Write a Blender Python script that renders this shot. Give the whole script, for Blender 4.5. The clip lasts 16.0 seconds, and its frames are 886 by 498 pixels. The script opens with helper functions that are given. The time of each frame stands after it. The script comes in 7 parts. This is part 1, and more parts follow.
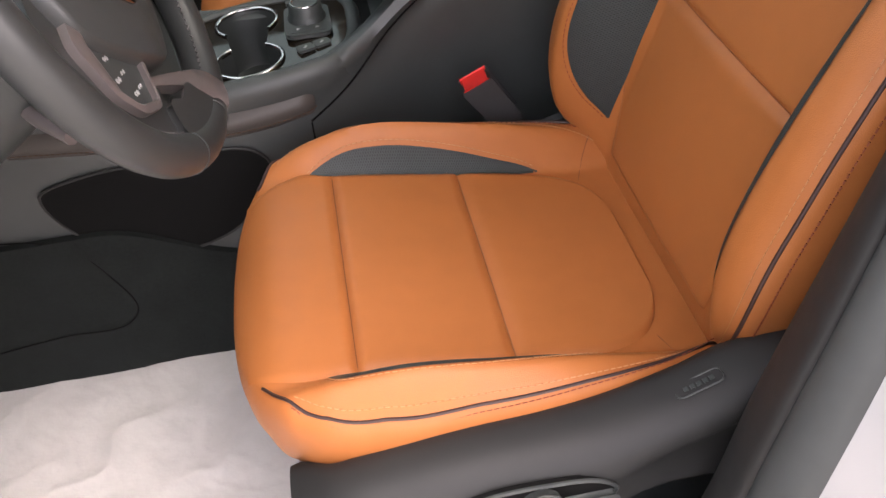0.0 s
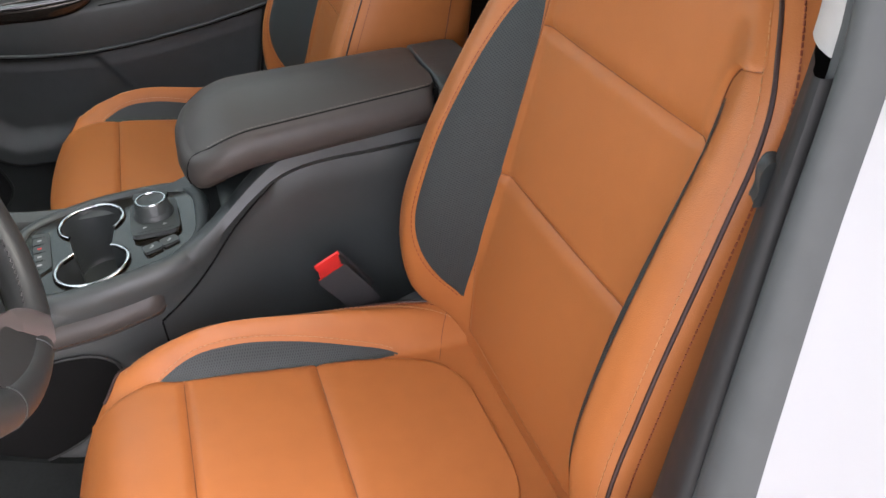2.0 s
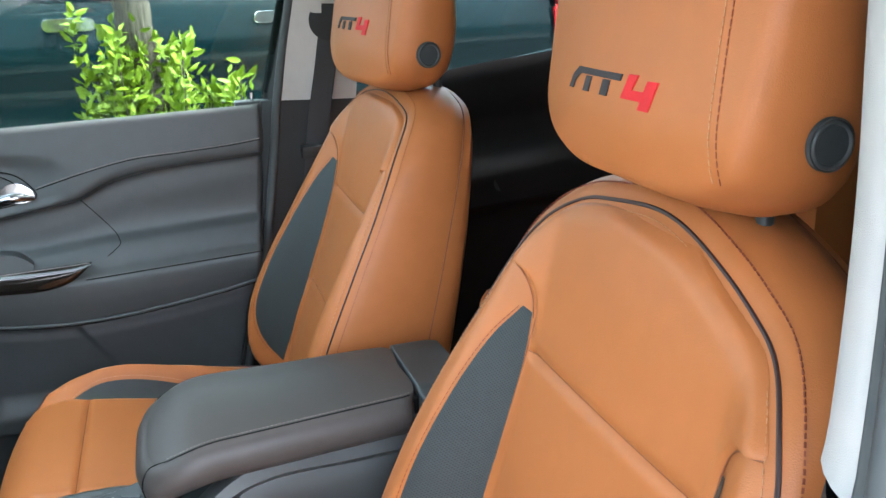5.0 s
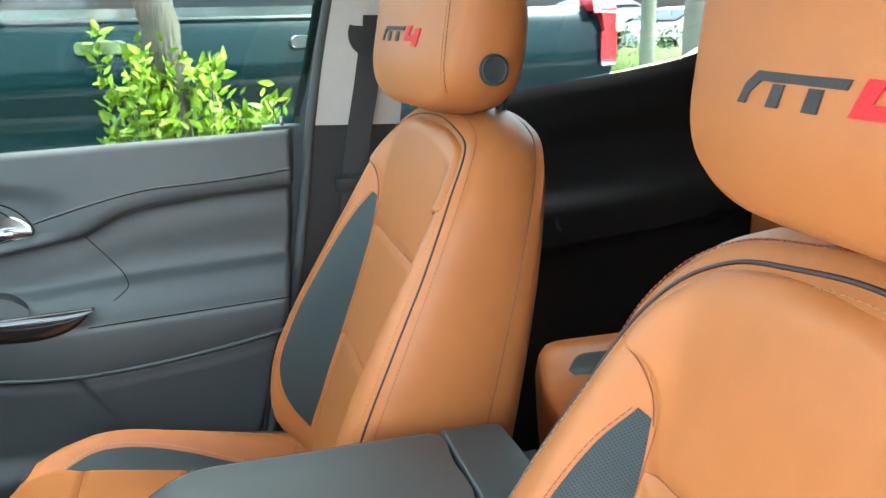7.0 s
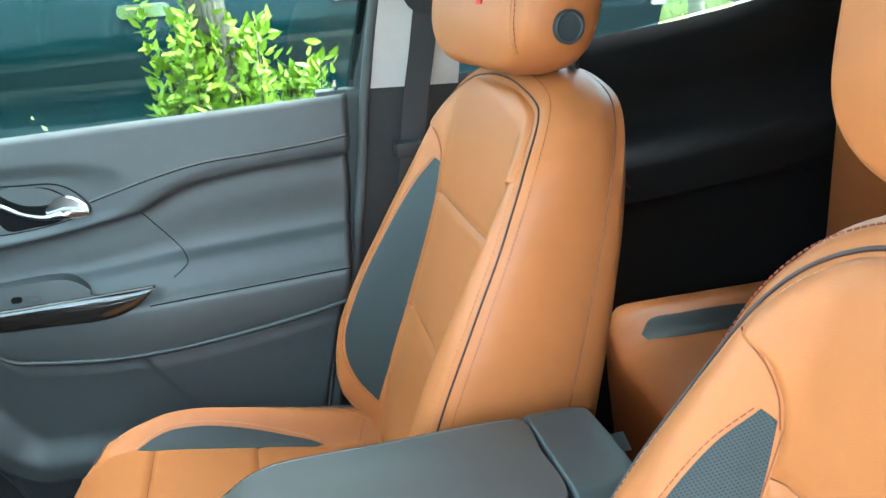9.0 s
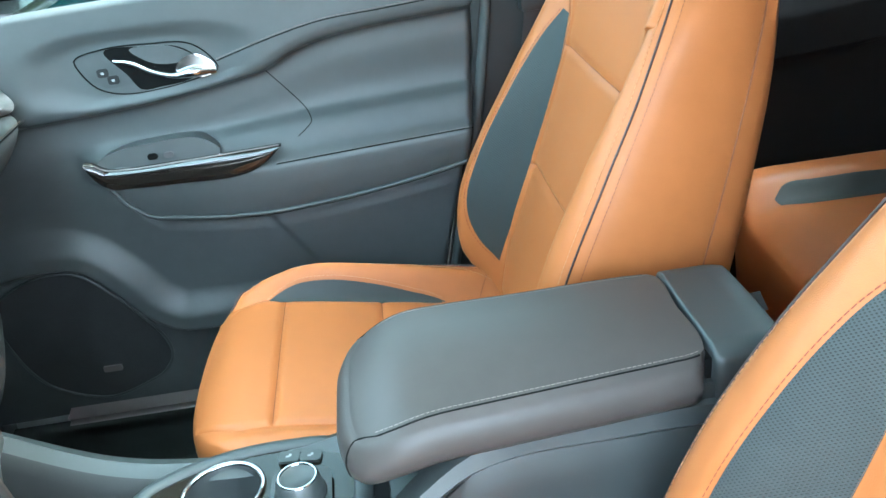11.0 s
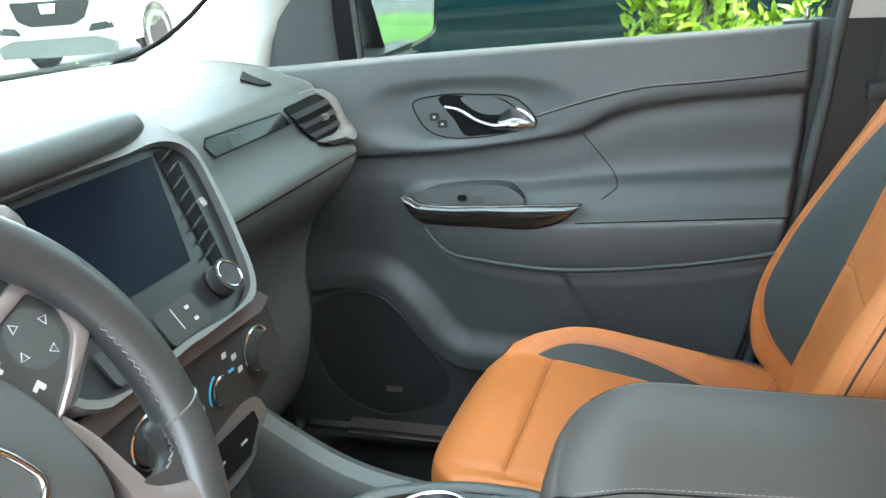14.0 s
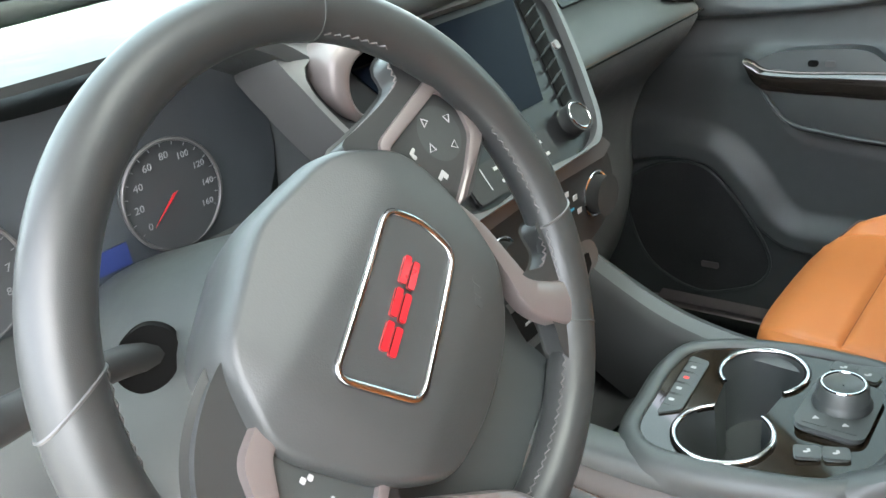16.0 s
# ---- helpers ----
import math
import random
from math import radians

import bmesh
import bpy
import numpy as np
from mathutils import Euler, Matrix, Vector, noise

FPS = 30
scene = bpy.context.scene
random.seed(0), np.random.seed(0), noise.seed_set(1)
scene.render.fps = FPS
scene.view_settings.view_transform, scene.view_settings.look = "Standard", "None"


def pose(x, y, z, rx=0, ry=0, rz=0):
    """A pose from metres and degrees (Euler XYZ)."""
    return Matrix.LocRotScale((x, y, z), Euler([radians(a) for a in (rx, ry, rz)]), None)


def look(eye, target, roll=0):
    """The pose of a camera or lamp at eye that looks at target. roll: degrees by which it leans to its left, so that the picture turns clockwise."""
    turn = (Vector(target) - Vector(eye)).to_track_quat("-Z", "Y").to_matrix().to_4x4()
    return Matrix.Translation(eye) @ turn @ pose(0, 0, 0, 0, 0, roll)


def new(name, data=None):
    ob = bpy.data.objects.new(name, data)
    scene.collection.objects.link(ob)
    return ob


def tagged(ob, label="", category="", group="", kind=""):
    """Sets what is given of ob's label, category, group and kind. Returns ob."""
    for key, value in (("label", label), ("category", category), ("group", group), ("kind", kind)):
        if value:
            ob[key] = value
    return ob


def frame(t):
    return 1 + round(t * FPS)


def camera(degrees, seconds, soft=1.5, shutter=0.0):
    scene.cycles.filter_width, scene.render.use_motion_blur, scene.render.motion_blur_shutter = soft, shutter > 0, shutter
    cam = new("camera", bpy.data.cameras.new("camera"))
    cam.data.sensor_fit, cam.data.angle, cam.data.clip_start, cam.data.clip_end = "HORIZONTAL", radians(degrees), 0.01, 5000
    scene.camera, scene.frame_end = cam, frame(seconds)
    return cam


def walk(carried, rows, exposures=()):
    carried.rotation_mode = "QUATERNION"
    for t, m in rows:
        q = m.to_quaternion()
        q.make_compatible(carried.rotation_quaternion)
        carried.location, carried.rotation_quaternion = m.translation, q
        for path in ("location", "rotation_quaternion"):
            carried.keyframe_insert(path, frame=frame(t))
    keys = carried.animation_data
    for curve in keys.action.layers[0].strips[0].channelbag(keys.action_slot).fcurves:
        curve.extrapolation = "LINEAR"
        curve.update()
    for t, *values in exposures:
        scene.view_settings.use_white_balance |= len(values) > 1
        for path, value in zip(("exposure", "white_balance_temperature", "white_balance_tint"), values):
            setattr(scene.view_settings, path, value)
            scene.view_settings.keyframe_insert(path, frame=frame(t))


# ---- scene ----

PATH = [
    (0, (-0.375, -0.654, 0.944), (-0.193, 0.83, -0.384), -5.0),
    (0.5, (-0.377, -0.659, 0.956), (-0.171, 0.81, -0.386), -5.9),
    (1, (-0.354, -0.636, 0.965), (-0.068, 0.843, -0.35), -5.3),
    (1.5, (-0.327, -0.619, 0.977), (0.046, 0.896, -0.274), -4.8),
    (2, (-0.312, -0.612, 1.001), (0.161, 0.976, -0.119), -3.8),
    (2.5, (-0.299, -0.607, 1.028), (0.249, 1.049, 0.05), -3.4),
    (3, (-0.294, -0.602, 1.053), (0.318, 1.104, 0.208), -2.8),
    (3.5, (-0.29, -0.597, 1.068), (0.349, 1.154, 0.342), -2.3),
    (4, (-0.278, -0.598, 1.073), (0.352, 1.189, 0.434), -2.0),
    (6.5, (-0.254, -0.349, 1.021), (0.272, 1.489, 0.434), -1.2),
    (7, (-0.233, -0.304, 1.02), (0.285, 1.549, 0.475), -1.2),
    (7.5, (-0.227, -0.271, 1.021), (0.267, 1.592, 0.485), -2.1),
    (8, (-0.232, -0.249, 1.035), (0.238, 1.615, 0.484), -2.9),
    (10.5, (-0.268, -0.228, 1.018), (-0.072, 1.564, 0.151), -6.0),
    (11, (-0.274, -0.225, 1.009), (-0.165, 1.552, 0.099), -6.7),
    (11.5, (-0.281, -0.228, 1.006), (-0.235, 1.542, 0.076), -6.9),
    (12, (-0.29, -0.223, 0.999), (-0.323, 1.551, 0.077), -7.3),
    (12.5, (-0.318, -0.217, 0.998), (-0.454, 1.569, 0.109), -7.4),
    (13, (-0.269, -0.215, 0.992), (-0.6, 1.593, 0.205), -5.3),
    (13.5, (-0.222, -0.219, 0.974), (-0.719, 1.578, 0.252), -4.5),
    (14, (-0.202, -0.218, 0.971), (-0.849, 1.554, 0.307), -5.0),
    (14.5, (-0.21, -0.229, 0.969), (-1.019, 1.489, 0.342), -5.8),
    (15, (-0.227, -0.255, 0.959), (-1.19, 1.378, 0.32), -5.9),
    (15.5, (-0.239, -0.263, 0.944), (-1.333, 1.247, 0.222), -6.5),
    (16, (-0.238, -0.275, 0.937), (-1.459, 1.074, 0.107), -8.7),
]
cam = camera(55.7, 16.0, soft=1.5)
walk(cam, [(t, look(eye, target, roll)) for t, eye, target, roll in PATH], [(0, 3.77, 7300, 21), (1, 3.97, 7150, 20), (2.5, 4.2, 6750, 17), (4, 4.5, 6050, 11), (7, 5.15, 6000, 1), (8, 5.25, 5800, -3), (10.5, 5.65, 5400, -6), (12.5, 5.65, 5650, -4), (14.5, 5.15, 6350, 4), (16, 5.05, 6550, 6)])

# ---- daylight: bright overcast sky, weak wide sun ----
world = bpy.data.worlds.new("sky")
scene.world = world
world.use_nodes = True
wn = world.node_tree.nodes
sky = wn.new("ShaderNodeTexSky")
sky.sky_type, sky.sun_disc = "NISHITA", False
sky.sun_elevation, sky.sun_rotation = radians(61), radians(90)
sky.air_density, sky.dust_density, sky.ozone_density = 0.8, 7.0, 1.0
haze = wn.new("ShaderNodeHueSaturation")
haze.inputs["Saturation"].default_value = 0.45
world.node_tree.links.new(sky.outputs[0], haze.inputs["Color"])
world.node_tree.links.new(haze.outputs[0], wn["Background"].inputs[0])
wn["Background"].inputs[1].default_value = 0.15
sun_data = bpy.data.lights.new("sun", "SUN")
sun_data.energy, sun_data.angle, sun_data.color = 0.5, radians(30), (1.0, 0.97, 0.93)
sun = new("sun", sun_data)
sun.matrix_world = look((5.0, 0.3, 9), (0, 0, 0))


# ---- mesh helpers ----
def lin(a, b, n, endpoint=True):
    return [float(x) for x in np.linspace(a, b, n, endpoint=endpoint)]


def bez(xs, ys, x):
    """Smooth curve through the knots, evaluated at x."""
    xs, ys, x = np.asarray(xs, float), np.asarray(ys, float), np.asarray(x, float)
    d = np.diff(ys, axis=0) / (np.diff(xs) if ys.ndim == 1 else np.diff(xs)[:, None])
    m = np.concatenate([d[:1], (d[1:] + d[:-1]) / 2, d[-1:]])
    i = np.clip(np.searchsorted(xs, x) - 1, 0, len(xs) - 2)
    h = xs[i + 1] - xs[i]
    t = np.clip((x - xs[i]) / h, 0, 1)
    if ys.ndim > 1:
        h, t = h[..., None], t[..., None]
    return (2 * t**3 - 3 * t**2 + 1) * ys[i] + (t**3 - 2 * t**2 + t) * h * m[i] + (3 * t**2 - 2 * t**3) * ys[i + 1] + (t**3 - t**2) * h * m[i + 1]


def curve(points, n, closed=False):
    """n points evenly along a smooth line through the given ones."""
    p = np.asarray(points, float)
    if closed:
        p = np.concatenate([p[-2:], p, p[:3]])
    k = np.r_[0, np.cumsum(np.linalg.norm(np.diff(p, axis=0), axis=1))]
    lo, hi = (k[2], k[-3]) if closed else (0, k[-1])
    return bez(k, p, np.linspace(lo, hi, n + 1)[:-1] if closed else np.linspace(lo, hi, n))


def link(name, verts, faces, mat, parent=None, label="", smooth=True, edge=0):
    me = bpy.data.meshes.new(name)
    me.from_pydata([tuple(map(float, v)) for v in verts], [], faces)
    bm = bmesh.new()
    bm.from_mesh(me)
    if edge:
        sharp = [e for e in bm.edges if len(e.link_faces) == 2 and e.calc_face_angle() > radians(32)]
        bmesh.ops.bevel(bm, geom=sharp, offset=edge, segments=2, affect="EDGES", profile=0.6, clamp_overlap=True)
    bmesh.ops.recalc_face_normals(bm, faces=bm.faces)
    for f in bm.faces:
        f.smooth = smooth
    if smooth:
        for e in bm.edges:
            if len(e.link_faces) == 2 and e.calc_face_angle() > radians(50):
                e.smooth = False
    bm.to_mesh(me)
    bm.free()
    me.materials.append(mat)
    ob = new(name, me)
    if parent:
        ob.parent = parent
    if label:
        ob["label"] = label
    return ob


def grid(rows, close_u=False, cap=False):
    """Vertices and faces of a sheet given as rows of points."""
    rows = np.asarray(rows, float)
    r, c = rows.shape[:2]
    faces = []
    for i in range(r - 1):
        for j in range(c if close_u else c - 1):
            k = (j + 1) % c
            faces.append((i * c + j, i * c + k, (i + 1) * c + k, (i + 1) * c + j))
    if cap:
        faces += [tuple(range(c)), tuple(range((r - 1) * c, r * c))]
    return rows.reshape(-1, 3), faces


def tube(name, points, radius, mat, parent=None, label="", sides=8, closed=False, n=0, flat=1.0):
    points = [tuple(q) for q in points]
    p = curve(points, n, closed) if n else np.asarray(points, float)
    m = len(p)
    rad = np.full(m, radius) if np.isscalar(radius) else np.asarray(bez(np.linspace(0, 1, len(radius)), radius, np.linspace(0, 1, m)))
    rows, up = [], None
    for i in range(m):
        a, b = p[(i - 1) % m if closed else max(i - 1, 0)], p[(i + 1) % m if closed else min(i + 1, m - 1)]
        d = (b - a) / (np.linalg.norm(b - a) + 1e-12)
        if up is None:
            up = np.array([0, 0, 1.0]) if abs(d[2]) < 0.9 else np.array([1.0, 0, 0])
        up = up - d * (up @ d)
        up /= np.linalg.norm(up)
        side = np.cross(d, up)
        rows.append([p[i] + rad[i] * (np.cos(t) * side + flat * np.sin(t) * up) for t in np.linspace(0, 2 * math.pi, sides, endpoint=False)])
    if closed:
        rows.append(rows[0])
    v, f = grid(rows, True, not closed)
    ob = link(name, v, f, mat, parent, label)
    return ob


def box(name, lo, hi, mat, parent=None, label="", edge=0.004, m=None):
    (a, b, c), (d, e, g) = lo, hi
    v = [(a, b, c), (d, b, c), (d, e, c), (a, e, c), (a, b, g), (d, b, g), (d, e, g), (a, e, g)]
    if m:
        v = [m @ Vector(q) for q in v]
    return link(name, v, [(0, 3, 2, 1), (4, 5, 6, 7), (0, 1, 5, 4), (1, 2, 6, 5), (2, 3, 7, 6), (3, 0, 4, 7)], mat, parent, label, edge=edge)


def prism(name, outline, push, mat, parent=None, label="", edge=0.003):
    """A plate: an outline of 3D points, thickened along push."""
    o = np.array([tuple(p) for p in outline], float)
    push = tuple(push)
    n = len(o)
    v = np.concatenate([o, o + np.asarray(push, float)])
    f = [tuple(range(n)), tuple(range(2 * n - 1, n - 1, -1))] + [(i, (i + 1) % n, n + (i + 1) % n, n + i) for i in range(n)]
    return link(name, v, f, mat, parent, label, edge=edge)


def disc(name, centre, axis, radius, depth, mat, parent=None, label="", sides=32, edge=0.001):
    """A short round bar from centre along axis."""
    a = Vector(axis).normalized()
    u = a.orthogonal().normalized()
    w = a.cross(u)
    ring = [Vector(tuple(centre)) + float(radius) * (math.cos(t) * u + math.sin(t) * w) for t in map(float, np.linspace(0, 2 * math.pi, sides, endpoint=False))]
    return prism(name, ring, a * depth, mat, parent, label, edge)


def thing(name, label, category, group="", kind="", at=(0, 0, 0)):
    ob = tagged(new(name), label, category, group, kind)
    ob.location = at
    return ob


def rounded(w, h, r, n=5):
    """Outline of a rounded rectangle about the origin."""
    pts = []
    for cx, cy, a0 in ((w / 2 - r, h / 2 - r, 0), (-w / 2 + r, h / 2 - r, 90), (-w / 2 + r, -h / 2 + r, 180), (w / 2 - r, -h / 2 + r, 270)):
        pts += [(cx + r * math.cos(radians(a0 + k * 90 / n)), cy + r * math.sin(radians(a0 + k * 90 / n))) for k in range(n + 1)]
    return pts


def round_poly(pts, r, n=6):
    """Outline with straight sides and rounded corners of about the given reach."""
    p = [np.asarray(q, float) for q in pts]
    out = []
    for a, b, c in zip(p[-1:] + p[:-1], p, p[1:] + p[:1]):
        u, w = a - b, c - b
        lu, lw = np.linalg.norm(u), np.linalg.norm(w)
        s, e = b + u / lu * min(r, lu * 0.48), b + w / lw * min(r, lw * 0.48)
        out += [tuple((1 - t) ** 2 * s + 2 * t * (1 - t) * b + t * t * e) for t in np.linspace(0, 1, n)]
    return out


def resample(pts, n):
    """n points evenly along a closed line of straight pieces."""
    p = np.asarray(list(pts) + [pts[0]], float)
    k = np.r_[0, np.cumsum(np.linalg.norm(np.diff(p, axis=0), axis=1))]
    return np.stack([np.interp(np.linspace(0, k[-1], n, endpoint=False), k, p[:, i]) for i in range(p.shape[1])], 1)


def lettering(name, text, size, at, across, up, mat, parent):
    """Flat letters standing on a face: at is the middle, across and up its directions."""
    c = bpy.data.curves.new(name, "FONT")
    c.body, c.size, c.align_x, c.align_y, c.resolution_u, c.extrude = text, size, "CENTER", "CENTER", 2, 0.0002
    tmp = bpy.data.objects.new(name, c)
    me = bpy.data.meshes.new_from_object(tmp)
    bpy.data.objects.remove(tmp)
    x, y = Vector(across).normalized(), Vector(up).normalized()
    me.transform(Matrix.Translation(at) @ Matrix((x, y, x.cross(y))).transposed().to_4x4())
    me.name = name
    me.materials.clear()
    me.materials.append(mat)
    ob = new(name, me)
    ob.parent = parent
    return ob


# ---- materials ----
def material(name, colour, rough=0.5, metal=0.0, grain=0.0, scale=60.0, bump=0.0, bump_scale=800.0, coat=0.0, cells=False, mottled=0.0, specular=0.5):
    m = bpy.data.materials.new(name)
    m.use_nodes = True
    nt = m.node_tree
    b = nt.nodes["Principled BSDF"]
    b.inputs["Base Color"].default_value = (*colour, 1)
    b.inputs["Roughness"].default_value, b.inputs["Metallic"].default_value = rough, metal
    b.inputs["Coat Weight"].default_value, b.inputs["Specular IOR Level"].default_value = coat, specular
    tc = nt.nodes.new("ShaderNodeTexCoord")
    if grain or mottled:
        fine, broad = nt.nodes.new("ShaderNodeTexNoise"), nt.nodes.new("ShaderNodeTexNoise")
        fine.inputs["Scale"].default_value, broad.inputs["Scale"].default_value = scale, scale / 12
        fine.inputs["Detail"].default_value, broad.inputs["Detail"].default_value = 4, 3
        for n in (fine, broad):
            nt.links.new(tc.outputs["Object"], n.inputs["Vector"])
        add = nt.nodes.new("ShaderNodeMath")
        add.operation = "ADD"
        nt.links.new(fine.outputs["Fac"], add.inputs[0])
        nt.links.new(broad.outputs["Fac"], add.inputs[1])
        span = nt.nodes.new("ShaderNodeMapRange")
        span.inputs["From Min"].default_value, span.inputs["From Max"].default_value = 0.6, 1.4
        span.inputs["To Min"].default_value, span.inputs["To Max"].default_value = 1 - grain, 1 + grain
        nt.links.new(add.outputs[0], span.inputs["Value"])
        mul = nt.nodes.new("ShaderNodeVectorMath")
        mul.operation = "SCALE"
        mul.inputs[0].default_value = colour
        nt.links.new(span.outputs[0], mul.inputs["Scale"])
        nt.links.new(mul.outputs[0], b.inputs["Base Color"])
        rr = nt.nodes.new("ShaderNodeMapRange")
        rr.inputs["From Min"].default_value, rr.inputs["From Max"].default_value = 0.6, 1.4
        rr.inputs["To Min"].default_value, rr.inputs["To Max"].default_value = max(rough - 0.06, 0.02), min(rough + 0.06, 1)
        nt.links.new(add.outputs[0], rr.inputs["Value"])
        nt.links.new(rr.outputs[0], b.inputs["Roughness"])
    if bump:
        tex = nt.nodes.new("ShaderNodeTexVoronoi" if cells else "ShaderNodeTexNoise")
        tex.inputs["Scale"].default_value = bump_scale
        nt.links.new(tc.outputs["Object"], tex.inputs["Vector"])
        bp = nt.nodes.new("ShaderNodeBump")
        bp.inputs["Strength"].default_value, bp.inputs["Distance"].default_value = bump, 0.001
        nt.links.new(tex.outputs["Distance" if cells else "Fac"], bp.inputs["Height"])
        nt.links.new(bp.outputs[0], b.inputs["Normal"])
    return m


def perforated(name, colour, rough):
    """Leather with a regular field of small punched holes."""
    m = material(name, colour, rough, grain=0.12, scale=120, specular=0.3)
    nt = m.node_tree
    b = nt.nodes["Principled BSDF"]
    uv, turn, dots, hole, bp, dark = (nt.nodes.new("ShaderNode" + k) for k in ("UVMap", "VectorRotate", "TexVoronoi", "MapRange", "Bump", "VectorMath"))
    turn.inputs["Angle"].default_value = radians(45)
    dots.voronoi_dimensions = "2D"
    dots.inputs["Scale"].default_value, dots.inputs["Randomness"].default_value = 470, 0.0
    for k, x in (("From Min", 0.20), ("From Max", 0.34), ("To Min", 0.25), ("To Max", 1.0)):
        hole.inputs[k].default_value = x
    bp.inputs["Strength"].default_value, bp.inputs["Distance"].default_value = 0.5, 0.0008
    nt.links.new(uv.outputs[0], turn.inputs["Vector"])
    nt.links.new(turn.outputs[0], dots.inputs["Vector"])
    nt.links.new(dots.outputs["Distance"], hole.inputs["Value"])
    nt.links.new(hole.outputs[0], bp.inputs["Height"])
    nt.links.new(bp.outputs[0], b.inputs["Normal"])
    base = b.inputs["Base Color"].links[0].from_socket
    dark.operation = "SCALE"
    nt.links.new(base, dark.inputs[0])
    nt.links.new(hole.outputs[0], dark.inputs["Scale"])
    nt.links.new(dark.outputs[0], b.inputs["Base Color"])
    return m


def glass(name, tint, rough=0.0):
    m = bpy.data.materials.new(name)
    m.use_nodes = True
    nt = m.node_tree
    nt.nodes.remove(nt.nodes["Principled BSDF"])
    clear, gloss, mix = (nt.nodes.new("ShaderNode" + k) for k in ("BsdfTransparent", "BsdfGlossy", "MixShader"))
    clear.inputs[0].default_value = (*tint, 1)
    gloss.inputs["Roughness"].default_value = rough
    mix.inputs[0].default_value = 0.05
    for a, c in ((clear.outputs[0], mix.inputs[1]), (gloss.outputs[0], mix.inputs[2]), (mix.outputs[0], nt.nodes["Material Output"].inputs[0])):
        nt.links.new(a, c)
    return m


LEATHER = material("tan_leather", (0.350, 0.116, 0.033), 0.43, specular=0.29, grain=0.07, scale=40, bump=0.12, bump_scale=900, cells=True)
PERF = perforated("black_perforated_leather", (0.030, 0.0365, 0.0355), 0.48)
PIPING = material("dark_brown_piping", (0.03, 0.012, 0.01), 0.55, grain=0.2, scale=300)
# Leather brown darkened for the shade in the seams' folds.
SEAM = material("sewn_seam", (0.17, 0.052, 0.017), 0.7, grain=0.2, scale=200)
THREAD = material("tan_thread", (0.42, 0.20, 0.09), 0.8, grain=0.2, scale=500)
THREAD_DARK = material("rust_thread", (0.19, 0.042, 0.016), 0.8, grain=0.2, scale=500)
THREAD_LIGHT = material("light_grey_thread", (0.21, 0.18, 0.16), 0.8, grain=0.2, scale=500)
THREAD_GREY = material("grey_brown_thread", (0.14, 0.125, 0.12), 0.8, grain=0.2, scale=500)
THREAD_BLACK = material("charcoal_thread", (0.075, 0.072, 0.072), 0.8, grain=0.2, scale=500)
WHEEL_LEATHER = material("smooth_wheel_leather", (0.0245, 0.0262, 0.0262), 0.40, specular=0.45, grain=0.1, scale=50, bump=0.05, bump_scale=1600, cells=True)
BLACK_LEATHER = material("black_leather", (0.051, 0.0445, 0.0405), 0.43, specular=0.27, grain=0.1, scale=50, bump=0.05, bump_scale=1600, cells=True)
PLASTIC = material("black_grained_plastic", (0.0315, 0.0362, 0.0358), 0.45, grain=0.12, scale=40, bump=0.12, bump_scale=1500)
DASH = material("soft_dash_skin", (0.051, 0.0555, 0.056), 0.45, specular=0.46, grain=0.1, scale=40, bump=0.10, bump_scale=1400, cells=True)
# Darker, duller copy of the door skin, its colour holding down windscreen light.
DASH_DIM = material("dimmed_dash_skin", (0.035, 0.038, 0.038), 0.47, grain=0.1, scale=40, bump=0.12, bump_scale=1400, cells=True, specular=0.36)
BADGE_RED = material("dark_red_enamel", (0.36, 0.012, 0.018), 0.3, grain=0.1, scale=90, coat=0.3)
MIRROR_SHELL = material("black_mirror_shell", (0.008, 0.008, 0.009), 0.35, grain=0.15, scale=30, specular=0.25)
SATIN = material("satin_grey_trim", (0.085, 0.084, 0.084), 0.40, metal=0.3, grain=0.05, scale=80)
GLOSS = material("gloss_black", (0.009, 0.0066, 0.0040), 0.06, grain=0.3, scale=20, specular=0.32)
GLOSS_TRIM = material("gloss_dark_brown_trim", (0.014, 0.011, 0.009), 0.1, grain=0.4, scale=30, specular=0.6, coat=0.4)
STRIP = material("dark_gloss_strip", (0.0035, 0.0045, 0.0042), 0.09, grain=0.5, scale=14, specular=0.18, bump=0.5, bump_scale=22)
# Blacks of both instrument faces are lifted: the lens haze is in their colour.
HAZY_CLUSTER = material("hazed_cluster_face", (0.034, 0.039, 0.043), 0.4, grain=0.15, scale=20)
GAUGE_FACE = material("hazed_gauge_face", (0.024, 0.026, 0.028), 0.5, grain=0.15, scale=40)
GAUGE_MARK = material("dim_gauge_print", (0.15, 0.155, 0.16), 0.6)
THREAD_BROWN = material("brown_thread", (0.10, 0.055, 0.032), 0.8, grain=0.2, scale=500)
# Near-black; also laid flat over openings and gaps in place of their shade.
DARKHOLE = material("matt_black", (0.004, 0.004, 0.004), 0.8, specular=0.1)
CHROME = material("chrome", (0.42, 0.42, 0.43), 0.12, metal=1.0)
CARPET = material("black_carpet", (0.0105, 0.0125, 0.0122), 0.95, specular=0.15, grain=0.4, scale=250, bump=1.0, bump_scale=1500)
PAPER = material("white_paper_mat", (0.47, 0.455, 0.44), 0.75, grain=0.13, scale=26, bump=1.0, bump_scale=70)
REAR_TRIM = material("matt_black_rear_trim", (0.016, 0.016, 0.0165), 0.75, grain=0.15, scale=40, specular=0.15)
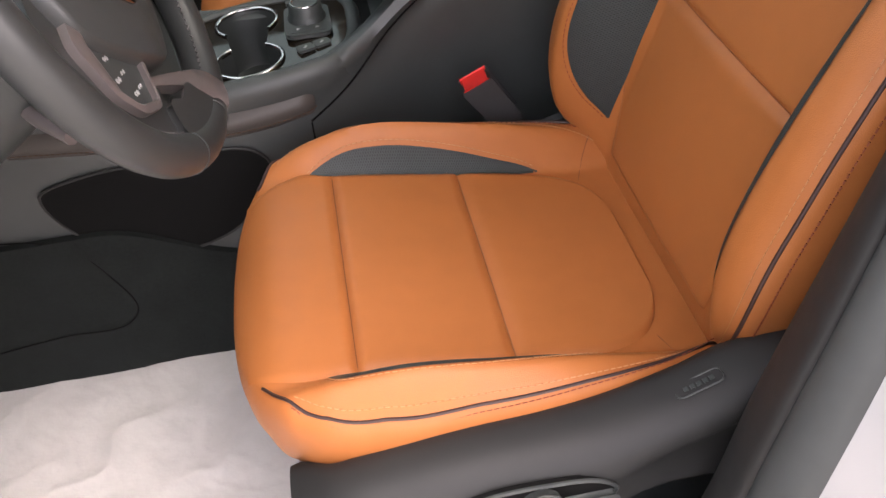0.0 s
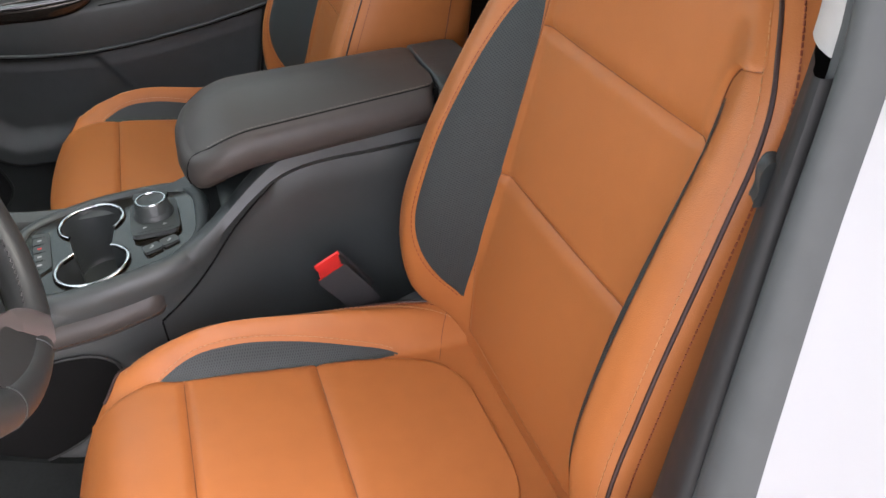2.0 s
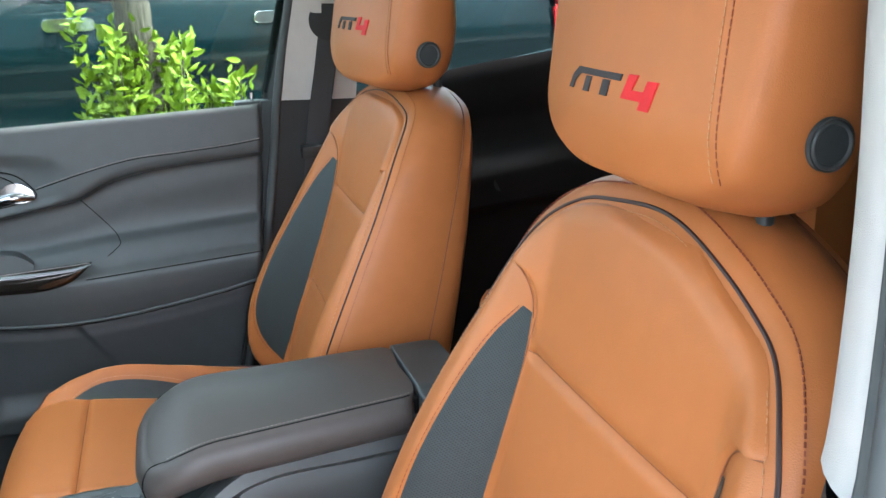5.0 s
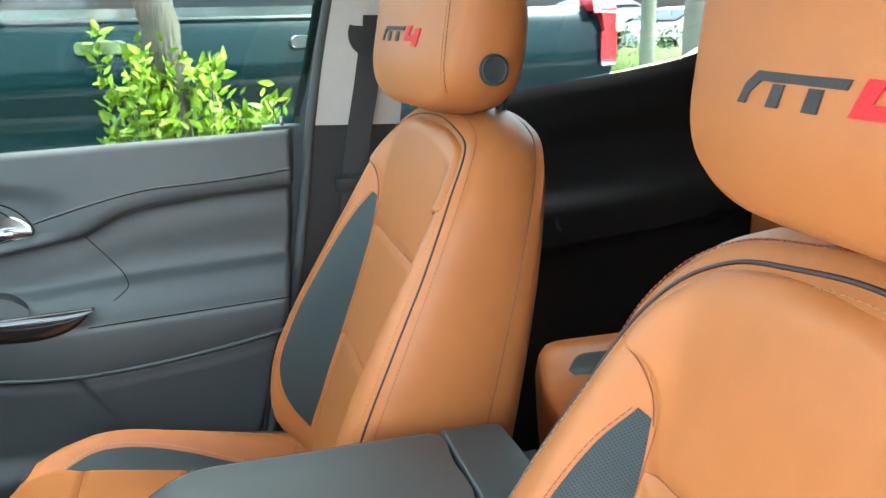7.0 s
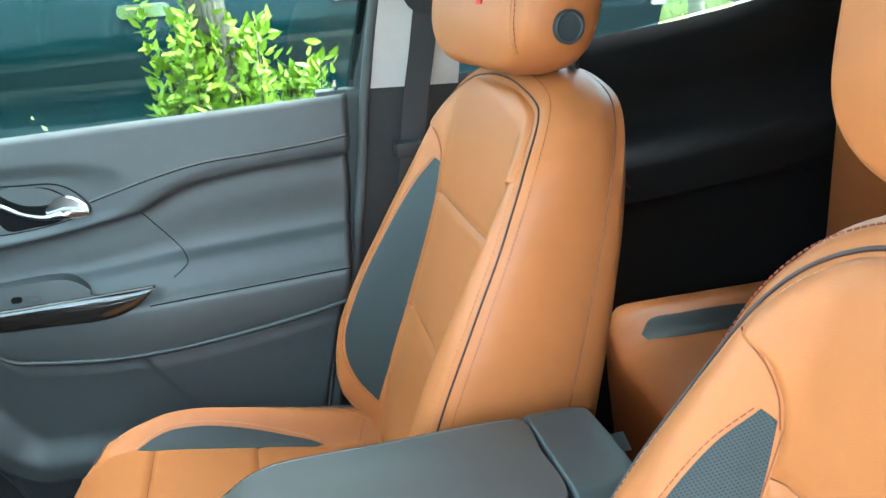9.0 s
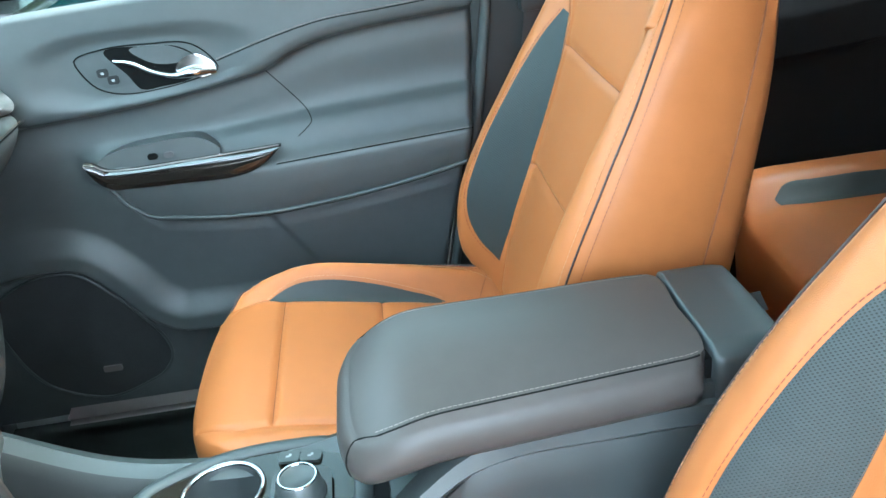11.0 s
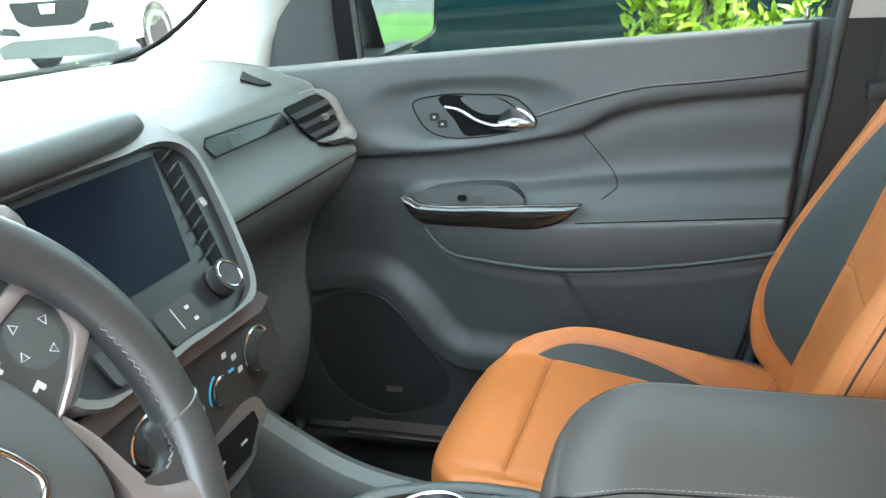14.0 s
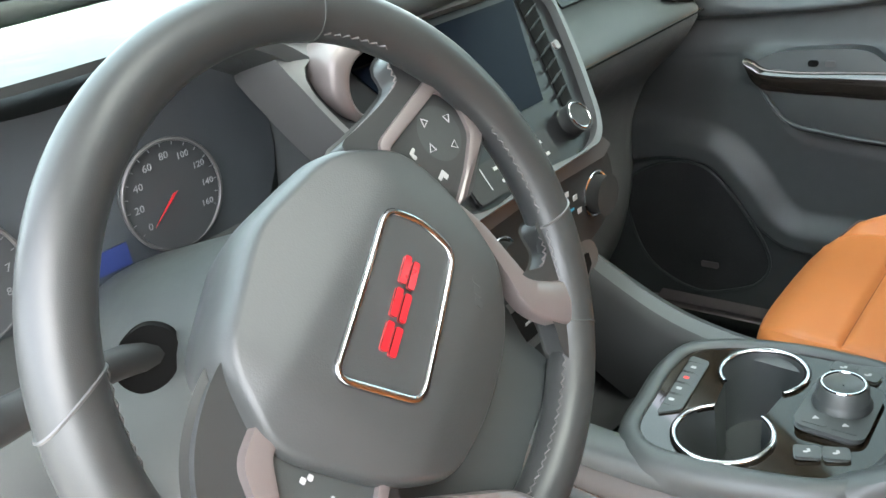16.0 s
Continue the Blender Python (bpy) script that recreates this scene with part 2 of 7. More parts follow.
TRIM_DARK = material("dark_pillar_plastic", (0.017, 0.0175, 0.0175), 0.6, grain=0.15, scale=60, specular=0.3)
CHROME_BRIGHT = material("polished_chrome", (0.85, 0.86, 0.87), 0.12, metal=1.0)
PILLAR = material("light_grey_fabric_trim", (0.40, 0.385, 0.36), 0.8, grain=0.05, scale=60, bump=0.3, bump_scale=1500)
RUBBER = material("grey_rubber_seal", (0.056, 0.061, 0.060), 0.6, specular=0.2, grain=0.1, scale=60)
WHITE_PAINT = material("white_car_paint", (0.38, 0.38, 0.378), 0.3, grain=0.02, scale=3, coat=0.8)
BLUE = material("blue_print", (0.03, 0.22, 0.36), 0.5)
BLUE_DIM = material("dim_blue_display", (0.018, 0.028, 0.10), 0.3)
SATIN_LIGHT = material("light_satin_trim", (0.14, 0.121, 0.118), 0.36, metal=0.4, grain=0.04, scale=60)
HUB = material("hub_skin", (0.034, 0.0365, 0.0365), 0.46, grain=0.08, scale=60, bump=0.07, bump_scale=900, cells=True)
RED = material("red_plastic", (0.62, 0.02, 0.015), 0.35, grain=0.08, scale=90)
EMB_DARK = material("dark_embroidery", (0.035, 0.03, 0.03), 0.8, grain=0.3, scale=600, bump=0.8, bump_scale=1200)
EMB_RED = material("red_embroidery", (0.55, 0.012, 0.015), 0.75, grain=0.2, scale=600, bump=0.8, bump_scale=1200)
SPEAKER = material("black_speaker_mesh", (0.029, 0.030, 0.031), 0.7, specular=0.2, grain=0.2, scale=300, bump=0.5, bump_scale=900, cells=True)
MARK = material("pale_grey_print", (0.30, 0.30, 0.30), 0.6)
SCREEN = material("dark_screen_glass", (0.003, 0.0045, 0.008), 0.2, specular=0.03)
BELT = material("black_webbing", (0.02, 0.02, 0.021), 0.7, grain=0.2, scale=400, bump=0.6, bump_scale=900)
HEADLINER = material("grey_headliner_cloth", (0.60, 0.59, 0.565), 0.9, grain=0.05, scale=100)
PRIVACY_GLASS = glass("dark_privacy_glass", (0.15, 0.165, 0.165))
WINDSCREEN = glass("tinted_windscreen_glass", (0.76, 0.83, 0.80))
ROOF_GLASS = glass("smoked_sunroof_glass", (0.27, 0.285, 0.285))
SIDE_GLASS = glass("tinted_side_glass", (0.50, 0.57, 0.55))
GLASS_DARK = glass("tinted_rear_glass", (0.47, 0.51, 0.51))


# ---- car body: floor, roof, pillars, glass ----
def sm(x):
    x = np.clip(x, 0, 1)
    return x * x * (3 - 2 * x)


floor = tagged(box("floor", (-1.3, -0.46, -0.06), (2.2, 1.24, -0.01), CARPET, edge=0), "black carpeted car floor", "floor", kind="structure")


def slab_with_hole(name, lo, hi, hole, mat):
    """A flat slab with a rectangular opening through it."""
    (a, b, c), (d, e, g) = lo, hi
    p, q, r, t = hole
    ring_o, ring_i = [(a, b), (d, b), (d, e), (a, e)], [(p, q), (r, q), (r, t), (p, t)]
    v = [(x, y, z) for z in (c, g) for ring_ in (ring_o, ring_i) for x, y in ring_]
    f = []
    for i in range(4):
        j = (i + 1) % 4
        f += [(i, j, 4 + j, 4 + i), (8 + i, 8 + j, 12 + j, 12 + i), (i, j, 8 + j, 8 + i), (4 + i, 4 + j, 12 + j, 12 + i)]
    return link(name, v, f, mat, smooth=False)


# Unseen sunroof, added so that more light falls on seats and lower doors.
ADDED_SUNROOF = (-0.53, -0.06, 0.12, 0.76)
roof = tagged(slab_with_hole("ceiling", (-0.75, -0.42, 1.28), (2.3, 1.2, 1.33), ADDED_SUNROOF, HEADLINER), "grey cloth headliner with an added opening for light", "ceiling", kind="structure")
sunroof = tagged(box("window_sunroof", (ADDED_SUNROOF[0] - 0.02, ADDED_SUNROOF[1] - 0.02, 1.362), (ADDED_SUNROOF[2] + 0.02, ADDED_SUNROOF[3] + 0.02, 1.367), ROOF_GLASS, edge=0), "unseen tinted sunroof panel added to let light in above the front seats", "window", kind="structure")
back = tagged(box("wall_rear", (2.2, -0.5, -0.06), (2.25, 1.28, 1.3), PLASTIC, edge=0), "dark tailgate trim closing the cabin", "wall", kind="structure")
fire = tagged(box("wall_front", (-1.34, -0.5, -0.06), (-1.28, 1.28, 0.62), CARPET, edge=0), "dark firewall behind the pedals", "wall", kind="structure")


# ---- seats ----
def outward(o, c):
    t = np.roll(o, -1, 0) - np.roll(o, 1, 0)
    nrm = np.stack([t[:, 1], -t[:, 0]], 1) / np.linalg.norm(t, axis=1)[:, None]
    return nrm if ((o - np.asarray(c)) * nrm).sum() > 0 else -nrm


def sew(name, pts, place, top, mat, parent):
    """A thin embroidered shape lying on a padded face."""
    n = len(pts)
    v = [place(a, b, top(a, b) + 0.0014) for a, b in pts] + [place(a, b, top(a, b) - 0.001) for a, b in pts]
    return link(name, v, [tuple(range(n))] + [(i, (i + 1) % n, n + (i + 1) % n, n + i) for i in range(n)], mat, parent, smooth=False)


def pillow(name, outline, place, top, wall, mat, parent, label="", rings=22, centre=None, back=None, swell=None):
    """A padded shape: a face bounded by outline, raised by top(a, b), with walls that run down from its edge."""
    o = np.asarray(outline, float)
    n = len(o)
    c = o.mean(0) if centre is None else np.asarray(centre, float)
    nrm = outward(o, c)
    rows = []
    for k in range(1, rings + 1):
        r = (k / rings) ** 0.8
        p = c + r * (o - c)
        rows.append([place(a, b, top(a, b)) for a, b in p])
    edge = np.array([top(a, b) for a, b in o])
    for out, down in wall:
        p = o + out * nrm * (1 if swell is None else swell[:, None])
        if back:
            rows.append([place(a, b, e + down * (back(*q) - e)) for (a, b), e, q in zip(p, edge, o)])
        else:
            rows.append([place(a, b, e + down) for (a, b), e in zip(p, edge)])
    v, f = grid(rows, True)
    v = np.concatenate([v, [place(*c, top(*c))]])
    f += [(len(v) - 1, (j + 1) % n, j) for j in range(n)] + [tuple(range((len(rows) - 1) * n, len(rows) * n))]
    return link(name, v, f, mat, parent, label)


def patch(name, one, two, place, top, mat, parent, label="", puff=0.003, sink=0.002, na=40, nb=14, da=0.10, db=0.12, da2=None):
    """A sewn panel between two lines on a padded face, plump in the middle and sunk at its seams."""
    a, b = curve(one, na), curve(two, na)
    ta = np.linspace(0, 1, nb)
    rows = []
    for i in range(na):
        u = i / (na - 1)
        eu = min(1 - max(0, 1 - u / da) ** 2, 1 - max(0, 1 - (1 - u) / (da2 or da)) ** 2)
        row = []
        for t in ta:
            ev = 1 - max(0, 1 - min(t, 1 - t) / db) ** 2
            q = a[i] * (1 - t) + b[i] * t
            row.append(place(q[0], q[1], top(*q) - sink + (puff + sink) * min(eu, ev)))
        rows.append(row)
    v, f = grid(rows)
    ob = link(name, v, f, mat, parent, label)
    lay = ob.data.uv_layers.new(name="flat")
    flat_uv = [a[i] * (1 - t) + b[i] * t for i in range(na) for t in ta]
    for lp in ob.data.loops:
        lay.data[lp.index].uv = flat_uv[lp.vertex_index]
    return ob


def on(line, place, top, n, lift=0.0):
    return [place(a, b, top(a, b) + lift) for a, b in curve(line, n)]


def stitches(name, pts, mat, parent, size=0.0045, gap=0.002, r=0.0006, label=""):
    """A row of single stitches along a line."""
    p = np.asarray(pts, float)
    k = np.r_[0, np.cumsum(np.linalg.norm(np.diff(p, axis=0), axis=1))]
    v, f, s = [], [], 0.0
    while s + size < k[-1]:
        a, b = (np.array([np.interp(x, k, p[:, i]) for i in range(3)]) for x in (s, s + size))
        d = (b - a) / (np.linalg.norm(b - a) + 1e-9)
        u = np.cross(d, (0.3, 0.5, 0.8))
        u /= np.linalg.norm(u)
        w = np.cross(d, u)
        base = len(v)
        for q in (a, b):
            v += [q + r * u, q + r * w, q - r * u, q - r * w]
        f += [(base + i, base + (i + 1) % 4, base + 4 + (i + 1) % 4, base + 4 + i) for i in range(4)] + [(base, base + 1, base + 2, base + 3), (base + 7, base + 6, base + 5, base + 4)]
        s += size + gap
    return link(name, v, f, mat, parent, label, smooth=False)


CB_X = [-0.60, -0.535, -0.515, -0.49, -0.45, -0.40, -0.25, -0.12, 0.0, 0.06]
CB_Z = [0.20, 0.290, 0.322, 0.340, 0.348, 0.345, 0.319, 0.298, 0.288, 0.288]
CY = 0.018


HALF = [(-0.02, 0.170), (-0.06, 0.185), (-0.12, 0.201), (-0.2, 0.211), (-0.30, 0.214), (-0.38, 0.212), (-0.43, 0.203), (-0.463, 0.183), (-0.490, 0.150), (-0.508, 0.10), (-0.515, 0.05)]
FAR = 1.05
HX, HY = [x for x, _ in HALF[::-1]], [y for _, y in HALF[::-1]]


def seat_height(x, y, near=0.044):
    ay = abs(y - CY)
    g = float(bez([-0.6, -0.50, -0.43, -0.36, -0.28, -0.12, -0.05, 0.1], [0, 0.05, 0.55, 0.95, 1, 0.75, 0.4, 0.2], x))
    z = float(bez(CB_X, CB_Z, x)) + (0.063 if y > CY else near) * g * float(sm((ay - 0.153) / 0.036)) + 0.004 * (1 - (ay / 0.25) ** 2)
    w = max(float(np.interp(x, HX, HY)), 0.188) * (FAR if y > CY else 1.0)
    edge = float(bez([-0.52, -0.475, -0.455, -0.427, -0.358, -0.276, -0.169, -0.079, 0.0, 0.06], [0.318, 0.350, 0.352, 0.348, 0.343, 0.343, 0.343, 0.337, 0.332, 0.33], x))
    t = min(1.3, max(0, (ay - 0.172) / (w - 0.172))) ** 1.9
    return z * (1 - t) + edge * t


def seat(name, label, x0, y0, recline):
    s = thing(name, label, "car seat", "front seats", at=(x0, y0, 0))
    yc = CY
    # cushion
    flat = lambda a, b, h: (a, b, h)  # noqa: E731
    cushion_top = lambda x, y: seat_height(x, y, 0.015 if recline else 0.044)  # noqa: E731
    half = HALF
    outline = curve([(x, yc + FAR * y) for x, y in half] + [(-0.517, yc)] + [(x, yc - y) for x, y in half[::-1]], 170)
    wall = [(0.003, -0.003), (0.007, -0.010), (0.010, -0.022), (0.011, -0.036), (0.010, -0.055), (0.006, -0.072), (0.002, -0.092), (-0.012, -0.115), (-0.05, -0.14)]
    cushion = pillow("cushion", outline, flat, cushion_top, wall, LEATHER, s, centre=(-0.26, yc), rings=34)
    e = 0.156
    panels = (
        ("front_panel", [(-0.505, 0.135), (-0.47, 0.152), (-0.44, 0.160), (-0.401, e)], 0.7, 0.10),
        ("centre_panel", [(-0.400, e), (-0.32, e), (-0.2495, e)], 0.08, 0.08),
        ("rear_panel", [(-0.2485, e), (-0.19, 0.155), (-0.14, 0.147), (-0.105, 0.128), (-0.086, 0.095), (-0.078, 0.05)], 0.08, 0.09),
    )
    for nm, lo, d0, d1 in panels:
        patch(nm, [(x, yc - y) for x, y in lo], [(x, yc + y) for x, y in lo], flat, cushion_top, LEATHER, cushion, puff=0.0058, sink=-0.0002, na=60, nb=60, da=d0, db=0.03, da2=d1)
    for sgn in (1, -1):
        ow = -0.006 if sgn > 0 else 0.008
        arc = [(-0.428, yc + sgn * 0.158), (-0.420, yc + sgn * (0.168 + ow)), (-0.395, yc + sgn * (0.1745 + ow)), (-0.34, yc + sgn * (0.1775 + ow)), (-0.27, yc + sgn * (0.1765 + ow)), (-0.20, yc + sgn * (0.1715 + ow)), (-0.16, yc + sgn * (0.164 + 0.5 * ow)), (-0.145, yc + sgn * 0.157)]
        base = [(-0.427, yc + sgn * 0.157), (-0.36, yc + sgn * 0.154), (-0.25, yc + sgn * 0.153), (-0.18, yc + sgn * 0.153), (-0.147, yc + sgn * 0.155)]
        if recline and sgn < 0:
            continue
        patch("bolster_inset", arc, base, flat, cushion_top, PERF, cushion, "black perforated leather inset", puff=0.0015, sink=-0.0008, na=44, nb=10)
        stitches("stitching", on([(x, y + sgn * 0.0025) for x, y in arc], flat, cushion_top, 60, 0.0012), THREAD, cushion, r=0.0005)
        edge = [(x, yc + sgn * y * (FAR if sgn > 0 else 1)) for x, y in half[0:9 if sgn > 0 or not recline else 5]]
        tube("piping", on(edge, flat, cushion_top, 70, 0.0008), 0.0018, PIPING, cushion, sides=6)
        for dy, mt in ((-0.006, THREAD), (0.004, THREAD_DARK)):
            inner = [(x, yc + sgn * (y + dy)) for x, y in half[1:8]]
            drop = 0.0006 if dy < 0 else 0.001
            stitches("stitching", on(inner, flat, cushion_top, 90, drop), mt, cushion)
        tube("seam", on([(-0.098, yc + sgn * 0.135), (-0.085, yc + sgn * 0.165), (-0.07, yc + sgn * 0.185)], flat, cushion_top, 16, -0.0002), 0.0006, SEAM, cushion, sides=5)
    for xs in (-0.4005, -0.249):
        tube("seam", on([(xs, yc - 0.15), (xs, yc + 0.15)], flat, cushion_top, 30, 0.0002), 0.0006, SEAM, cushion, sides=5)
    # backrest, built upright and then leant back
    m = Matrix.Translation((-0.045, 0, 0.30)) @ Matrix.Rotation(radians(recline), 4, "Y") @ Matrix.Translation((0.045, 0, -0.30))
    yc = 0.030

    def spine(z):
        return float(bez([0.26, 0.33, 0.527, 0.70, 0.80, 0.86, 0.92], [-0.045, -0.042, 0.012, 0.063, 0.086, 0.103, 0.125], z))

    def lean(y, z, h):
        return tuple(m @ Vector((spine(z) - h, y, z + (0.022 * float(sm((z - 0.58) / 0.24)) if recline else 0.0))))

    WZ, WY = [0.27, 0.31, 0.36, 0.42, 0.50, 0.60, 0.68, 0.75, 0.80, 0.83, 0.85, 0.862], [0.17, 0.195, 0.222, 0.240, 0.247, 0.244, 0.235, 0.220, 0.200, 0.177, 0.143, 0.088]

    right = [(yc + y, z) for y, z in zip(WY, WZ)]
    wide = [(yc + y + 0.010 * float(sm((z - 0.34) / 0.08)) * (1 - float(sm((z - 0.62) / 0.14))), z) for y, z in zip(WY, WZ)]

    def slope(y, z):
        """The driver seat's near shoulder falls away."""
        d = yc - y
        return (y, z - (0.0 if recline else 0.030) * float(sm((z - 0.74) / 0.10)) * float(sm((d - 0.02) / 0.13)))

    loop = curve(wide + [(yc, 0.869)] + [slope(2 * yc - y, z) for y, z in right[::-1]], 190)

    def back_top(y, z):
        ay = abs(y - yc)
        d = float(np.hypot(loop[:, 0] - y, loop[:, 1] - z).min())
        plump = [0.01, 0.034, 0.068, 0.095, 0.087, 0.064, 0.040, 0.021, 0.012, 0.01] if y > yc else [0.0, 0.014, 0.036, 0.068, 0.072, 0.060, 0.040, 0.021, 0.012, 0.01]
        g = float(bez([0.25, 0.31, 0.36, 0.46, 0.55, 0.65, 0.73, 0.80, 0.85, 0.9], plump, z))
        return g * float(sm((ay - 0.136) / 0.070)) - 3.0 * max(0, ay - 0.208) ** 2 - 0.010 * max(0, 1 - d / 0.025) ** 2 + 0.006 * (1 - (ay / 0.26) ** 2)

    behind = lambda y, z: spine(z) - ((0.174 if recline else 0.166) + 0.14 * (z - 0.5)) + 0.02 * (abs(y - yc) / 0.25) ** 2  # noqa: E731
    depth = [(0.003, 0.02), (0.006, 0.06), (0.009, 0.18), (0.010, 0.36), (0.009, 0.54), (0.006, 0.70), (0.004, 0.745), (0.0037, 0.755), (0.003, 0.85), (-0.006, 0.94), (-0.02, 0.985), (-0.05, 1.0)]
    rest = pillow("backrest", loop, lean, back_top, depth, LEATHER, s, centre=(yc, 0.55), rings=36, back=behind, swell=1 + 1.1 * sm((loop[:, 1] - 0.70) / 0.12))
    seam_pts = []
    for (a, b), n2 in zip(loop, outward(loop, (yc, 0.55))):
        h = back_top(a, b)
        k2 = 0.0042 * (1 + 1.1 * float(sm((b - 0.70) / 0.12)))
        seam_pts.append(lean(a + k2 * n2[0], b + k2 * n2[1], h + 0.75 * (behind(a, b) - h)))
    tube("seam", seam_pts[8:-8], 0.0011, SEAM, rest, sides=5)
    # sewn panels of the face
    q = 0.150
    for nm, lo, d0, d1 in (
        ("lower_panel", [(q - 0.01, 0.315), (q, 0.42), (q, 0.5275)], 0.05, 0.07),
        ("middle_panel", [(q, 0.5275), (q, 0.61), (q, 0.6945)], 0.07, 0.07),
        ("upper_panel", [(q, 0.6945), (q + 0.002, 0.728), (0.159, 0.751), (0.176, 0.772), (0.200, 0.783), (0.193, 0.800), (0.180, 0.817), (0.152, 0.841), (0.100, 0.856), (0.05, 0.861)], 0.06, 0.2),
    ):
        patch(nm, [slope(yc - y, z) for y, z in lo], [(yc + y, z) for y, z in lo], lean, back_top, LEATHER, rest, puff=0.0058, sink=-0.0002, na=60, nb=60, da=d0, db=0.03, da2=d1)
    for zs in (0.5275, 0.6945):
        tube("seam", on([(yc - 0.15, zs), (yc + 0.15, zs)], lean, back_top, 30, 0.0002), 0.0006, SEAM, rest, sides=5)
    for sgn in (1, -1):
        arc = [(yc + sgn * 0.156, 0.362), (yc + sgn * 0.172, 0.385), (yc + sgn * 0.189, 0.44), (yc + sgn * 0.195, 0.52), (yc + sgn * 0.195, 0.60), (yc + sgn * 0.189, 0.67), (yc + sgn * 0.180, 0.71), (yc + sgn * 0.166, 0.738)]
        base = [(yc + sgn * 0.154, 0.362), (yc + sgn * 0.150, 0.42), (yc + sgn * 0.149, 0.48), (yc + sgn * 0.149, 0.54), (yc + sgn * 0.150, 0.62), (yc + sgn * 0.152, 0.69), (yc + sgn * 0.156, 0.733)]
        if sgn < 0:
            arc = [(y - w, z) for (y, z), w in zip(arc, (0.0, 0.006, 0.009, 0.008, 0.008, 0.006, 0.003, 0.0))]
        if recline and sgn < 0:
            continue
        patch("bolster_inset", arc, base, lean, back_top, PERF, rest, "black perforated leather inset", puff=0.0018, sink=-0.0008, na=56, nb=14)
        if sgn > 0:
            stitches("stitching", on([(y + sgn * 0.003, z) for y, z in arc], lean, back_top, 90, 0.0012), THREAD_DARK, rest, r=0.0005)
        tube("seam", on([slope(y, z) for y, z in [(yc + sgn * 0.153, 0.728), (yc + sgn * 0.160, 0.750), (yc + sgn * 0.176, 0.770), (yc + sgn * 0.200, 0.782)]], lean, back_top, 24, 0.0014), 0.0006, SEAM, rest, sides=5)
        tube("seam", on([(yc + sgn * 0.149, 0.40), (yc + sgn * 0.150, 0.55), (yc + sgn * 0.152, 0.728)], lean, back_top, 40, 0.0002), 0.0006, SEAM, rest, sides=5)
    top_line = loop[6:-6]
    tube("piping", [lean(a, b, back_top(a, b) + 0.0008) for a, b in top_line], 0.0013 if recline else 0.0019, PIPING, rest, sides=6)
    away = outward(loop, (yc, 0.55))[6:-6]
    stitches("stitching", [lean(*(p - 0.0065 * n2), back_top(*(p - 0.0065 * n2)) + 0.001) for p, n2 in zip(top_line, away)], THREAD, rest, r=0.0005)
    wall_line = []
    for (a, b), n2 in zip(top_line, away):
        h, k2 = back_top(a, b), 0.0068 * (1 + 1.1 * float(sm((b - 0.70) / 0.12)))
        wall_line.append(lean(a + k2 * n2[0], b + k2 * n2[1], h + 0.06 * (behind(a, b) - h)))
    stitches("stitching", wall_line, SEAM if recline else THREAD_DARK, rest, size=0.0036, gap=0.0018, r=0.0005 if recline else 0.0009)
    # head restraint on two posts
    hy, hz = yc + 0.007, 1.018
    hr = curve([(hy + 0.140 * a, hz + 0.104 * b) for a, b in ((0.70, -0.97), (0.90, -0.80), (1.0, -0.2), (1.0, 0.4), (0.93, 0.80), (0.72, 0.97), (0, 1.02), (-0.72, 0.97), (-0.93, 0.80), (-1.0, 0.4), (-1.0, -0.2), (-0.90, -0.80), (-0.70, -0.97), (0, -1.02))], 140, True)
    thin = lambda z, h: h if h > 0 else h * (1 - (0.80 if recline else 0.5) * float(sm((z - 0.955) / (0.26 if recline else 0.165))))  # noqa: E731
    hp = lambda y, z, h: tuple(m @ Vector((0.080 - (0.012 if recline else 0) + (z - hz) * 0.14 - thin(z, h * (0.86 if recline and h < 0 else 1)), y, z - ((0.02 if recline else 0.22) * max(0, -h - 0.012) if z < hz else 0))))  # noqa: E731
    ht = lambda y, z: 0.020 * (1 - ((y - hy) / 0.16) ** 2) - 0.014 * max(0, (0.965 - z) / 0.06) ** 2  # noqa: E731
    head = pillow("headrest", hr, hp, ht, [(0.006, -0.006), (0.011, -0.018), (0.015, -0.04), (0.016, -0.065), (0.011, -0.088), (0.0, -0.102), (-0.025, -0.112), (-0.06, -0.116)], LEATHER, s, centre=(hy, hz), rings=22)
    for r in (0.80, 0.845):
        for sgn in (-1,):
            line = [(hy + sgn * 0.140 * r * k, z) for k, z in ((0.93, 1.11), (0.97, 1.06), (1.0, 1.0), (1.05, 0.94), (1.08, 0.922))]
            stitches("stitching", on(line, hp, ht, 50, 0.0006), THREAD if r < 0.82 else THREAD_DARK, head, gap=0.0014, r=0.0005)
    for sgn in (-1, 1):
        tube("headrest_post", [m @ Vector((0.15, hy + sgn * 0.07, 0.80)), m @ Vector((0.15, hy + sgn * 0.07, 0.92))], 0.007, PLASTIC, head)
    at = m @ Vector((0.122 - (0.026 if recline else 0), hy - 0.1545, 0.952))
    ax = m.to_3x3() @ Vector((0, -1, 0))
    button = disc("release_button", at, ax, 0.0165, 0.004, PLASTIC, head, "round black release button")
    tube("button_ring", [at + 0.004 * ax + 0.0145 * (math.cos(t) * Vector((1, 0, 0)) + math.sin(t) * Vector((0, 0, 1))) for t in lin(0, 2 * math.pi, 28, endpoint=False)], 0.0018, PLASTIC, head, closed=True)
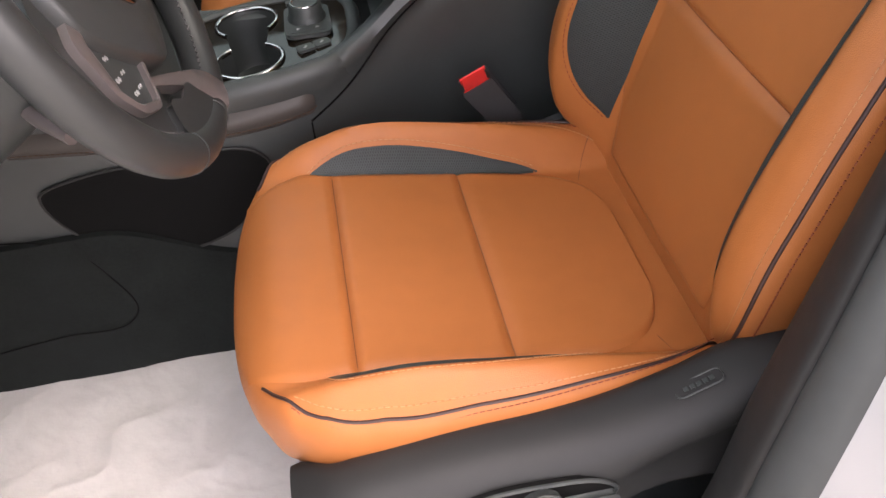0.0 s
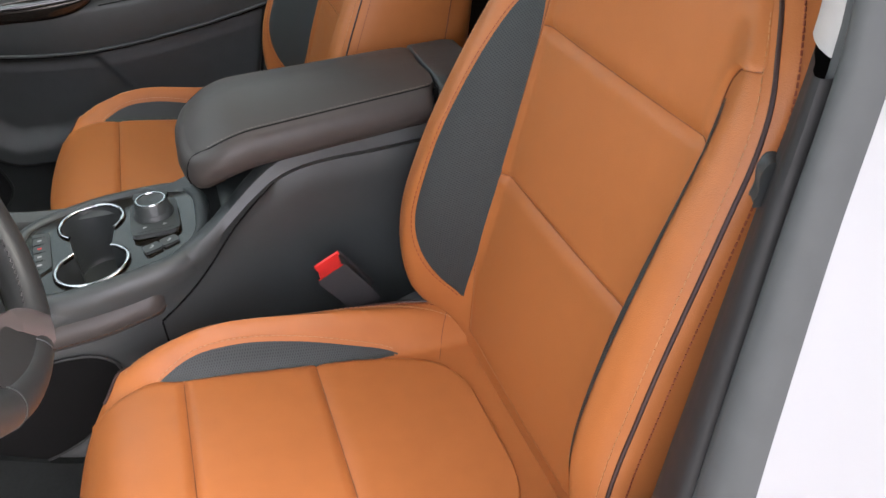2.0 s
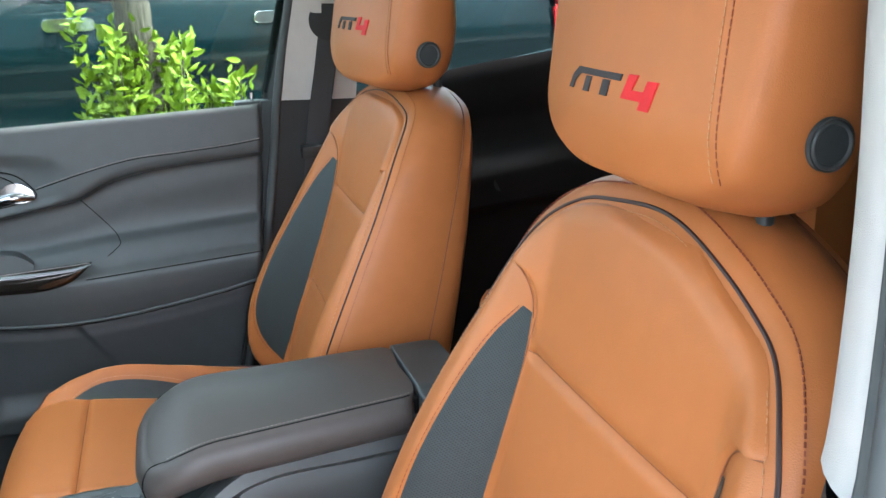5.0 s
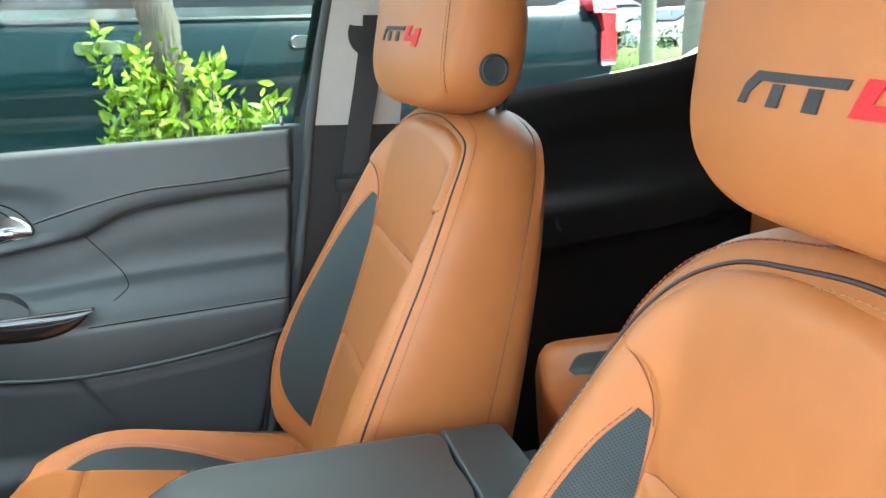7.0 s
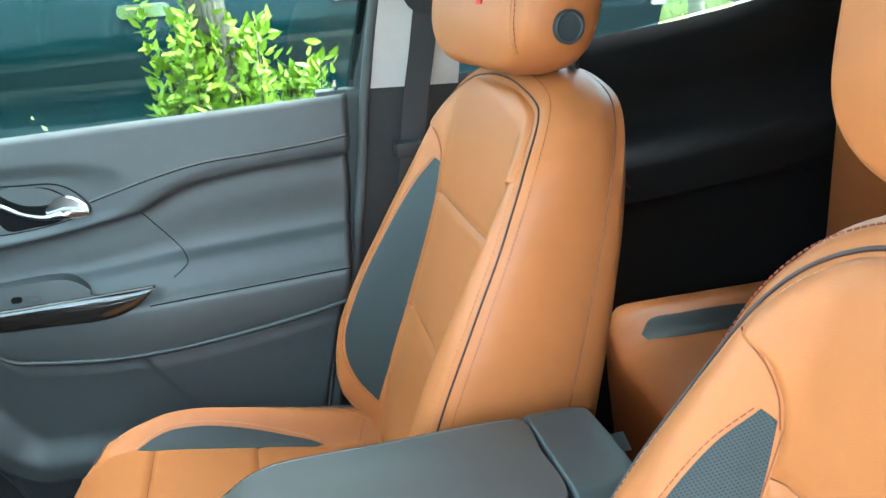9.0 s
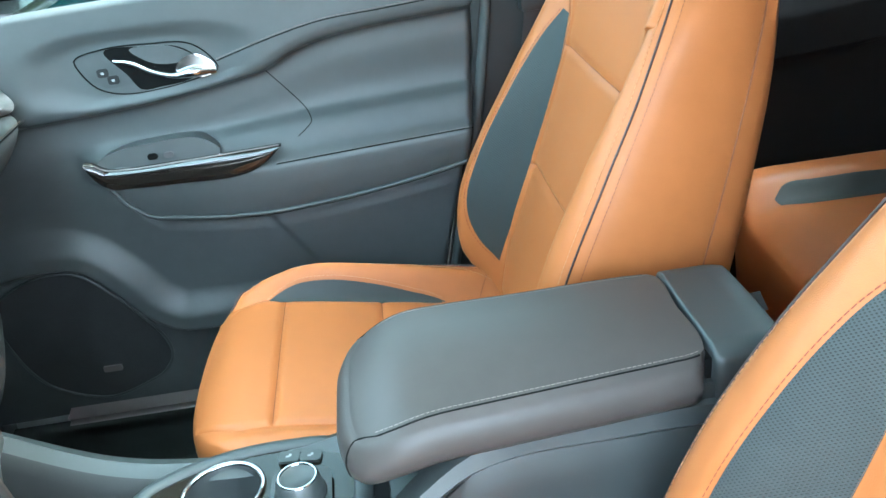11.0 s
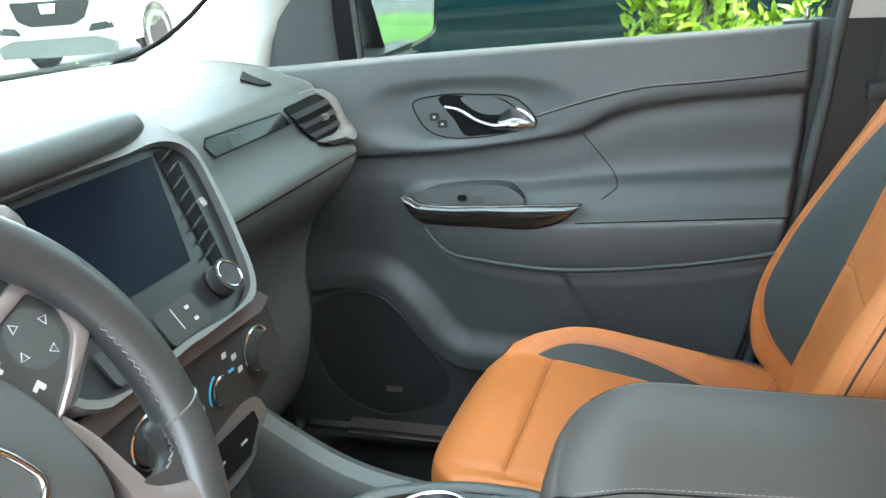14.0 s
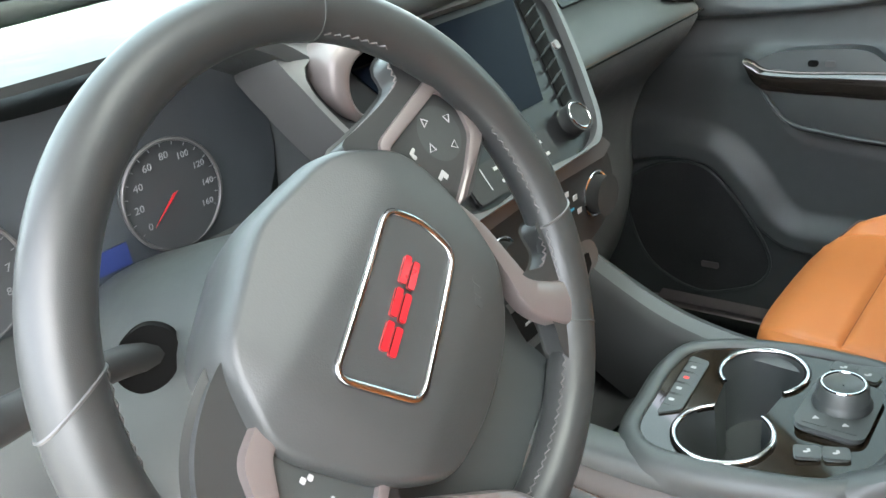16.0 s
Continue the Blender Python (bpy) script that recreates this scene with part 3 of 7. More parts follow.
    # embroidered badge: a dark slanted bar over three short ones, and a stepped red shape
    for pts, mt in (
        ([(0.066, 0.979), (0.056, 0.986), (-0.016, 0.986), (-0.014, 0.981), (0.052, 0.981), (0.062, 0.974)], EMB_DARK),
        ([(0.072, 0.968), (0.066, 0.979), (0.060, 0.979), (0.064, 0.968)], EMB_DARK),
        ([(0.044, 0.968), (0.040, 0.980), (0.031, 0.980), (0.034, 0.968)], EMB_DARK),
        ([(0.014, 0.968), (0.011, 0.980), (0.001, 0.980), (0.003, 0.968)], EMB_DARK),
        ([(-0.018, 0.969), (-0.026, 0.987), (-0.037, 0.987), (-0.031, 0.976), (-0.046, 0.976), (-0.049, 0.984), (-0.061, 0.984), (-0.054, 0.963), (-0.042, 0.963), (-0.044, 0.969)], EMB_RED),
    ):
        sew("badge_bar", [(hy + y, z + (0.010 if recline else 0)) for y, z in pts], hp, ht, mt, head)
    # dark frame under the cushion, down to the floor
    prism("seat_frame", [(-0.44, yc - 0.17, 0.0), (0.06, yc - 0.17, 0.0), (0.08, yc - 0.17, 0.27), (-0.40, yc - 0.17, 0.25)], (0, 0.34, 0), PLASTIC, s, edge=0.01)
    return s, cushion, rest, head, m


driver = seat("car_seat", "tan leather driver seat with black bolster insets and dark piping", 0, 0, 0)
passenger = seat("car_seat", "tan leather front passenger seat with black bolster insets", -0.062, 0.785, 2.8)
for ob in passenger[0].children:
    if ob.name.startswith("headrest"):
        c = Vector((0.16, 0.03, 0.92))
        ob.matrix_basis = Matrix.Translation(c + Vector((0.018, 0, 0.006))) @ Matrix.Rotation(radians(7), 4, "Z") @ Matrix.Scale(1.08, 4) @ Matrix.Translation(-c)


# ---- driver seat side valance and controls ----
seat_ob = driver[0]
rows = []
for x in lin(-0.480, 0.07, 56):
    end = float(sm((x + 0.480) / 0.05))
    zt = float(bez([-0.48, -0.44, -0.38, -0.31, -0.24, -0.17, -0.11, -0.077, -0.03, 0.07], [0.270, 0.300, 0.316, 0.325, 0.328, 0.337, 0.355, 0.370, 0.386, 0.39], x))
    dy = 0.03 * (1 - end)
    hol = 0.020 * float(sm((x + 0.22) / 0.10))
    low = 0.25 - 0.10 * (1 - float(sm((x + 0.30) / 0.15)))
    sec = [(-0.178, zt - 0.03), (-0.203, zt), (-0.222, zt + 0.003), (-0.242, zt - 0.001), (-0.258, zt - 0.014), (-0.266 + 0.3 * hol, zt - 0.030), (-0.268 + hol, zt - 0.052), (-0.268 + hol, max(low + 0.012, zt - 0.09)), (-0.262 + 0.5 * hol, low), (-0.235, low - 0.004)]
    rows.append([(x, y + dy, z) for y, z in curve(sec, 40)])
v, f = grid(rows)
valance = link("side_valance", v, f, TRIM_DARK, seat_ob, "black plastic side valance")
# oval switch field with a round knob and two levers
field = curve([(-0.345, 0.300), (-0.318, 0.318), (-0.25, 0.322), (-0.208, 0.314), (-0.192, 0.298), (-0.205, 0.282), (-0.25, 0.268), (-0.32, 0.262), (-0.345, 0.278)], 60, True)
# flat black oval gives the shade of the switch recess
prism("switch_field", [(x, -0.2685, z - 0.012) for x, z in field], (0, 0.006, 0), DARKHOLE, valance, "flat black oval standing for the switch recess", edge=0.001)
tube("field_lip", [(x, -0.2685, z - 0.012) for x, z in field], 0.0022, PLASTIC, valance, closed=True, sides=6)
lumbar = disc("lumbar_switch", (-0.262, -0.268, 0.290), (0, -1, 0.15), 0.0165, 0.013, PLASTIC, valance, "round black switch", edge=0.004)
for k in range(4):
    a = k * math.pi / 2
    disc("switch_dot", (-0.262 + 0.010 * math.cos(a), -0.2815, 0.292 + 0.010 * math.sin(a)), (0, -1, 0.15), 0.0018, 0.001, DARKHOLE, lumbar)
prism("slide_switch", [(-0.218 + a, -0.268, 0.280 + b) for a, b in rounded(0.048, 0.012, 0.005)], (0, -0.008, 0), PLASTIC, valance, edge=0.003)
prism("recline_switch", [(-0.302 + a, -0.268, 0.288 + b) for a, b in rounded(0.011, 0.026, 0.005)], (0, -0.012, 0), PLASTIC, valance, edge=0.003)
lab = lambda a, b: (-0.110 + a, -0.2285 - 0.9 * b, 0.3590 + 0.47 * a + 0.15 * b)  # noqa: E731
tube("airbag_label", [lab(a, b) for a, b in rounded(0.040, 0.018, 0.006)], 0.0008, PLASTIC, valance, closed=True, sides=5)
for k in range(5):
    prism("label_bar", [lab(-0.013 + 0.0055 * k + a, b) for a, b in ((0, -0.003), (0.0035, -0.003), (0.0035, 0.003), (0, 0.003))], (0, -0.0004, 0.0008), PLASTIC, valance, edge=0)
hinge = prism("hinge_cover", [(-0.058, -0.240, 0.30), (-0.062, -0.240, 0.345), (-0.052, -0.240, 0.385), (-0.030, -0.240, 0.395), (-0.015, -0.240, 0.37), (-0.02, -0.240, 0.28), (-0.04, -0.240, 0.25)], (0, -0.016, 0), PLASTIC, seat_ob, "black hinge cover with metal bolts", edge=0.004)
for c in ((-0.036, -0.258, 0.388), (-0.033, -0.250, 0.412)):
    disc("hinge_bolt", c, (-0.5, -1, 0.6), 0.0045, 0.006, CHROME, hinge, edge=0.001)

# ---- centre console ----
console = thing("centre_console", "black centre console with gloss plate and padded armrest between the seats", "console")
flat3 = lambda a, b, h: (a, b, h)  # noqa: E731
lid_o = curve([(-0.336, 0.43), (-0.335, 0.380), (-0.325, 0.351), (-0.300, 0.341), (-0.25, 0.3435), (-0.20, 0.346), (-0.15, 0.3485), (-0.10, 0.351), (-0.05, 0.3535), (-0.033, 0.355), (-0.0235, 0.359), (-0.021, 0.43), (-0.0225, 0.501), (-0.034, 0.504), (-0.15, 0.504), (-0.298, 0.499), (-0.324, 0.489), (-0.334, 0.465)], 150, True)


def lid_t(x, y):
    return 0.5785 - 0.005 * (abs(y - 0.43) / 0.075) ** 2 - 0.030 * max(0, (-0.262 - x) / 0.074) ** 2.2 - 0.008 * min(1, max(0, (-0.02 - x) / 0.28)) * float(sm((0.46 - y) / 0.12))


LID_WALL = [(0.0012, -0.0014), (0.005, -0.0032), (0.010, -0.0075), (0.0145, -0.0155), (0.0165, -0.026), (0.0145, -0.037), (0.008, -0.046), (-0.004, -0.051), (-0.03, -0.053)]
lid = pillow("armrest_lid", lid_o, flat3, lid_t, LID_WALL, BLACK_LEATHER, console, "padded black leather armrest lid", rings=30, centre=(-0.18, 0.43), swell=1 - 0.85 * sm((np.array(lid_o)[:, 0] + 0.034) / 0.010))
rim_l = np.array(lid_o)
# two side seams that bend down over the nose
lid_n = outward(rim_l, (-0.18, 0.43))
for sgn in (-1, 1):
    run = sorted((k for k in range(len(rim_l)) if -0.318 < rim_l[k, 0] < -0.026 and sgn * (rim_l[k, 1] - 0.43) > 0.02), key=lambda k: -rim_l[k, 0])
    nose = min(range(len(rim_l)), key=lambda k: math.hypot(rim_l[k, 0] + 0.325, rim_l[k, 1] - 0.43 - sgn * 0.068))
    drop = [(*(rim_l[nose] + lid_n[nose] * o), lid_t(*rim_l[nose]) + h) for o, h in LID_WALL[1:6]]
    line = curve([(*rim_l[k], lid_t(*rim_l[k])) for k in run] + drop, 110)
    tube("seam", line + np.array([0, 0, -0.0008]), 0.0010, DARKHOLE, lid, sides=5)
    stitches("stitching", line[:92] + np.array([0, -0.0036 * sgn, 0.0007]), THREAD_LIGHT, lid, size=0.0036, gap=0.0012, r=0.00033)
cap_o = resample(round_poly([(-0.012, 0.350), (0.052, 0.352), (0.055, 0.43), (0.052, 0.506), (-0.012, 0.508), (-0.013, 0.43)], 0.006), 90)
pillow("rear_cap", cap_o, flat3, lambda x, y: 0.578 - 0.012 * max(0, (abs(y - 0.43) - 0.06) / 0.025) ** 2 - 6 * max(0, x - 0.03) ** 2, [(0.0015, -0.0015), (0.003, -0.006), (0.003, -0.015), (0.003, -0.05), (0.003, -0.20), (0.0, -0.55)], PLASTIC, console, centre=(0.02, 0.43))
# black filler stands for the shade in the gap behind the lid
box("lid_gap", (-0.026, 0.358, 0.50), (-0.008, 0.500, 0.566), DARKHOLE, console, edge=0.001)
box("bin_body", (-0.25, 0.352, 0.02), (0.0, 0.508, 0.545), PLASTIC, console, edge=0.006)
# near flank: one moulded sheet that sweeps from the armrest down to the dash
ex = np.linspace(0.10, -1.26, 90)
top_z = bez([-0.78, -0.62, -0.48, -0.39, -0.33, -0.27, -0.235, -0.1, 0.1], [0.437, 0.421, 0.418, 0.426, 0.448, 0.492, 0.513, 0.520, 0.522], ex)
top_y = bez([-0.78, -0.62, -0.48, -0.39, -0.30, -0.2, 0.1], [0.258, 0.260, 0.268, 0.284, 0.322, 0.338, 0.342], ex)
rows = []
for x, zt, yt in zip(ex, top_z, top_y):
    groove = 0.004 * float(sm((x + 0.26) / 0.03))
    rows.append([(x, yt + 0.035, zt + 0.006), (x, yt + 0.018, zt + 0.010), (x, yt + 0.006, zt + 0.006), (x, yt, zt - 0.004), (x, yt + 0.001, zt - 0.016), (x, yt + 0.006 + groove, zt - 0.021), (x, yt + 0.006, zt - 0.028), (x, yt + 0.004, zt - 0.08), (x, yt + 0.008, zt * 0.62), (x, yt + 0.0, zt * 0.30), (x, yt - 0.012, 0.02), (x, yt - 0.02, -0.01)])
v, f = grid([curve(r, 36) for r in rows])
flank = link("side_panel", v, f, PLASTIC, console, "black grained side panel")
rows, inside = [], []
for x in lin(0.10, -0.95, 64):
    zt = float(bez([-0.90, -0.72, -0.60, -0.48, -0.39, -0.33, -0.27, -0.235, 0.1], [0.56, 0.47, 0.432, 0.425, 0.432, 0.452, 0.492, 0.513, 0.522], x))
    yt = float(bez([-0.90, -0.72, -0.60, -0.48, -0.36, 0.1], [0.575, 0.548, 0.522, 0.505, 0.500, 0.52], x))
    rows.append([(x, yt - 0.035, zt - 0.002), (x, yt - 0.026, zt + 0.005), (x, yt - 0.013, zt + 0.008), (x, yt - 0.001, zt + 0.002), (x, yt + 0.004, zt - 0.012), (x, yt + 0.006, zt - 0.05), (x, yt + 0.01, 0.2), (x, yt + 0.02, -0.01)])
    if x < -0.535:
        inside.append(curve([(x, yt - 0.070, zt - 0.110), (x, yt - 0.062, zt - 0.060), (x, yt - 0.050, zt - 0.020), (x, yt - 0.040, zt - 0.002), (x, yt - 0.033, zt + 0.0015)], 14))
v, f = grid([curve(r, 24) for r in rows])
link("far_side_panel", v, f, PLASTIC, console)
# tray wall in a darker plastic than the rail: the pocket's shade is coloured in
v, f = grid(inside)
link("tray_wall", v, f, TRIM_DARK, console, "tray wall coloured darker for the shade in the tray")
# leather knee pad under the near rail
rows = []
for x in lin(-0.78, -0.405, 36):
    e = min(1, (-0.405 - x) / 0.012 + 0.05, 1)
    yb = float(bez([-0.78, -0.62, -0.48, -0.39], [0.258, 0.260, 0.268, 0.284], x))
    z0 = float(bez([-0.78, -0.62, -0.48, -0.39], [0.437, 0.421, 0.418, 0.426], x)) - 0.013
    rows.append([(x, yb + 0.006 - 0.012 * e * math.sin(t), z0 - 0.042 * (t / math.pi)) for t in lin(0, math.pi, 12)])
v, f = grid(rows)
pad = link("knee_pad", v, f, BLACK_LEATHER, console, "black leather knee pad with tan stitching")
stitches("stitching", [r[8] for r in np.asarray(rows)] + np.array([0, -0.0012, 0]), THREAD_BROWN, pad)
# dark sheet added over the near flank's plastic lower part to darken it
rows = []
for x in lin(-0.43, -1.24, 50):
    yt = float(bez([-0.78, -0.62, -0.48, -0.39], [0.258, 0.260, 0.268, 0.284], x))
    top = 0.255 - 0.075 * float(sm((x + 0.72) / 0.20)) + 0.09 * float(sm((x + 0.52) / 0.09))
    rows.append([(x, yt - 0.004 - 0.013 * (1 - s), 0.0 + top * s) for s in lin(0, 1, 12)] + [(x, yt + 0.006, top + 0.002)])
v, f = grid(rows)
link("carpet_panel", v, f, CARPET, console, "added dark sheet over the plastic lower side")
# storage mouth low on the near flank: a flat black plate gives its shade
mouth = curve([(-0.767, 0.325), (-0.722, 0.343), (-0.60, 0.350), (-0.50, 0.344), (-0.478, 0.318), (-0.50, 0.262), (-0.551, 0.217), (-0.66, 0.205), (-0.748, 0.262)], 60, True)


def flank_y(x, z):
    yt = float(bez([-0.78, -0.62, -0.48, -0.39, -0.30, -0.2, 0.1], [0.258, 0.260, 0.268, 0.284, 0.322, 0.338, 0.342], x))
    zt = float(bez([-0.78, -0.62, -0.48, -0.39, -0.33, -0.27], [0.437, 0.421, 0.418, 0.426, 0.448, 0.492], x))
    return yt + float(np.interp(z / zt, [0.05, 0.30, 0.62, 0.80], [-0.012, 0.0, 0.008, 0.004]))


prism("storage_recess", [(x, flank_y(x, z) - 0.003, z) for x, z in mouth], (0, 0.02, 0), DARKHOLE, console, "flat black plate for the shaded storage recess", edge=0.002)
tube("recess_lip", [(x, flank_y(x, z) - 0.003, z) for x, z in mouth], 0.002, TRIM_DARK, console, closed=True, sides=6)
tube("panel_joint", [(x, flank_y(x, z) - 0.021 + 0.05 * z, z) for x, z in curve([(-0.92, 0.268), (-0.834, 0.264), (-0.795, 0.257), (-0.759, 0.241), (-0.72, 0.181), (-0.702, 0.127), (-0.721, 0.104), (-0.808, 0.101), (-0.906, 0.091)], 50)], 0.0012, DARKHOLE, console, sides=5)
tube("panel_joint", [(-0.415, flank_y(-0.415, z) - 0.0005, z) for z in lin(0.36, 0.25, 12)], 0.0012, DARKHOLE, console, sides=5)
tube("panel_joint", [(x, flank_y(x, z) - 0.0005, z) for x, z in curve([(-0.245, 0.492), (-0.30, 0.45), (-0.355, 0.40), (-0.415, 0.362)], 30)], 0.0014, DARKHOLE, console, sides=5)

# gloss plate with two cup wells joined by a neck, set into a soft rail
plate_out = np.array(curve([(-0.349, 0.398), (-0.352, 0.450), (-0.368, 0.476), (-0.417, 0.487), (-0.479, 0.486), (-0.539, 0.468), (-0.560, 0.452), (-0.566, 0.420), (-0.560, 0.360), (-0.550, 0.306), (-0.532, 0.290), (-0.490, 0.287), (-0.434, 0.294), (-0.374, 0.314), (-0.355, 0.346)], 84, True))
cups = [((-0.480, 0.330), 0.0435, 122, 418), ((-0.482, 0.440), 0.041, -45, 228)]


def plate_z(x, y):
    return 0.4375 + 0.045 * (x + 0.36)


arcs = [[(c[0] + r * math.cos(radians(a)), c[1] + r * math.sin(radians(a))) for a in lin(a0, a1, 40)] for c, r, a0, a1 in cups]
well = np.array(arcs[0] + arcs[1])
bm = bmesh.new()
outer = [bm.verts.new((x, y, plate_z(x, y))) for x, y in plate_out]
inner = [bm.verts.new((x, y, plate_z(x, y))) for x, y in well]
edges = [bm.edges.new((r[i], r[(i + 1) % len(r)])) for r in (outer, inner) for i in range(len(r))]
bmesh.ops.triangle_fill(bm, use_beauty=True, edges=edges)
bm.normal_update()
bmesh.ops.reverse_faces(bm, faces=[q for q in bm.faces if q.normal.z < 0])
me = bpy.data.meshes.new("top_plate")
bm.to_mesh(me)
bm.free()
me.materials.append(GLOSS)
plate = new("top_plate", me)
plate.parent = console
plate["label"] = "gloss dark-brown console plate"
solid = plate.modifiers.new("depth", "SOLIDIFY")
solid.thickness, solid.offset = 0.004, -1
nrm_p = outward(plate_out, (-0.46, 0.39))
rail = [[(*(q + n * o), plate_z(*q) + h) for q, n in zip(plate_out, nrm_p)] for o, h in ((-0.001, -0.004), (0.0, 0.001), (0.002, 0.0035), (0.007, 0.0045), (0.014, 0.003), (0.020, -0.004), (0.022, -0.014), (0.020, -0.03))]
v, f = grid(rail, True)
link("plate_rail", v, f, PLASTIC, console, "black soft rail round the plate")
mid_w = well.mean(0)
v, f = grid([[(*(q + (mid_w - q) * k), plate_z(*q) - d) for q in well] for k, d in ((0, 0.0), (0.02, 0.004), (0.05, 0.03), (0.09, 0.075), (0.13, 0.080), (0.6, 0.081))], True, False)
f.append(tuple(range(5 * len(well), 6 * len(well))))
link("cup_well", v, f, PLASTIC, console, "dark joined cup wells")
for k, arc in enumerate(arcs):
    a, b = np.array(arc[0]), np.array(arc[-1])
    pts = [(*(q), plate_z(*q) + 0.0018) for q in arc]
    tube("cup_ring", pts, [0.0026, 0.0034, 0.0036, 0.0034, 0.0026], CHROME, console, "chrome cup holder ring", flat=0.7, sides=10)
# drive mode dial on its rounded base
dc = (-0.400, 0.409)
prism("dial_base", [(x, y, 0.4365) for x, y in round_poly([(-0.428, 0.364), (-0.372, 0.362), (-0.373, 0.442), (-0.427, 0.446)], 0.012)], (0, 0, 0.0065), PLASTIC, console, "black dial base", edge=0.003)
ring_n = lin(0, 2 * math.pi, 48, endpoint=False)
v, f = grid([[(dc[0] + (r + (0.0004 if k % 2 else 0) * rib) * math.cos(t), dc[1] + (r + (0.0004 if k % 2 else 0) * rib) * math.sin(t), z) for k, t in enumerate(ring_n)] for r, z, rib in ((0.0255, 0.442, 0), (0.0255, 0.446, 0), (0.0235, 0.449, 0), (0.0225, 0.451, 1), (0.0212, 0.4625, 1), (0.0195, 0.4645, 0), (0.0165, 0.4640, 0), (0.0150, 0.4625, 0), (0.001, 0.4620, 0))], True)
dial = link("mode_dial", v, f, PLASTIC, console, "black drive mode dial with chrome ring")
tube("dial_ring", [(dc[0] + 0.0182 * math.cos(t), dc[1] + 0.0182 * math.sin(t), 0.4645) for t in ring_n], 0.0014, CHROME, dial, closed=True, sides=6)
for sx in (-0.0125, 0.0125):
    prism("dial_key", [(-0.400 + sx + a, 0.3755 + b, 0.4428) for a, b in rounded(0.022, 0.018, 0.003)], (0, 0, 0.0012), PLASTIC, console, edge=0.0005)
    prism("key_mark", [(-0.400 + sx + a, 0.3755 + b, 0.4441) for a, b in round_poly([(-0.003, -0.003), (0.003, 0.0), (-0.002, 0.003)], 0.001, 3)], (0, 0, 0.0003), MARK, console, edge=0)
# heated seat keys on both sides of the dial
for cx, cy, turn in ((-0.396, 0.3365, 22), (-0.404, 0.469, -8)):
    km = Matrix.Translation((cx, cy, 0.4365)) @ Matrix.Rotation(radians(turn), 4, "Z")
    for sx in (-0.0115, 0.0115):
        prism("seat_heat_key", [km @ Vector((sx + a, b, 0)) for a, b in rounded(0.0205, 0.015, 0.003)], (0, 0, 0.0035), PLASTIC, console, edge=0.0008)
        for dx, dy, w, h in ((-0.0012, -0.001, 0.004, 0.0022), (0.0012, 0.0012, 0.0028, 0.004)):
            prism("key_mark", [km @ Vector((sx + dx + a, dy + b, 0.0036)) for a, b in rounded(w, h, 0.0008, 3)], (0, 0, 0.0003), MARK, console, edge=0)
# key strip at the front of the plate
strip = prism("key_strip", [(x, y, plate_z(x, y) + 0.0002) for x, y in round_poly([(-0.557, 0.440), (-0.536, 0.436), (-0.528, 0.348), (-0.546, 0.334)], 0.004)], (0, 0, 0.0022), PLASTIC, console, "black strip of four keys", edge=0.0008)
for k, mt in ((0, MARK), (1, RED), (2, MARK), (3, MARK)):
    cx, cy = -0.5465 + 0.0012 * k, 0.420 - 0.0203 * k
    tube("key_outline", [(cx + a, cy + b, plate_z(cx, cy) + 0.0024) for a, b in rounded(0.017, 0.0185, 0.002, 3)], 0.0004, DARKHOLE, strip, closed=True, sides=4)
    prism("key_mark", [(cx + a, cy + b, plate_z(cx, cy) + 0.0025) for a, b in rounded(0.0055, 0.004, 0.001, 3)], (0, 0, 0.0003), mt, strip, edge=0)
# ledge under the armrest nose and open tray ahead of the plate
prism("ledge", [(-0.355, 0.345, 0.43), (-0.355, 0.505, 0.43), (-0.24, 0.505, 0.44), (-0.24, 0.345, 0.44)], (0, 0, -0.02), PLASTIC, console, edge=0.003)
# slot drawn as a flat black plate in place of its shade
prism("small_slot", [(-0.343, 0.352, 0.4325), (-0.343, 0.478, 0.4325), (-0.315, 0.475, 0.434), (-0.315, 0.355, 0.434)], (0, 0, 0.002), DARKHOLE, console, edge=0)
tx, ty = np.linspace(-0.575, -0.74, 12), np.linspace(0, 1, 12)
rows = [[(x, (0.292 - 0.02 * (-0.575 - x) / 0.165) * (1 - s) + (0.50 + 0.04 * (-0.575 - x) / 0.165) * s, 0.425 - 0.095 * math.sin(math.pi * min(1, (-0.575 - x) / 0.10) / 2) - 0.012 * math.sin(math.pi * s) + 0.16 * max(0, (-0.69 - x) / 0.05) ** 2) for s in ty] for x in tx]
# floor of the pocket in the same darker plastic, for its shade
v, f = grid(rows)
link("front_tray", v, f, TRIM_DARK, console, "open tray coloured darker for its shade")

# belt buckle beside the driver cushion
buckle = thing("seat_belt_buckle", "black seat belt buckle with red button beside the cushion", "buckle")
prism("buckle_body", [(-0.2155, 0.262, 0.377), (-0.1835, 0.262, 0.392), (-0.146, 0.262, 0.334), (-0.173, 0.262, 0.318)], (0, 0.034, 0), BELT, buckle, edge=0.004)
prism("release_button", [(-0.216, 0.2635, 0.380), (-0.186, 0.2635, 0.394), (-0.1845, 0.2635, 0.390), (-0.2145, 0.2635, 0.375)], (0, 0.031, 0.001), RED, buckle, "red release button", edge=0.002)
prism("stalk", [(-0.180, 0.268, 0.32), (-0.155, 0.268, 0.32), (-0.10, 0.268, 0.20), (-0.13, 0.268, 0.20)], (0, 0.012, 0), PLASTIC, buckle, edge=0.002)
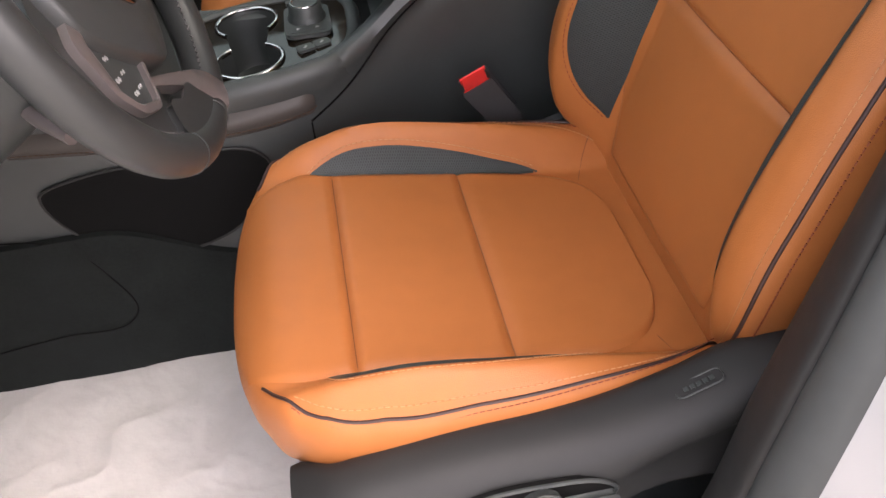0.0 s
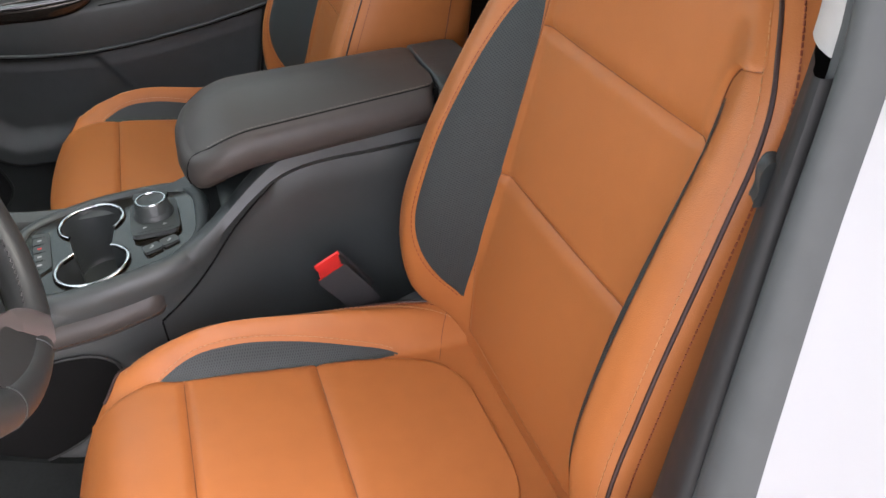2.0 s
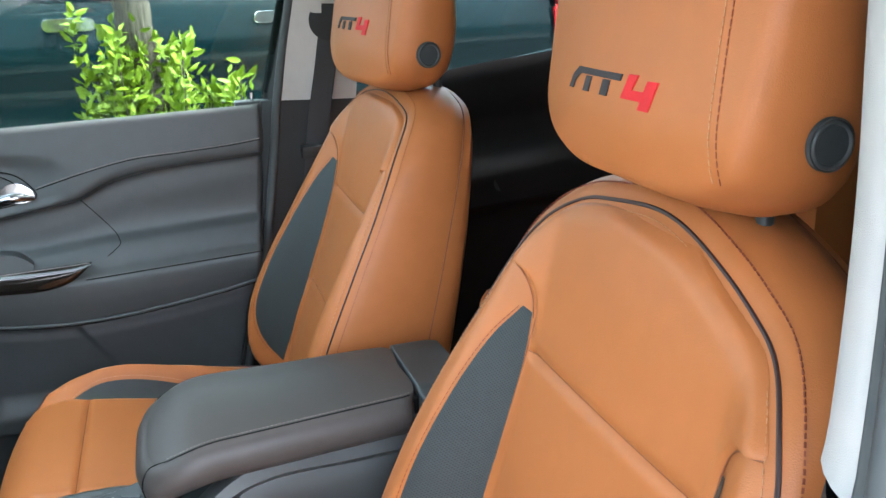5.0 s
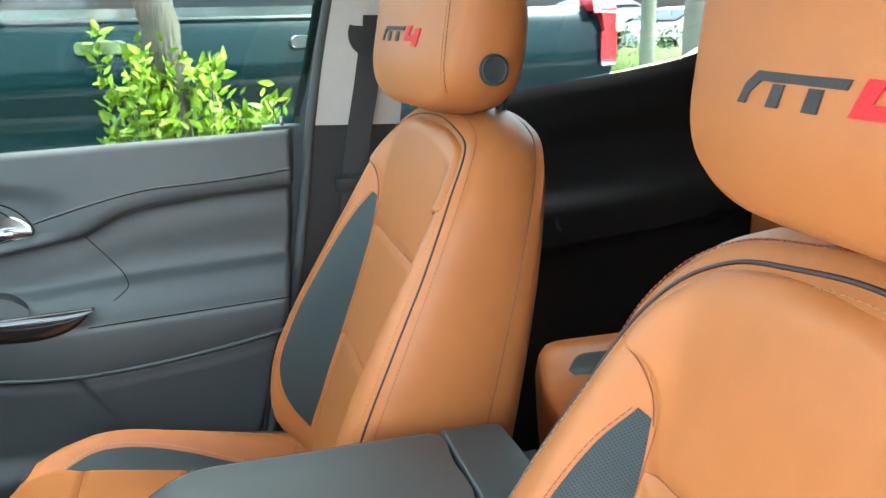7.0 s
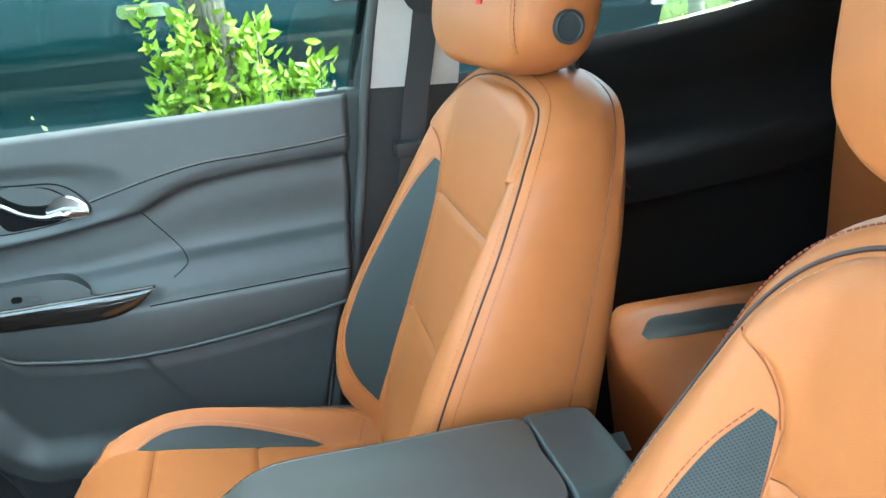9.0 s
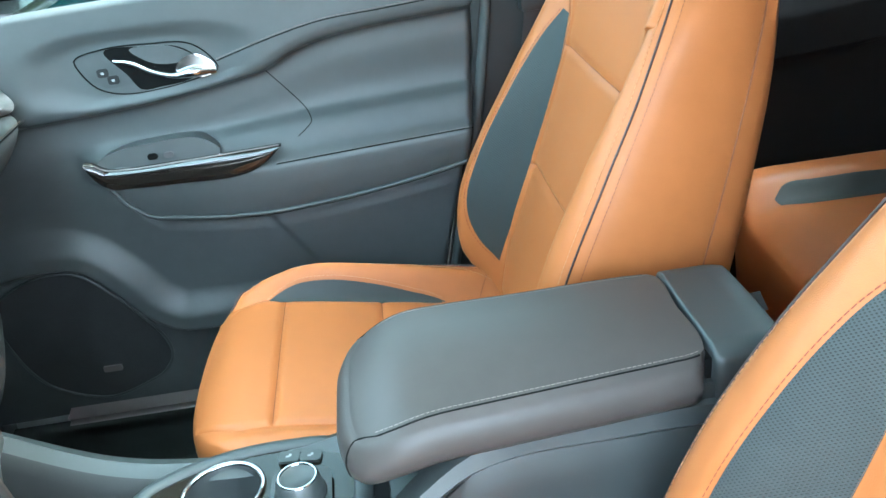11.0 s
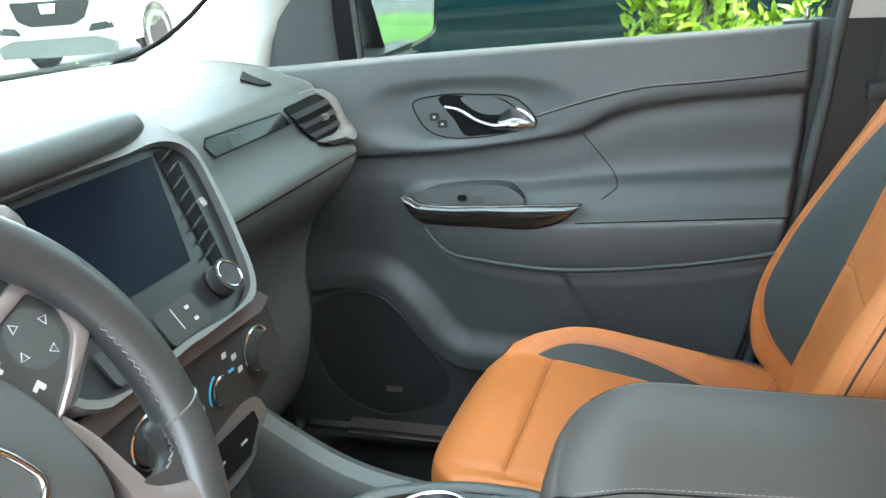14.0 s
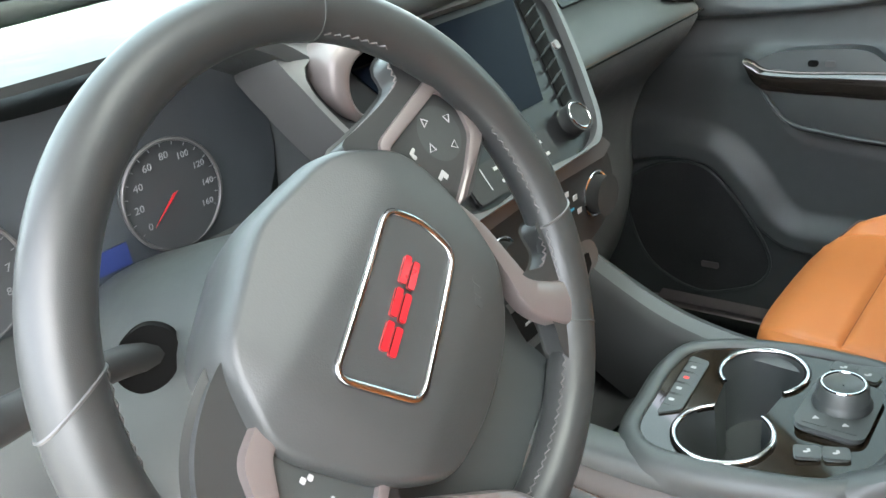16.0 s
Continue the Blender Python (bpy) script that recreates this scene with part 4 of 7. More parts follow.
prism("seat_side_bracket", [(-0.15, 0.25, 0.295), (-0.136, 0.25, 0.312), (-0.11, 0.25, 0.324), (-0.088, 0.25, 0.328), (-0.066, 0.25, 0.312), (-0.02, 0.25, 0.27), (-0.02, 0.25, 0.15), (-0.15, 0.25, 0.15)], (0, -0.02, 0), PLASTIC, seat_ob, edge=0.01)

# ---- far front door ----
door = thing("front_door", "black passenger door panel with padded armrest, closed, window up", "car door")
C2X = [-1.1, -0.95, -0.836, -0.739, -0.644, -0.547, -0.479, -0.45, -0.398, -0.349, -0.253, -0.156, -0.05]
C2Z = [0.56, 0.585, 0.601, 0.619, 0.633, 0.648, 0.660, 0.666, 0.691, 0.705, 0.717, 0.723, 0.730]
C5X = [-1.1, -0.80, -0.774, -0.736, -0.693, -0.639, -0.497, -0.397, -0.296, -0.193, -0.05]
C5Z = [0.60, 0.565, 0.541, 0.499, 0.452, 0.438, 0.424, 0.428, 0.439, 0.455, 0.485]
# inner edge of the broad raised band round the speaker
arch = curve([(-1.08, 0.315), (-0.98, 0.353), (-0.90, 0.363), (-0.847, 0.352), (-0.80, 0.308), (-0.745, 0.235), (-0.70, 0.205), (-0.64, 0.200), (-0.50, 0.20), (-0.30, 0.195)], 70)
arch = curve(arch, 300)
tang = np.gradient(arch, axis=0)
dx_ = np.linspace(-1.3, 0.1, 700)
c2_, c5_ = bez(C2X, C2Z, dx_), bez(C5X, C5Z, dx_)


def arm_lines(x):
    """Heights of the armrest's underside, stitched top edge, rear slope and of the upper pad's lower edge."""
    return float(np.interp(x, dx_, c5_)), float(np.interp(x, [-0.78, -0.47, -0.12], [0.548, 0.522, 0.540])), float(np.interp(x, [-0.78, -0.55, -0.40, -0.11], [0.566, 0.566, 0.580, 0.594])), float(np.interp(x, dx_, c2_))


def door_y(x, z):
    c5, c4, c3, c2 = arm_lines(x)
    c5 = c4 - 0.03 - 0.012 * math.log1p(math.exp(min((c4 - 0.03 - c5) / 0.012, 40)))
    c2 = c3 + 0.060 + 0.008 * math.log1p(math.exp(min((c2 - c3 - 0.060) / 0.008, 40)))
    on_arm = float(sm((x + 0.80) / 0.085))
    hm = 0.5 * (c4 + c5)
    zk = [0.0, c5 - 0.05, c5 - 0.010, c5 - 0.003, c5 + 0.004, c5 + 0.012, hm, c4 - 0.012, c4 - 0.002, c4 + 0.008, c3 - 0.005, c3 + 0.010, c2 - 0.035, c2 - 0.010, c2 - 0.003, c2 + 0.004, c2 + 0.018, c2 + 0.06, 0.86]
    ak = [0, 0, 0.004, 0.028, 0.050, 0.054, 0.060, 0.060, 0.054, 0.044, 0.021, 0.003, 0, 0, 0, 0, 0, 0, 0]
    bk = [0.006, 0.008, 0.008, 0.008, 0.008, 0.008, 0.008, 0.008, 0.008, 0.008, 0.009, 0.0095, 0.0078, 0.0065, 0.009, 0.029, 0.035, 0.033, 0.027]
    p = 0.5 * (float(np.interp(z, zk, bk)) + float(bez(zk, bk, z)) + on_arm * (float(np.interp(z, zk, ak)) + float(bez(zk, ak, z))))
    # front part of the door swells towards the dash
    p += 0.03 * float(sm((-0.70 - x) / 0.3)) * float(sm((z - 0.45) / 0.1))
    # soft bowl round the inner handle
    bowl = (abs((x + 0.645) / 0.178) ** 3 + abs((z - 0.70) / 0.062) ** 3) ** (1 / 3)
    p -= 0.0095 * (1 - float(sm((bowl - 0.66) / 0.46))) * float(sm((z - c2 - 0.002) / 0.022))
    # speaker surround: a broad raised band with a crisp inner edge, hollow inside
    d = np.hypot(arch[:, 0] - x, arch[:, 1] - z)
    k = int(np.argmin(d))
    s = float(d[k]) * (1 if tang[k, 0] * (z - arch[k, 1]) - tang[k, 1] * (x - arch[k, 0]) < 0 else -1)
    fade = (1 - 0.7 * float(sm((x + 0.66) / 0.2))) * (0.35 + 0.65 * float(sm((x + 1.06) / 0.16)))
    p += fade * (0.024 * float(sm((s + 0.075) / 0.055)) * (1 - float(sm((s - 0.002) / 0.014))) - 0.008 * float(sm((s - 0.004) / 0.02)))
    # rear lower panel stands a little proud of the pocket
    p += 0.004 * float(sm((x + 0.487 - (0.385 - z) * 0.655) / 0.014)) * float(sm((c5 - 0.014 - z) / 0.012)) * float(sm((z - 0.22) / 0.05))
    return 1.205 - p


nx, nz = 240, 240
rows = []
for i in range(nx):
    u = i / (nx - 1)
    row = []
    for z in lin(0.03, 1.0, nz):
        zz = 0.03 + (z - 0.03) / 0.97 * (0.768 + 0.03 * u)
        rear = float(np.interp(zz, [0.03, 0.23, 0.45, 0.64, 0.85], [-0.23, -0.183, -0.125, -0.094, -0.083]))
        x = -1.10 + (rear + 1.10) * u
        edge = 0.03 * max(0, 1 - (1 - u) / 0.012) ** 2
        top = 0.008 * max(0, 1 - (0.798 + 0.03 * u - zz) / 0.010) ** 2
        row.append((x, door_y(x, zz) + edge + top, zz))
    rows.append(row)
v, f = grid(rows)
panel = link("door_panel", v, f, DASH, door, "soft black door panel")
prism("door_shell", [(-0.09, 1.25, 0.80), (-0.10, 1.25, 0.60), (-0.20, 1.25, 0.20), (-0.24, 1.25, -0.05), (-1.2, 1.25, -0.05), (-1.2, 1.25, 0.77)], (0, 0.06, 0), WHITE_PAINT, door, edge=0.004)
prism("window_ledge", [(-0.10, 1.222, 0.792), (-1.05, 1.222, 0.764), (-1.05, 1.26, 0.764), (-0.10, 1.26, 0.792)], (0, 0, -0.012), RUBBER, door, edge=0.003)
# decorative seam on the door top
sx = [-0.526, -0.48, -0.438, -0.343, -0.249, -0.154, -0.096]
sz = [0.694, 0.708, 0.720, 0.740, 0.746, 0.753, 0.760]
for dz, mt in ((0.0018, THREAD_GREY), (-0.0012, DARKHOLE)):
    tube("seam", [(x, door_y(x, float(bez(sx, sz, x)) + dz) - 0.0004, float(bez(sx, sz, x)) + dz) for x in lin(-0.522, -0.098, 50)], 0.0009 if dz > 0 else 0.0009, mt, panel, sides=6)
# black line drawn along the fold of the panel for its shading
tube("crease", [(x, door_y(x, z) - 0.0002, z) for x, z in curve([(-0.449, 0.663), (-0.412, 0.617), (-0.389, 0.584), (-0.386, 0.574), (-0.396, 0.564), (-0.412, 0.553)], 30)], 0.0009, DARKHOLE, panel, sides=5)
c4l = [(x, float(np.interp(x, [-0.78, -0.47, -0.12], [0.548, 0.522, 0.540])) - 0.004) for x in lin(-0.455, -0.115, 40)]
tube("seam", [(x, door_y(x, z - 0.002) - 0.0003, z - 0.002) for x, z in c4l], 0.0012, DARKHOLE, panel, sides=5)
stitches("stitching", [(x, door_y(x, z) - 0.0012, z) for x, z in c4l], THREAD_GREY, panel, size=0.004, r=0.0004)
# pull pocket: dark cup, switch pod, gloss trim
pod = curve([(-0.752, 0.545), (-0.744, 0.558), (-0.715, 0.570), (-0.65, 0.577), (-0.595, 0.578), (-0.572, 0.574), (-0.545, 0.553), (-0.60, 0.535), (-0.72, 0.530)], 50, True)
prism("switch_pod", [(x, 1.146 + 0.25 * max(0, z - 0.55), z) for x, z in pod], (0, 0.045, 0), DASH, door, "dark switch pod", edge=0.004)
for x0 in (-0.655, -0.628):
    prism("window_switch", [(x0 + a, 1.1465, 0.558 + b) for a, b in rounded(0.014, 0.008, 0.003)], (0, -0.004, 0), DARKHOLE if x0 < -0.64 else SATIN, door, edge=0.001)
rows = []
for x in lin(-0.766, -0.441, 60):
    zt = float(bez([-0.766, -0.752, -0.737, -0.70, -0.60, -0.50, -0.441], [0.564, 0.5595, 0.549, 0.5445, 0.546, 0.549, 0.5512], x))
    zb = float(bez([-0.766, -0.757, -0.736, -0.70, -0.62, -0.51, -0.474, -0.441], [0.557, 0.535, 0.514, 0.509, 0.506, 0.507, 0.521, 0.5495], x))
    h = zt - zb
    rows.append([(x, 1.134 + 0.012, zt), (x, 1.134 + 0.003, zt + 0.0005), (x, 1.134, zt - 0.06 * h)] + [(x, 1.134 - 0.0045 * math.sin(math.pi * q), zt - h * q) for q in lin(0.14, 0.94, 8)] + [(x, 1.134 + 0.004, zb), (x, 1.134 + 0.014, zb + 0.001)])
v, f = grid(rows)
link("pull_trim", v, f, GLOSS_TRIM, door, "gloss dark brown pull handle trim")
tube("pull_trim_edge", [(x, 1.1335, float(bez([-0.752, -0.737, -0.70, -0.60, -0.50, -0.441], [0.5595, 0.549, 0.5445, 0.546, 0.549, 0.5512], x)) + 0.001) for x in lin(-0.75, -0.445, 40)], 0.0013, SATIN_LIGHT, door, sides=6)
tube("armrest_lip", [(x, door_y(x, float(bez(C5X, C5Z, x)) + 0.012) - 0.001, float(bez(C5X, C5Z, x)) + 0.006) for x in lin(-0.775, -0.13, 60)], 0.0035, DASH, door, sides=8)
# dark tube drawn in for the shadow under the armrest lip
tube("armrest_gap", [(x, door_y(x, float(bez(C5X, C5Z, x)) + 0.003) - 0.001, float(bez(C5X, C5Z, x)) + 0.0005) for x in lin(-0.765, -0.13, 60)], 0.0022, DARKHOLE, door, sides=6)
# inner handle: bezel, cup as a flat black plate for its shade, chrome lever, lock keys
bz = curve([(-0.746, 0.722), (-0.70, 0.735), (-0.62, 0.735), (-0.56, 0.728), (-0.530, 0.702), (-0.522, 0.682), (-0.56, 0.670), (-0.63, 0.660), (-0.69, 0.661), (-0.722, 0.675), (-0.742, 0.705)], 56, True)
by = 1.176
handle = prism("inner_handle", [(x, by + 0.004, z) for x, z in bz], (0, 0.012, 0), DASH, door, "dark handle bezel with chrome lever and lock keys", edge=0.002)
tube("bezel_gap", [(x, by + 0.0035, z) for x, z in bz], 0.0013, DARKHOLE, handle, closed=True, sides=5)
prism("cup", [(x, by + 0.0025, z) for x, z in curve([(-0.696, 0.731), (-0.63, 0.732), (-0.575, 0.724), (-0.55, 0.70), (-0.56, 0.676), (-0.62, 0.664), (-0.652, 0.664), (-0.668, 0.69)], 36, True)], (0, 0.006, 0), DARKHOLE, handle, edge=0)
tube("lever", [(x, y, z) for x, y, z in curve([(-0.682, by - 0.004, 0.716), (-0.655, by - 0.010, 0.711), (-0.625, by - 0.014, 0.694), (-0.59, by - 0.014, 0.683), (-0.555, by - 0.010, 0.685), (-0.525, by - 0.004, 0.680)], 40)], [0.004, 0.0045, 0.004, 0.005, 0.009, 0.004], CHROME, handle, "chrome lever", sides=10)
prism("lever_boss", [(x, by - 0.006, z) for x, z in curve([(-0.585, 0.690), (-0.565, 0.708), (-0.545, 0.703), (-0.527, 0.683), (-0.55, 0.676)], 24, True)], (0, 0.01, 0), CHROME, handle, edge=0.003)
# grey patch laid over the black plate where light reaches into the hollow
prism("cup_back", [(x, by + 0.0018, z) for x, z in curve([(-0.655, 0.7295), (-0.60, 0.7305), (-0.576, 0.722), (-0.556, 0.706), (-0.58, 0.700), (-0.625, 0.705)], 30, True)], (0, 0.002, 0), DASH, handle, edge=0)
for k in (0, 1):
    prism("lock_key", [(-0.706 + 0.014 * k + a, by + 0.0035, 0.698 - 0.013 * k + b) for a, b in rounded(0.016, 0.012, 0.003)], (0, -0.003, 0), TRIM_DARK, handle, edge=0.0008)
    prism("key_mark", [(-0.706 + 0.014 * k + a, by + 0.0003, 0.698 - 0.013 * k + b) for a, b in rounded(0.005, 0.004, 0.001)], (0, -0.0004, 0), MARK, handle, edge=0)
# speaker grille, spread over the arch's hollow to carry its shade, and badge
sp = curve([(-1.03, 0.285), (-0.965, 0.331), (-0.90, 0.341), (-0.862, 0.331), (-0.818, 0.290), (-0.768, 0.222), (-0.744, 0.18), (-0.736, 0.14), (-0.758, 0.10), (-0.81, 0.074), (-0.873, 0.058), (-0.934, 0.074), (-0.985, 0.11), (-1.02, 0.18)], 110, True)
sp_c = sp.mean(0)
v, f = grid([[(x, door_y(x, z) - 0.0015 + (0.004 if k > 1 else 0), z) for x, z in sp_c + (sp - sp_c) * min(k, 1.0)] for k in list(lin(0.04, 1.0, 26)) + [1.001]], True, True)
grille = link("speaker_grille", v, f, SPEAKER, door, "black speaker grille spread over the shaded hollow")
tube("grille_lip", [(x, door_y(x, z) - 0.002, z) for x, z in sp], 0.003, PLASTIC, grille, closed=True, sides=6)
prism("speaker_badge", [(-0.855 + a, door_y(-0.855, 0.124) - 0.0065, 0.124 + b) for a, b in rounded(0.034, 0.011, 0.002)], (0, 0.004, 0), SATIN_LIGHT, grille, "small satin badge", edge=0.001)
tube("lock_pin", [(-0.100, 1.235, 0.815), (-0.100, 1.235, 0.845)], 0.004, CHROME, door, "chrome lock pin")
disc("lock_pin_collar", (-0.100, 1.235, 0.812), (0, 0, 1), 0.010, 0.005, PLASTIC, door)
pane = prism("window_glass", [(-0.065, 1.262, 0.80), (-1.02, 1.262, 0.77), (-0.72, 1.13, 1.26), (0.035, 1.12, 1.29)], (0, 0.004, 0), SIDE_GLASS, door, edge=0)
pane.visible_shadow = False
prism("door_frame", [(-0.070, 1.235, 0.80), (-0.045, 1.235, 0.80), (0.060, 1.125, 1.30), (0.038, 1.125, 1.30)], (0, 0.022, 0.004), RUBBER, door, "dark rear window frame", edge=0.004)
prism("window_frame", [(-0.060, 1.26, 0.80), (-0.078, 1.26, 0.80), (0.030, 1.14, 1.30), (0.05, 1.14, 1.30)], (0, 0.03, 0), RUBBER, door, edge=0.004)
v, f = grid([[(x0 + (x1 - x0) * u + 0.012 * max(0, u - 0.8) * 5 * 0.2, 1.225 - 0.26 * max(0, z - 0.80) - 0.022 * math.sin(math.pi * min(1, 0.5 * u + 0.35)) + 0.03 * max(0, (u - 0.85) / 0.15) ** 2, z) for u in lin(0, 1, 24)] for z, x0, x1 in [(z, -1.06 + 0.9 * max(0, z - 0.86), -0.888 + 0.10 * (z - 0.79)) for z in lin(0.782, 1.06, 24)]])
link("sail_panel", v, f, DASH, door, "dark mirror sail panel")
prism("window_post", [(-0.910, 1.222, 0.785), (-0.868, 1.228, 0.785), (-0.846, 1.165, 1.03), (-0.880, 1.155, 1.03)], (0, 0.03, 0.002), MIRROR_SHELL, door, "black window post", edge=0.003)
# outside mirror
mirror = thing("door_mirror", "black exterior door mirror on the passenger side", "mirror")
m_d = Vector((0.058, 0.17, 0.0)).normalized()
m_pt = lambda u, z, n=0.0: np.array((-0.873 + m_d.x * u + n * 0.946, 1.36 + m_d.y * u - n * 0.323, z))  # noqa: E731
mo = resample(round_poly([(-0.020, 0.925), (0.016, 0.792), (0.060, 0.790), (0.178, 0.815), (0.194, 0.92), (0.150, 0.965), (0.03, 0.972)], 0.022), 70)
shell = np.array([0.088, 0.875]) + (mo - np.array([0.088, 0.875])) * 1.10
v, f = grid([[m_pt(u, z, -0.004) for u, z in mo], [m_pt(u, z, 0.004) for u, z in shell * 0.45 + mo * 0.55], [m_pt(u, z, 0.0) for u, z in shell]] + [[m_pt(0.095 + (u - 0.095) * k, 0.875 + (z - 0.875) * k, n) for u, z in shell] for k, n in ((1.03, -0.03), (0.98, -0.06), (0.80, -0.09), (0.45, -0.105))], True, True)
link("housing", v, f, MIRROR_SHELL, mirror, "black mirror shell")
prism("mirror_glass", [m_pt(u, z, -0.001) for u, z in mo], (-0.002, 0, 0), material("mirror_silver", (0.20, 0.22, 0.22), 0.02, metal=1.0), mirror, "mirror glass", edge=0)
prism("mirror_arm", [(-0.95, 1.25, 0.775), (-0.85, 1.25, 0.775), (-0.83, 1.43, 0.785), (-0.91, 1.43, 0.785)], (0, 0, 0.022), MIRROR_SHELL, mirror, edge=0.008)

# ---- far centre pillar, belt, rear door ----
bp = thing("pillar_b", "centre pillar trim, light grey above and black below", "pillar", kind="structure")
prism("lower_trim", [(-0.225, 1.215, 0.0), (0.14, 1.215, 0.0), (0.10, 1.19, 0.822), (-0.05, 1.19, 0.826), (-0.085, 1.20, 0.64), (-0.17, 1.21, 0.23)], (0, 0.06, 0), TRIM_DARK, bp, edge=0.01)
prism("upper_trim", [(-0.05, 1.19, 0.829), (0.10, 1.19, 0.825), (0.13, 1.09, 1.30), (0.042, 1.09, 1.30)], (0, 0.05, 0.01), PILLAR, bp, edge=0.008)
prism("upper_trim_recess", [(0.0, 1.1835, 0.845), (0.03, 1.1835, 0.843), (0.045, 1.12, 1.14), (0.02, 1.12, 1.15)], (0, 0.004, 0.001), PILLAR, bp, edge=0.003)
tube("door_seal", [(-0.20, 1.205, 0.02), (-0.165, 1.205, 0.24), (-0.105, 1.20, 0.50), (-0.072, 1.195, 0.70), (-0.055, 1.19, 0.83), (-0.005, 1.14, 1.10), (0.030, 1.10, 1.28)], 0.009, RUBBER, bp, n=60, sides=10)
box("seal_backing", (-0.135, 1.225, 0.0), (0.09, 1.262, 0.828), RUBBER, bp, edge=0.003)
belt = thing("seat_belt", "black seat belt webbing hanging from the centre pillar", "seat belt")
rows = [[(x0 + dx, y0, z0 + dz * 0) for dx, dz in ((-0.022, 0), (0, 0), (0.022, 0))] for x0, y0, z0 in curve([(0.058, 1.155, 0.985), (0.045, 1.165, 0.90), (0.026, 1.17, 0.80), (0.012, 1.17, 0.70), (-0.01, 1.18, 0.5), (-0.02, 1.19, 0.1)], 30)]
v, f = grid([r + [(x, y + 0.002, z) for x, y, z in r[::-1]] for r in rows], True, True)
link("webbing", v, f, BELT, belt)
disc("belt_ring", (0.052, 1.15, 0.985), (0, 1, 0), 0.032, 0.02, TRIM_DARK, belt, edge=0.006)
box("belt_guide", (-0.018, 1.145, 0.715), (0.03, 1.178, 0.740), TRIM_DARK, belt, edge=0.005)
rd = thing("rear_door", "black rear passenger door panel in deep shade", "car door")
RZ = [(0.08, 0.835), (0.20, 0.85), (0.367, 0.879), (0.55, 0.90), (0.721, 0.932), (0.85, 0.985), (0.95, 1.05), (1.15, 1.10)]
rows = []
for x in lin(0.10, 1.15, 50):
    zt = float(bez(*zip(*RZ), x))
    row = []
    for z in lin(0.02, zt, 40):
        p = 0.05 * float(sm((z - 0.50 - 0.1 * x) / 0.03)) * (1 - float(sm((z - 0.60 - 0.1 * x) / 0.08))) + 0.02 * float(sm((z - 0.70 - 0.15 * x) / 0.03))
        p -= 0.006 * max(0, 1 - (zt - z) / 0.010) ** 2
        row.append((x, 1.21 - p, z))
    rows.append(row)
v, f = grid(rows)
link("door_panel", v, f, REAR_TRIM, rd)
prism("door_shell", [(0.08, 1.25, -0.05), (1.15, 1.25, -0.05), (1.15, 1.25, 0.9), (0.72, 1.25, 0.88), (0.08, 1.25, 0.80)], (0, 0.06, 0), WHITE_PAINT, rd, edge=0.004)
rp = prism("window_glass", [(0.08, 1.262, 0.82), (0.72, 1.262, 0.92), (0.93, 1.25, 1.03), (0.90, 1.13, 1.28), (0.10, 1.12, 1.29)], (0, 0.004, 0), GLASS_DARK, rd, edge=0)
rp.visible_shadow = False
prism("quarter_trim", [(0.84, 1.20, 0.96), (1.2, 1.20, 1.0), (1.2, 1.12, 1.30), (0.80, 1.12, 1.30), (0.80, 1.15, 1.18)], (0, 0.05, 0), PLASTIC, rd, edge=0.01)
disc("door_pull", (0.42, 1.168, 0.62), (0.2, -1, 0.1), 0.018, 0.006, PLASTIC, rd)

# rear seat, partly seen between the front seats
rs = thing("rear_seat", "tan leather rear seat with black inset, in deep shade", "car seat")
rs_o = curve([(0.318, 0.90), (0.326, 0.74), (0.37, 0.70), (0.62, 0.69), (0.79, 0.70), (0.81, 0.90), (0.79, 1.10), (0.62, 1.135), (0.42, 1.13), (0.345, 1.08), (0.325, 1.0)], 90, True)
rs_t = lambda x, y: 0.368 + 0.034 * float(sm((abs(y - 0.90) - 0.10) / 0.07)) - 0.035 * max(0, (0.40 - x) / 0.1) ** 2 - 0.03 * max(0, (abs(y - 0.90) - 0.19) / 0.04) ** 2  # noqa: E731
rcush = pillow("cushion", rs_o, flat3, rs_t, [(0.006, -0.01), (0.010, -0.04), (0.006, -0.12), (-0.02, -0.39)], LEATHER, rs, centre=(0.54, 0.90))
for sgn in (-1, 1):
    one = [(0.375, 0.120), (0.40, 0.140), (0.46, 0.143), (0.60, 0.14), (0.72, 0.12)]
    two = [(0.38, 0.105), (0.42, 0.098), (0.48, 0.095), (0.60, 0.095), (0.72, 0.105)]
    patch("bolster_inset", [(x, 0.90 + sgn * y) for x, y in one], [(x, 0.90 + sgn * y) for x, y in two], flat3, rs_t, PERF, rcush, "black perforated inset", puff=0.002, sink=-0.001)
box("backrest", (0.82, 0.64, 0.40), (0.98, 1.15, 1.0), LEATHER, rs, edge=0.05)
box("backrest", (1.02, -0.36, 0.36), (1.18, 0.20, 1.0), LEATHER, rs, edge=0.05)
box("cushion", (0.52, -0.36, 0.0), (1.03, 0.20, 0.40), LEATHER, rs, edge=0.05)

# ---- near centre pillar and sill ----
nb = thing("pillar_near", "near centre pillar with pale trim, grey seal and white paint", "pillar", kind="structure")
PZ = [0.02, 0.10, 0.20, 0.28, 0.40, 0.54, 0.60, 0.77, 0.83, 0.95, 1.05, 1.35]
PX = [-0.24, -0.165, -0.130, -0.112, -0.095, -0.068, -0.056, -0.022, -0.010, 0.002, 0.004, 0.02]


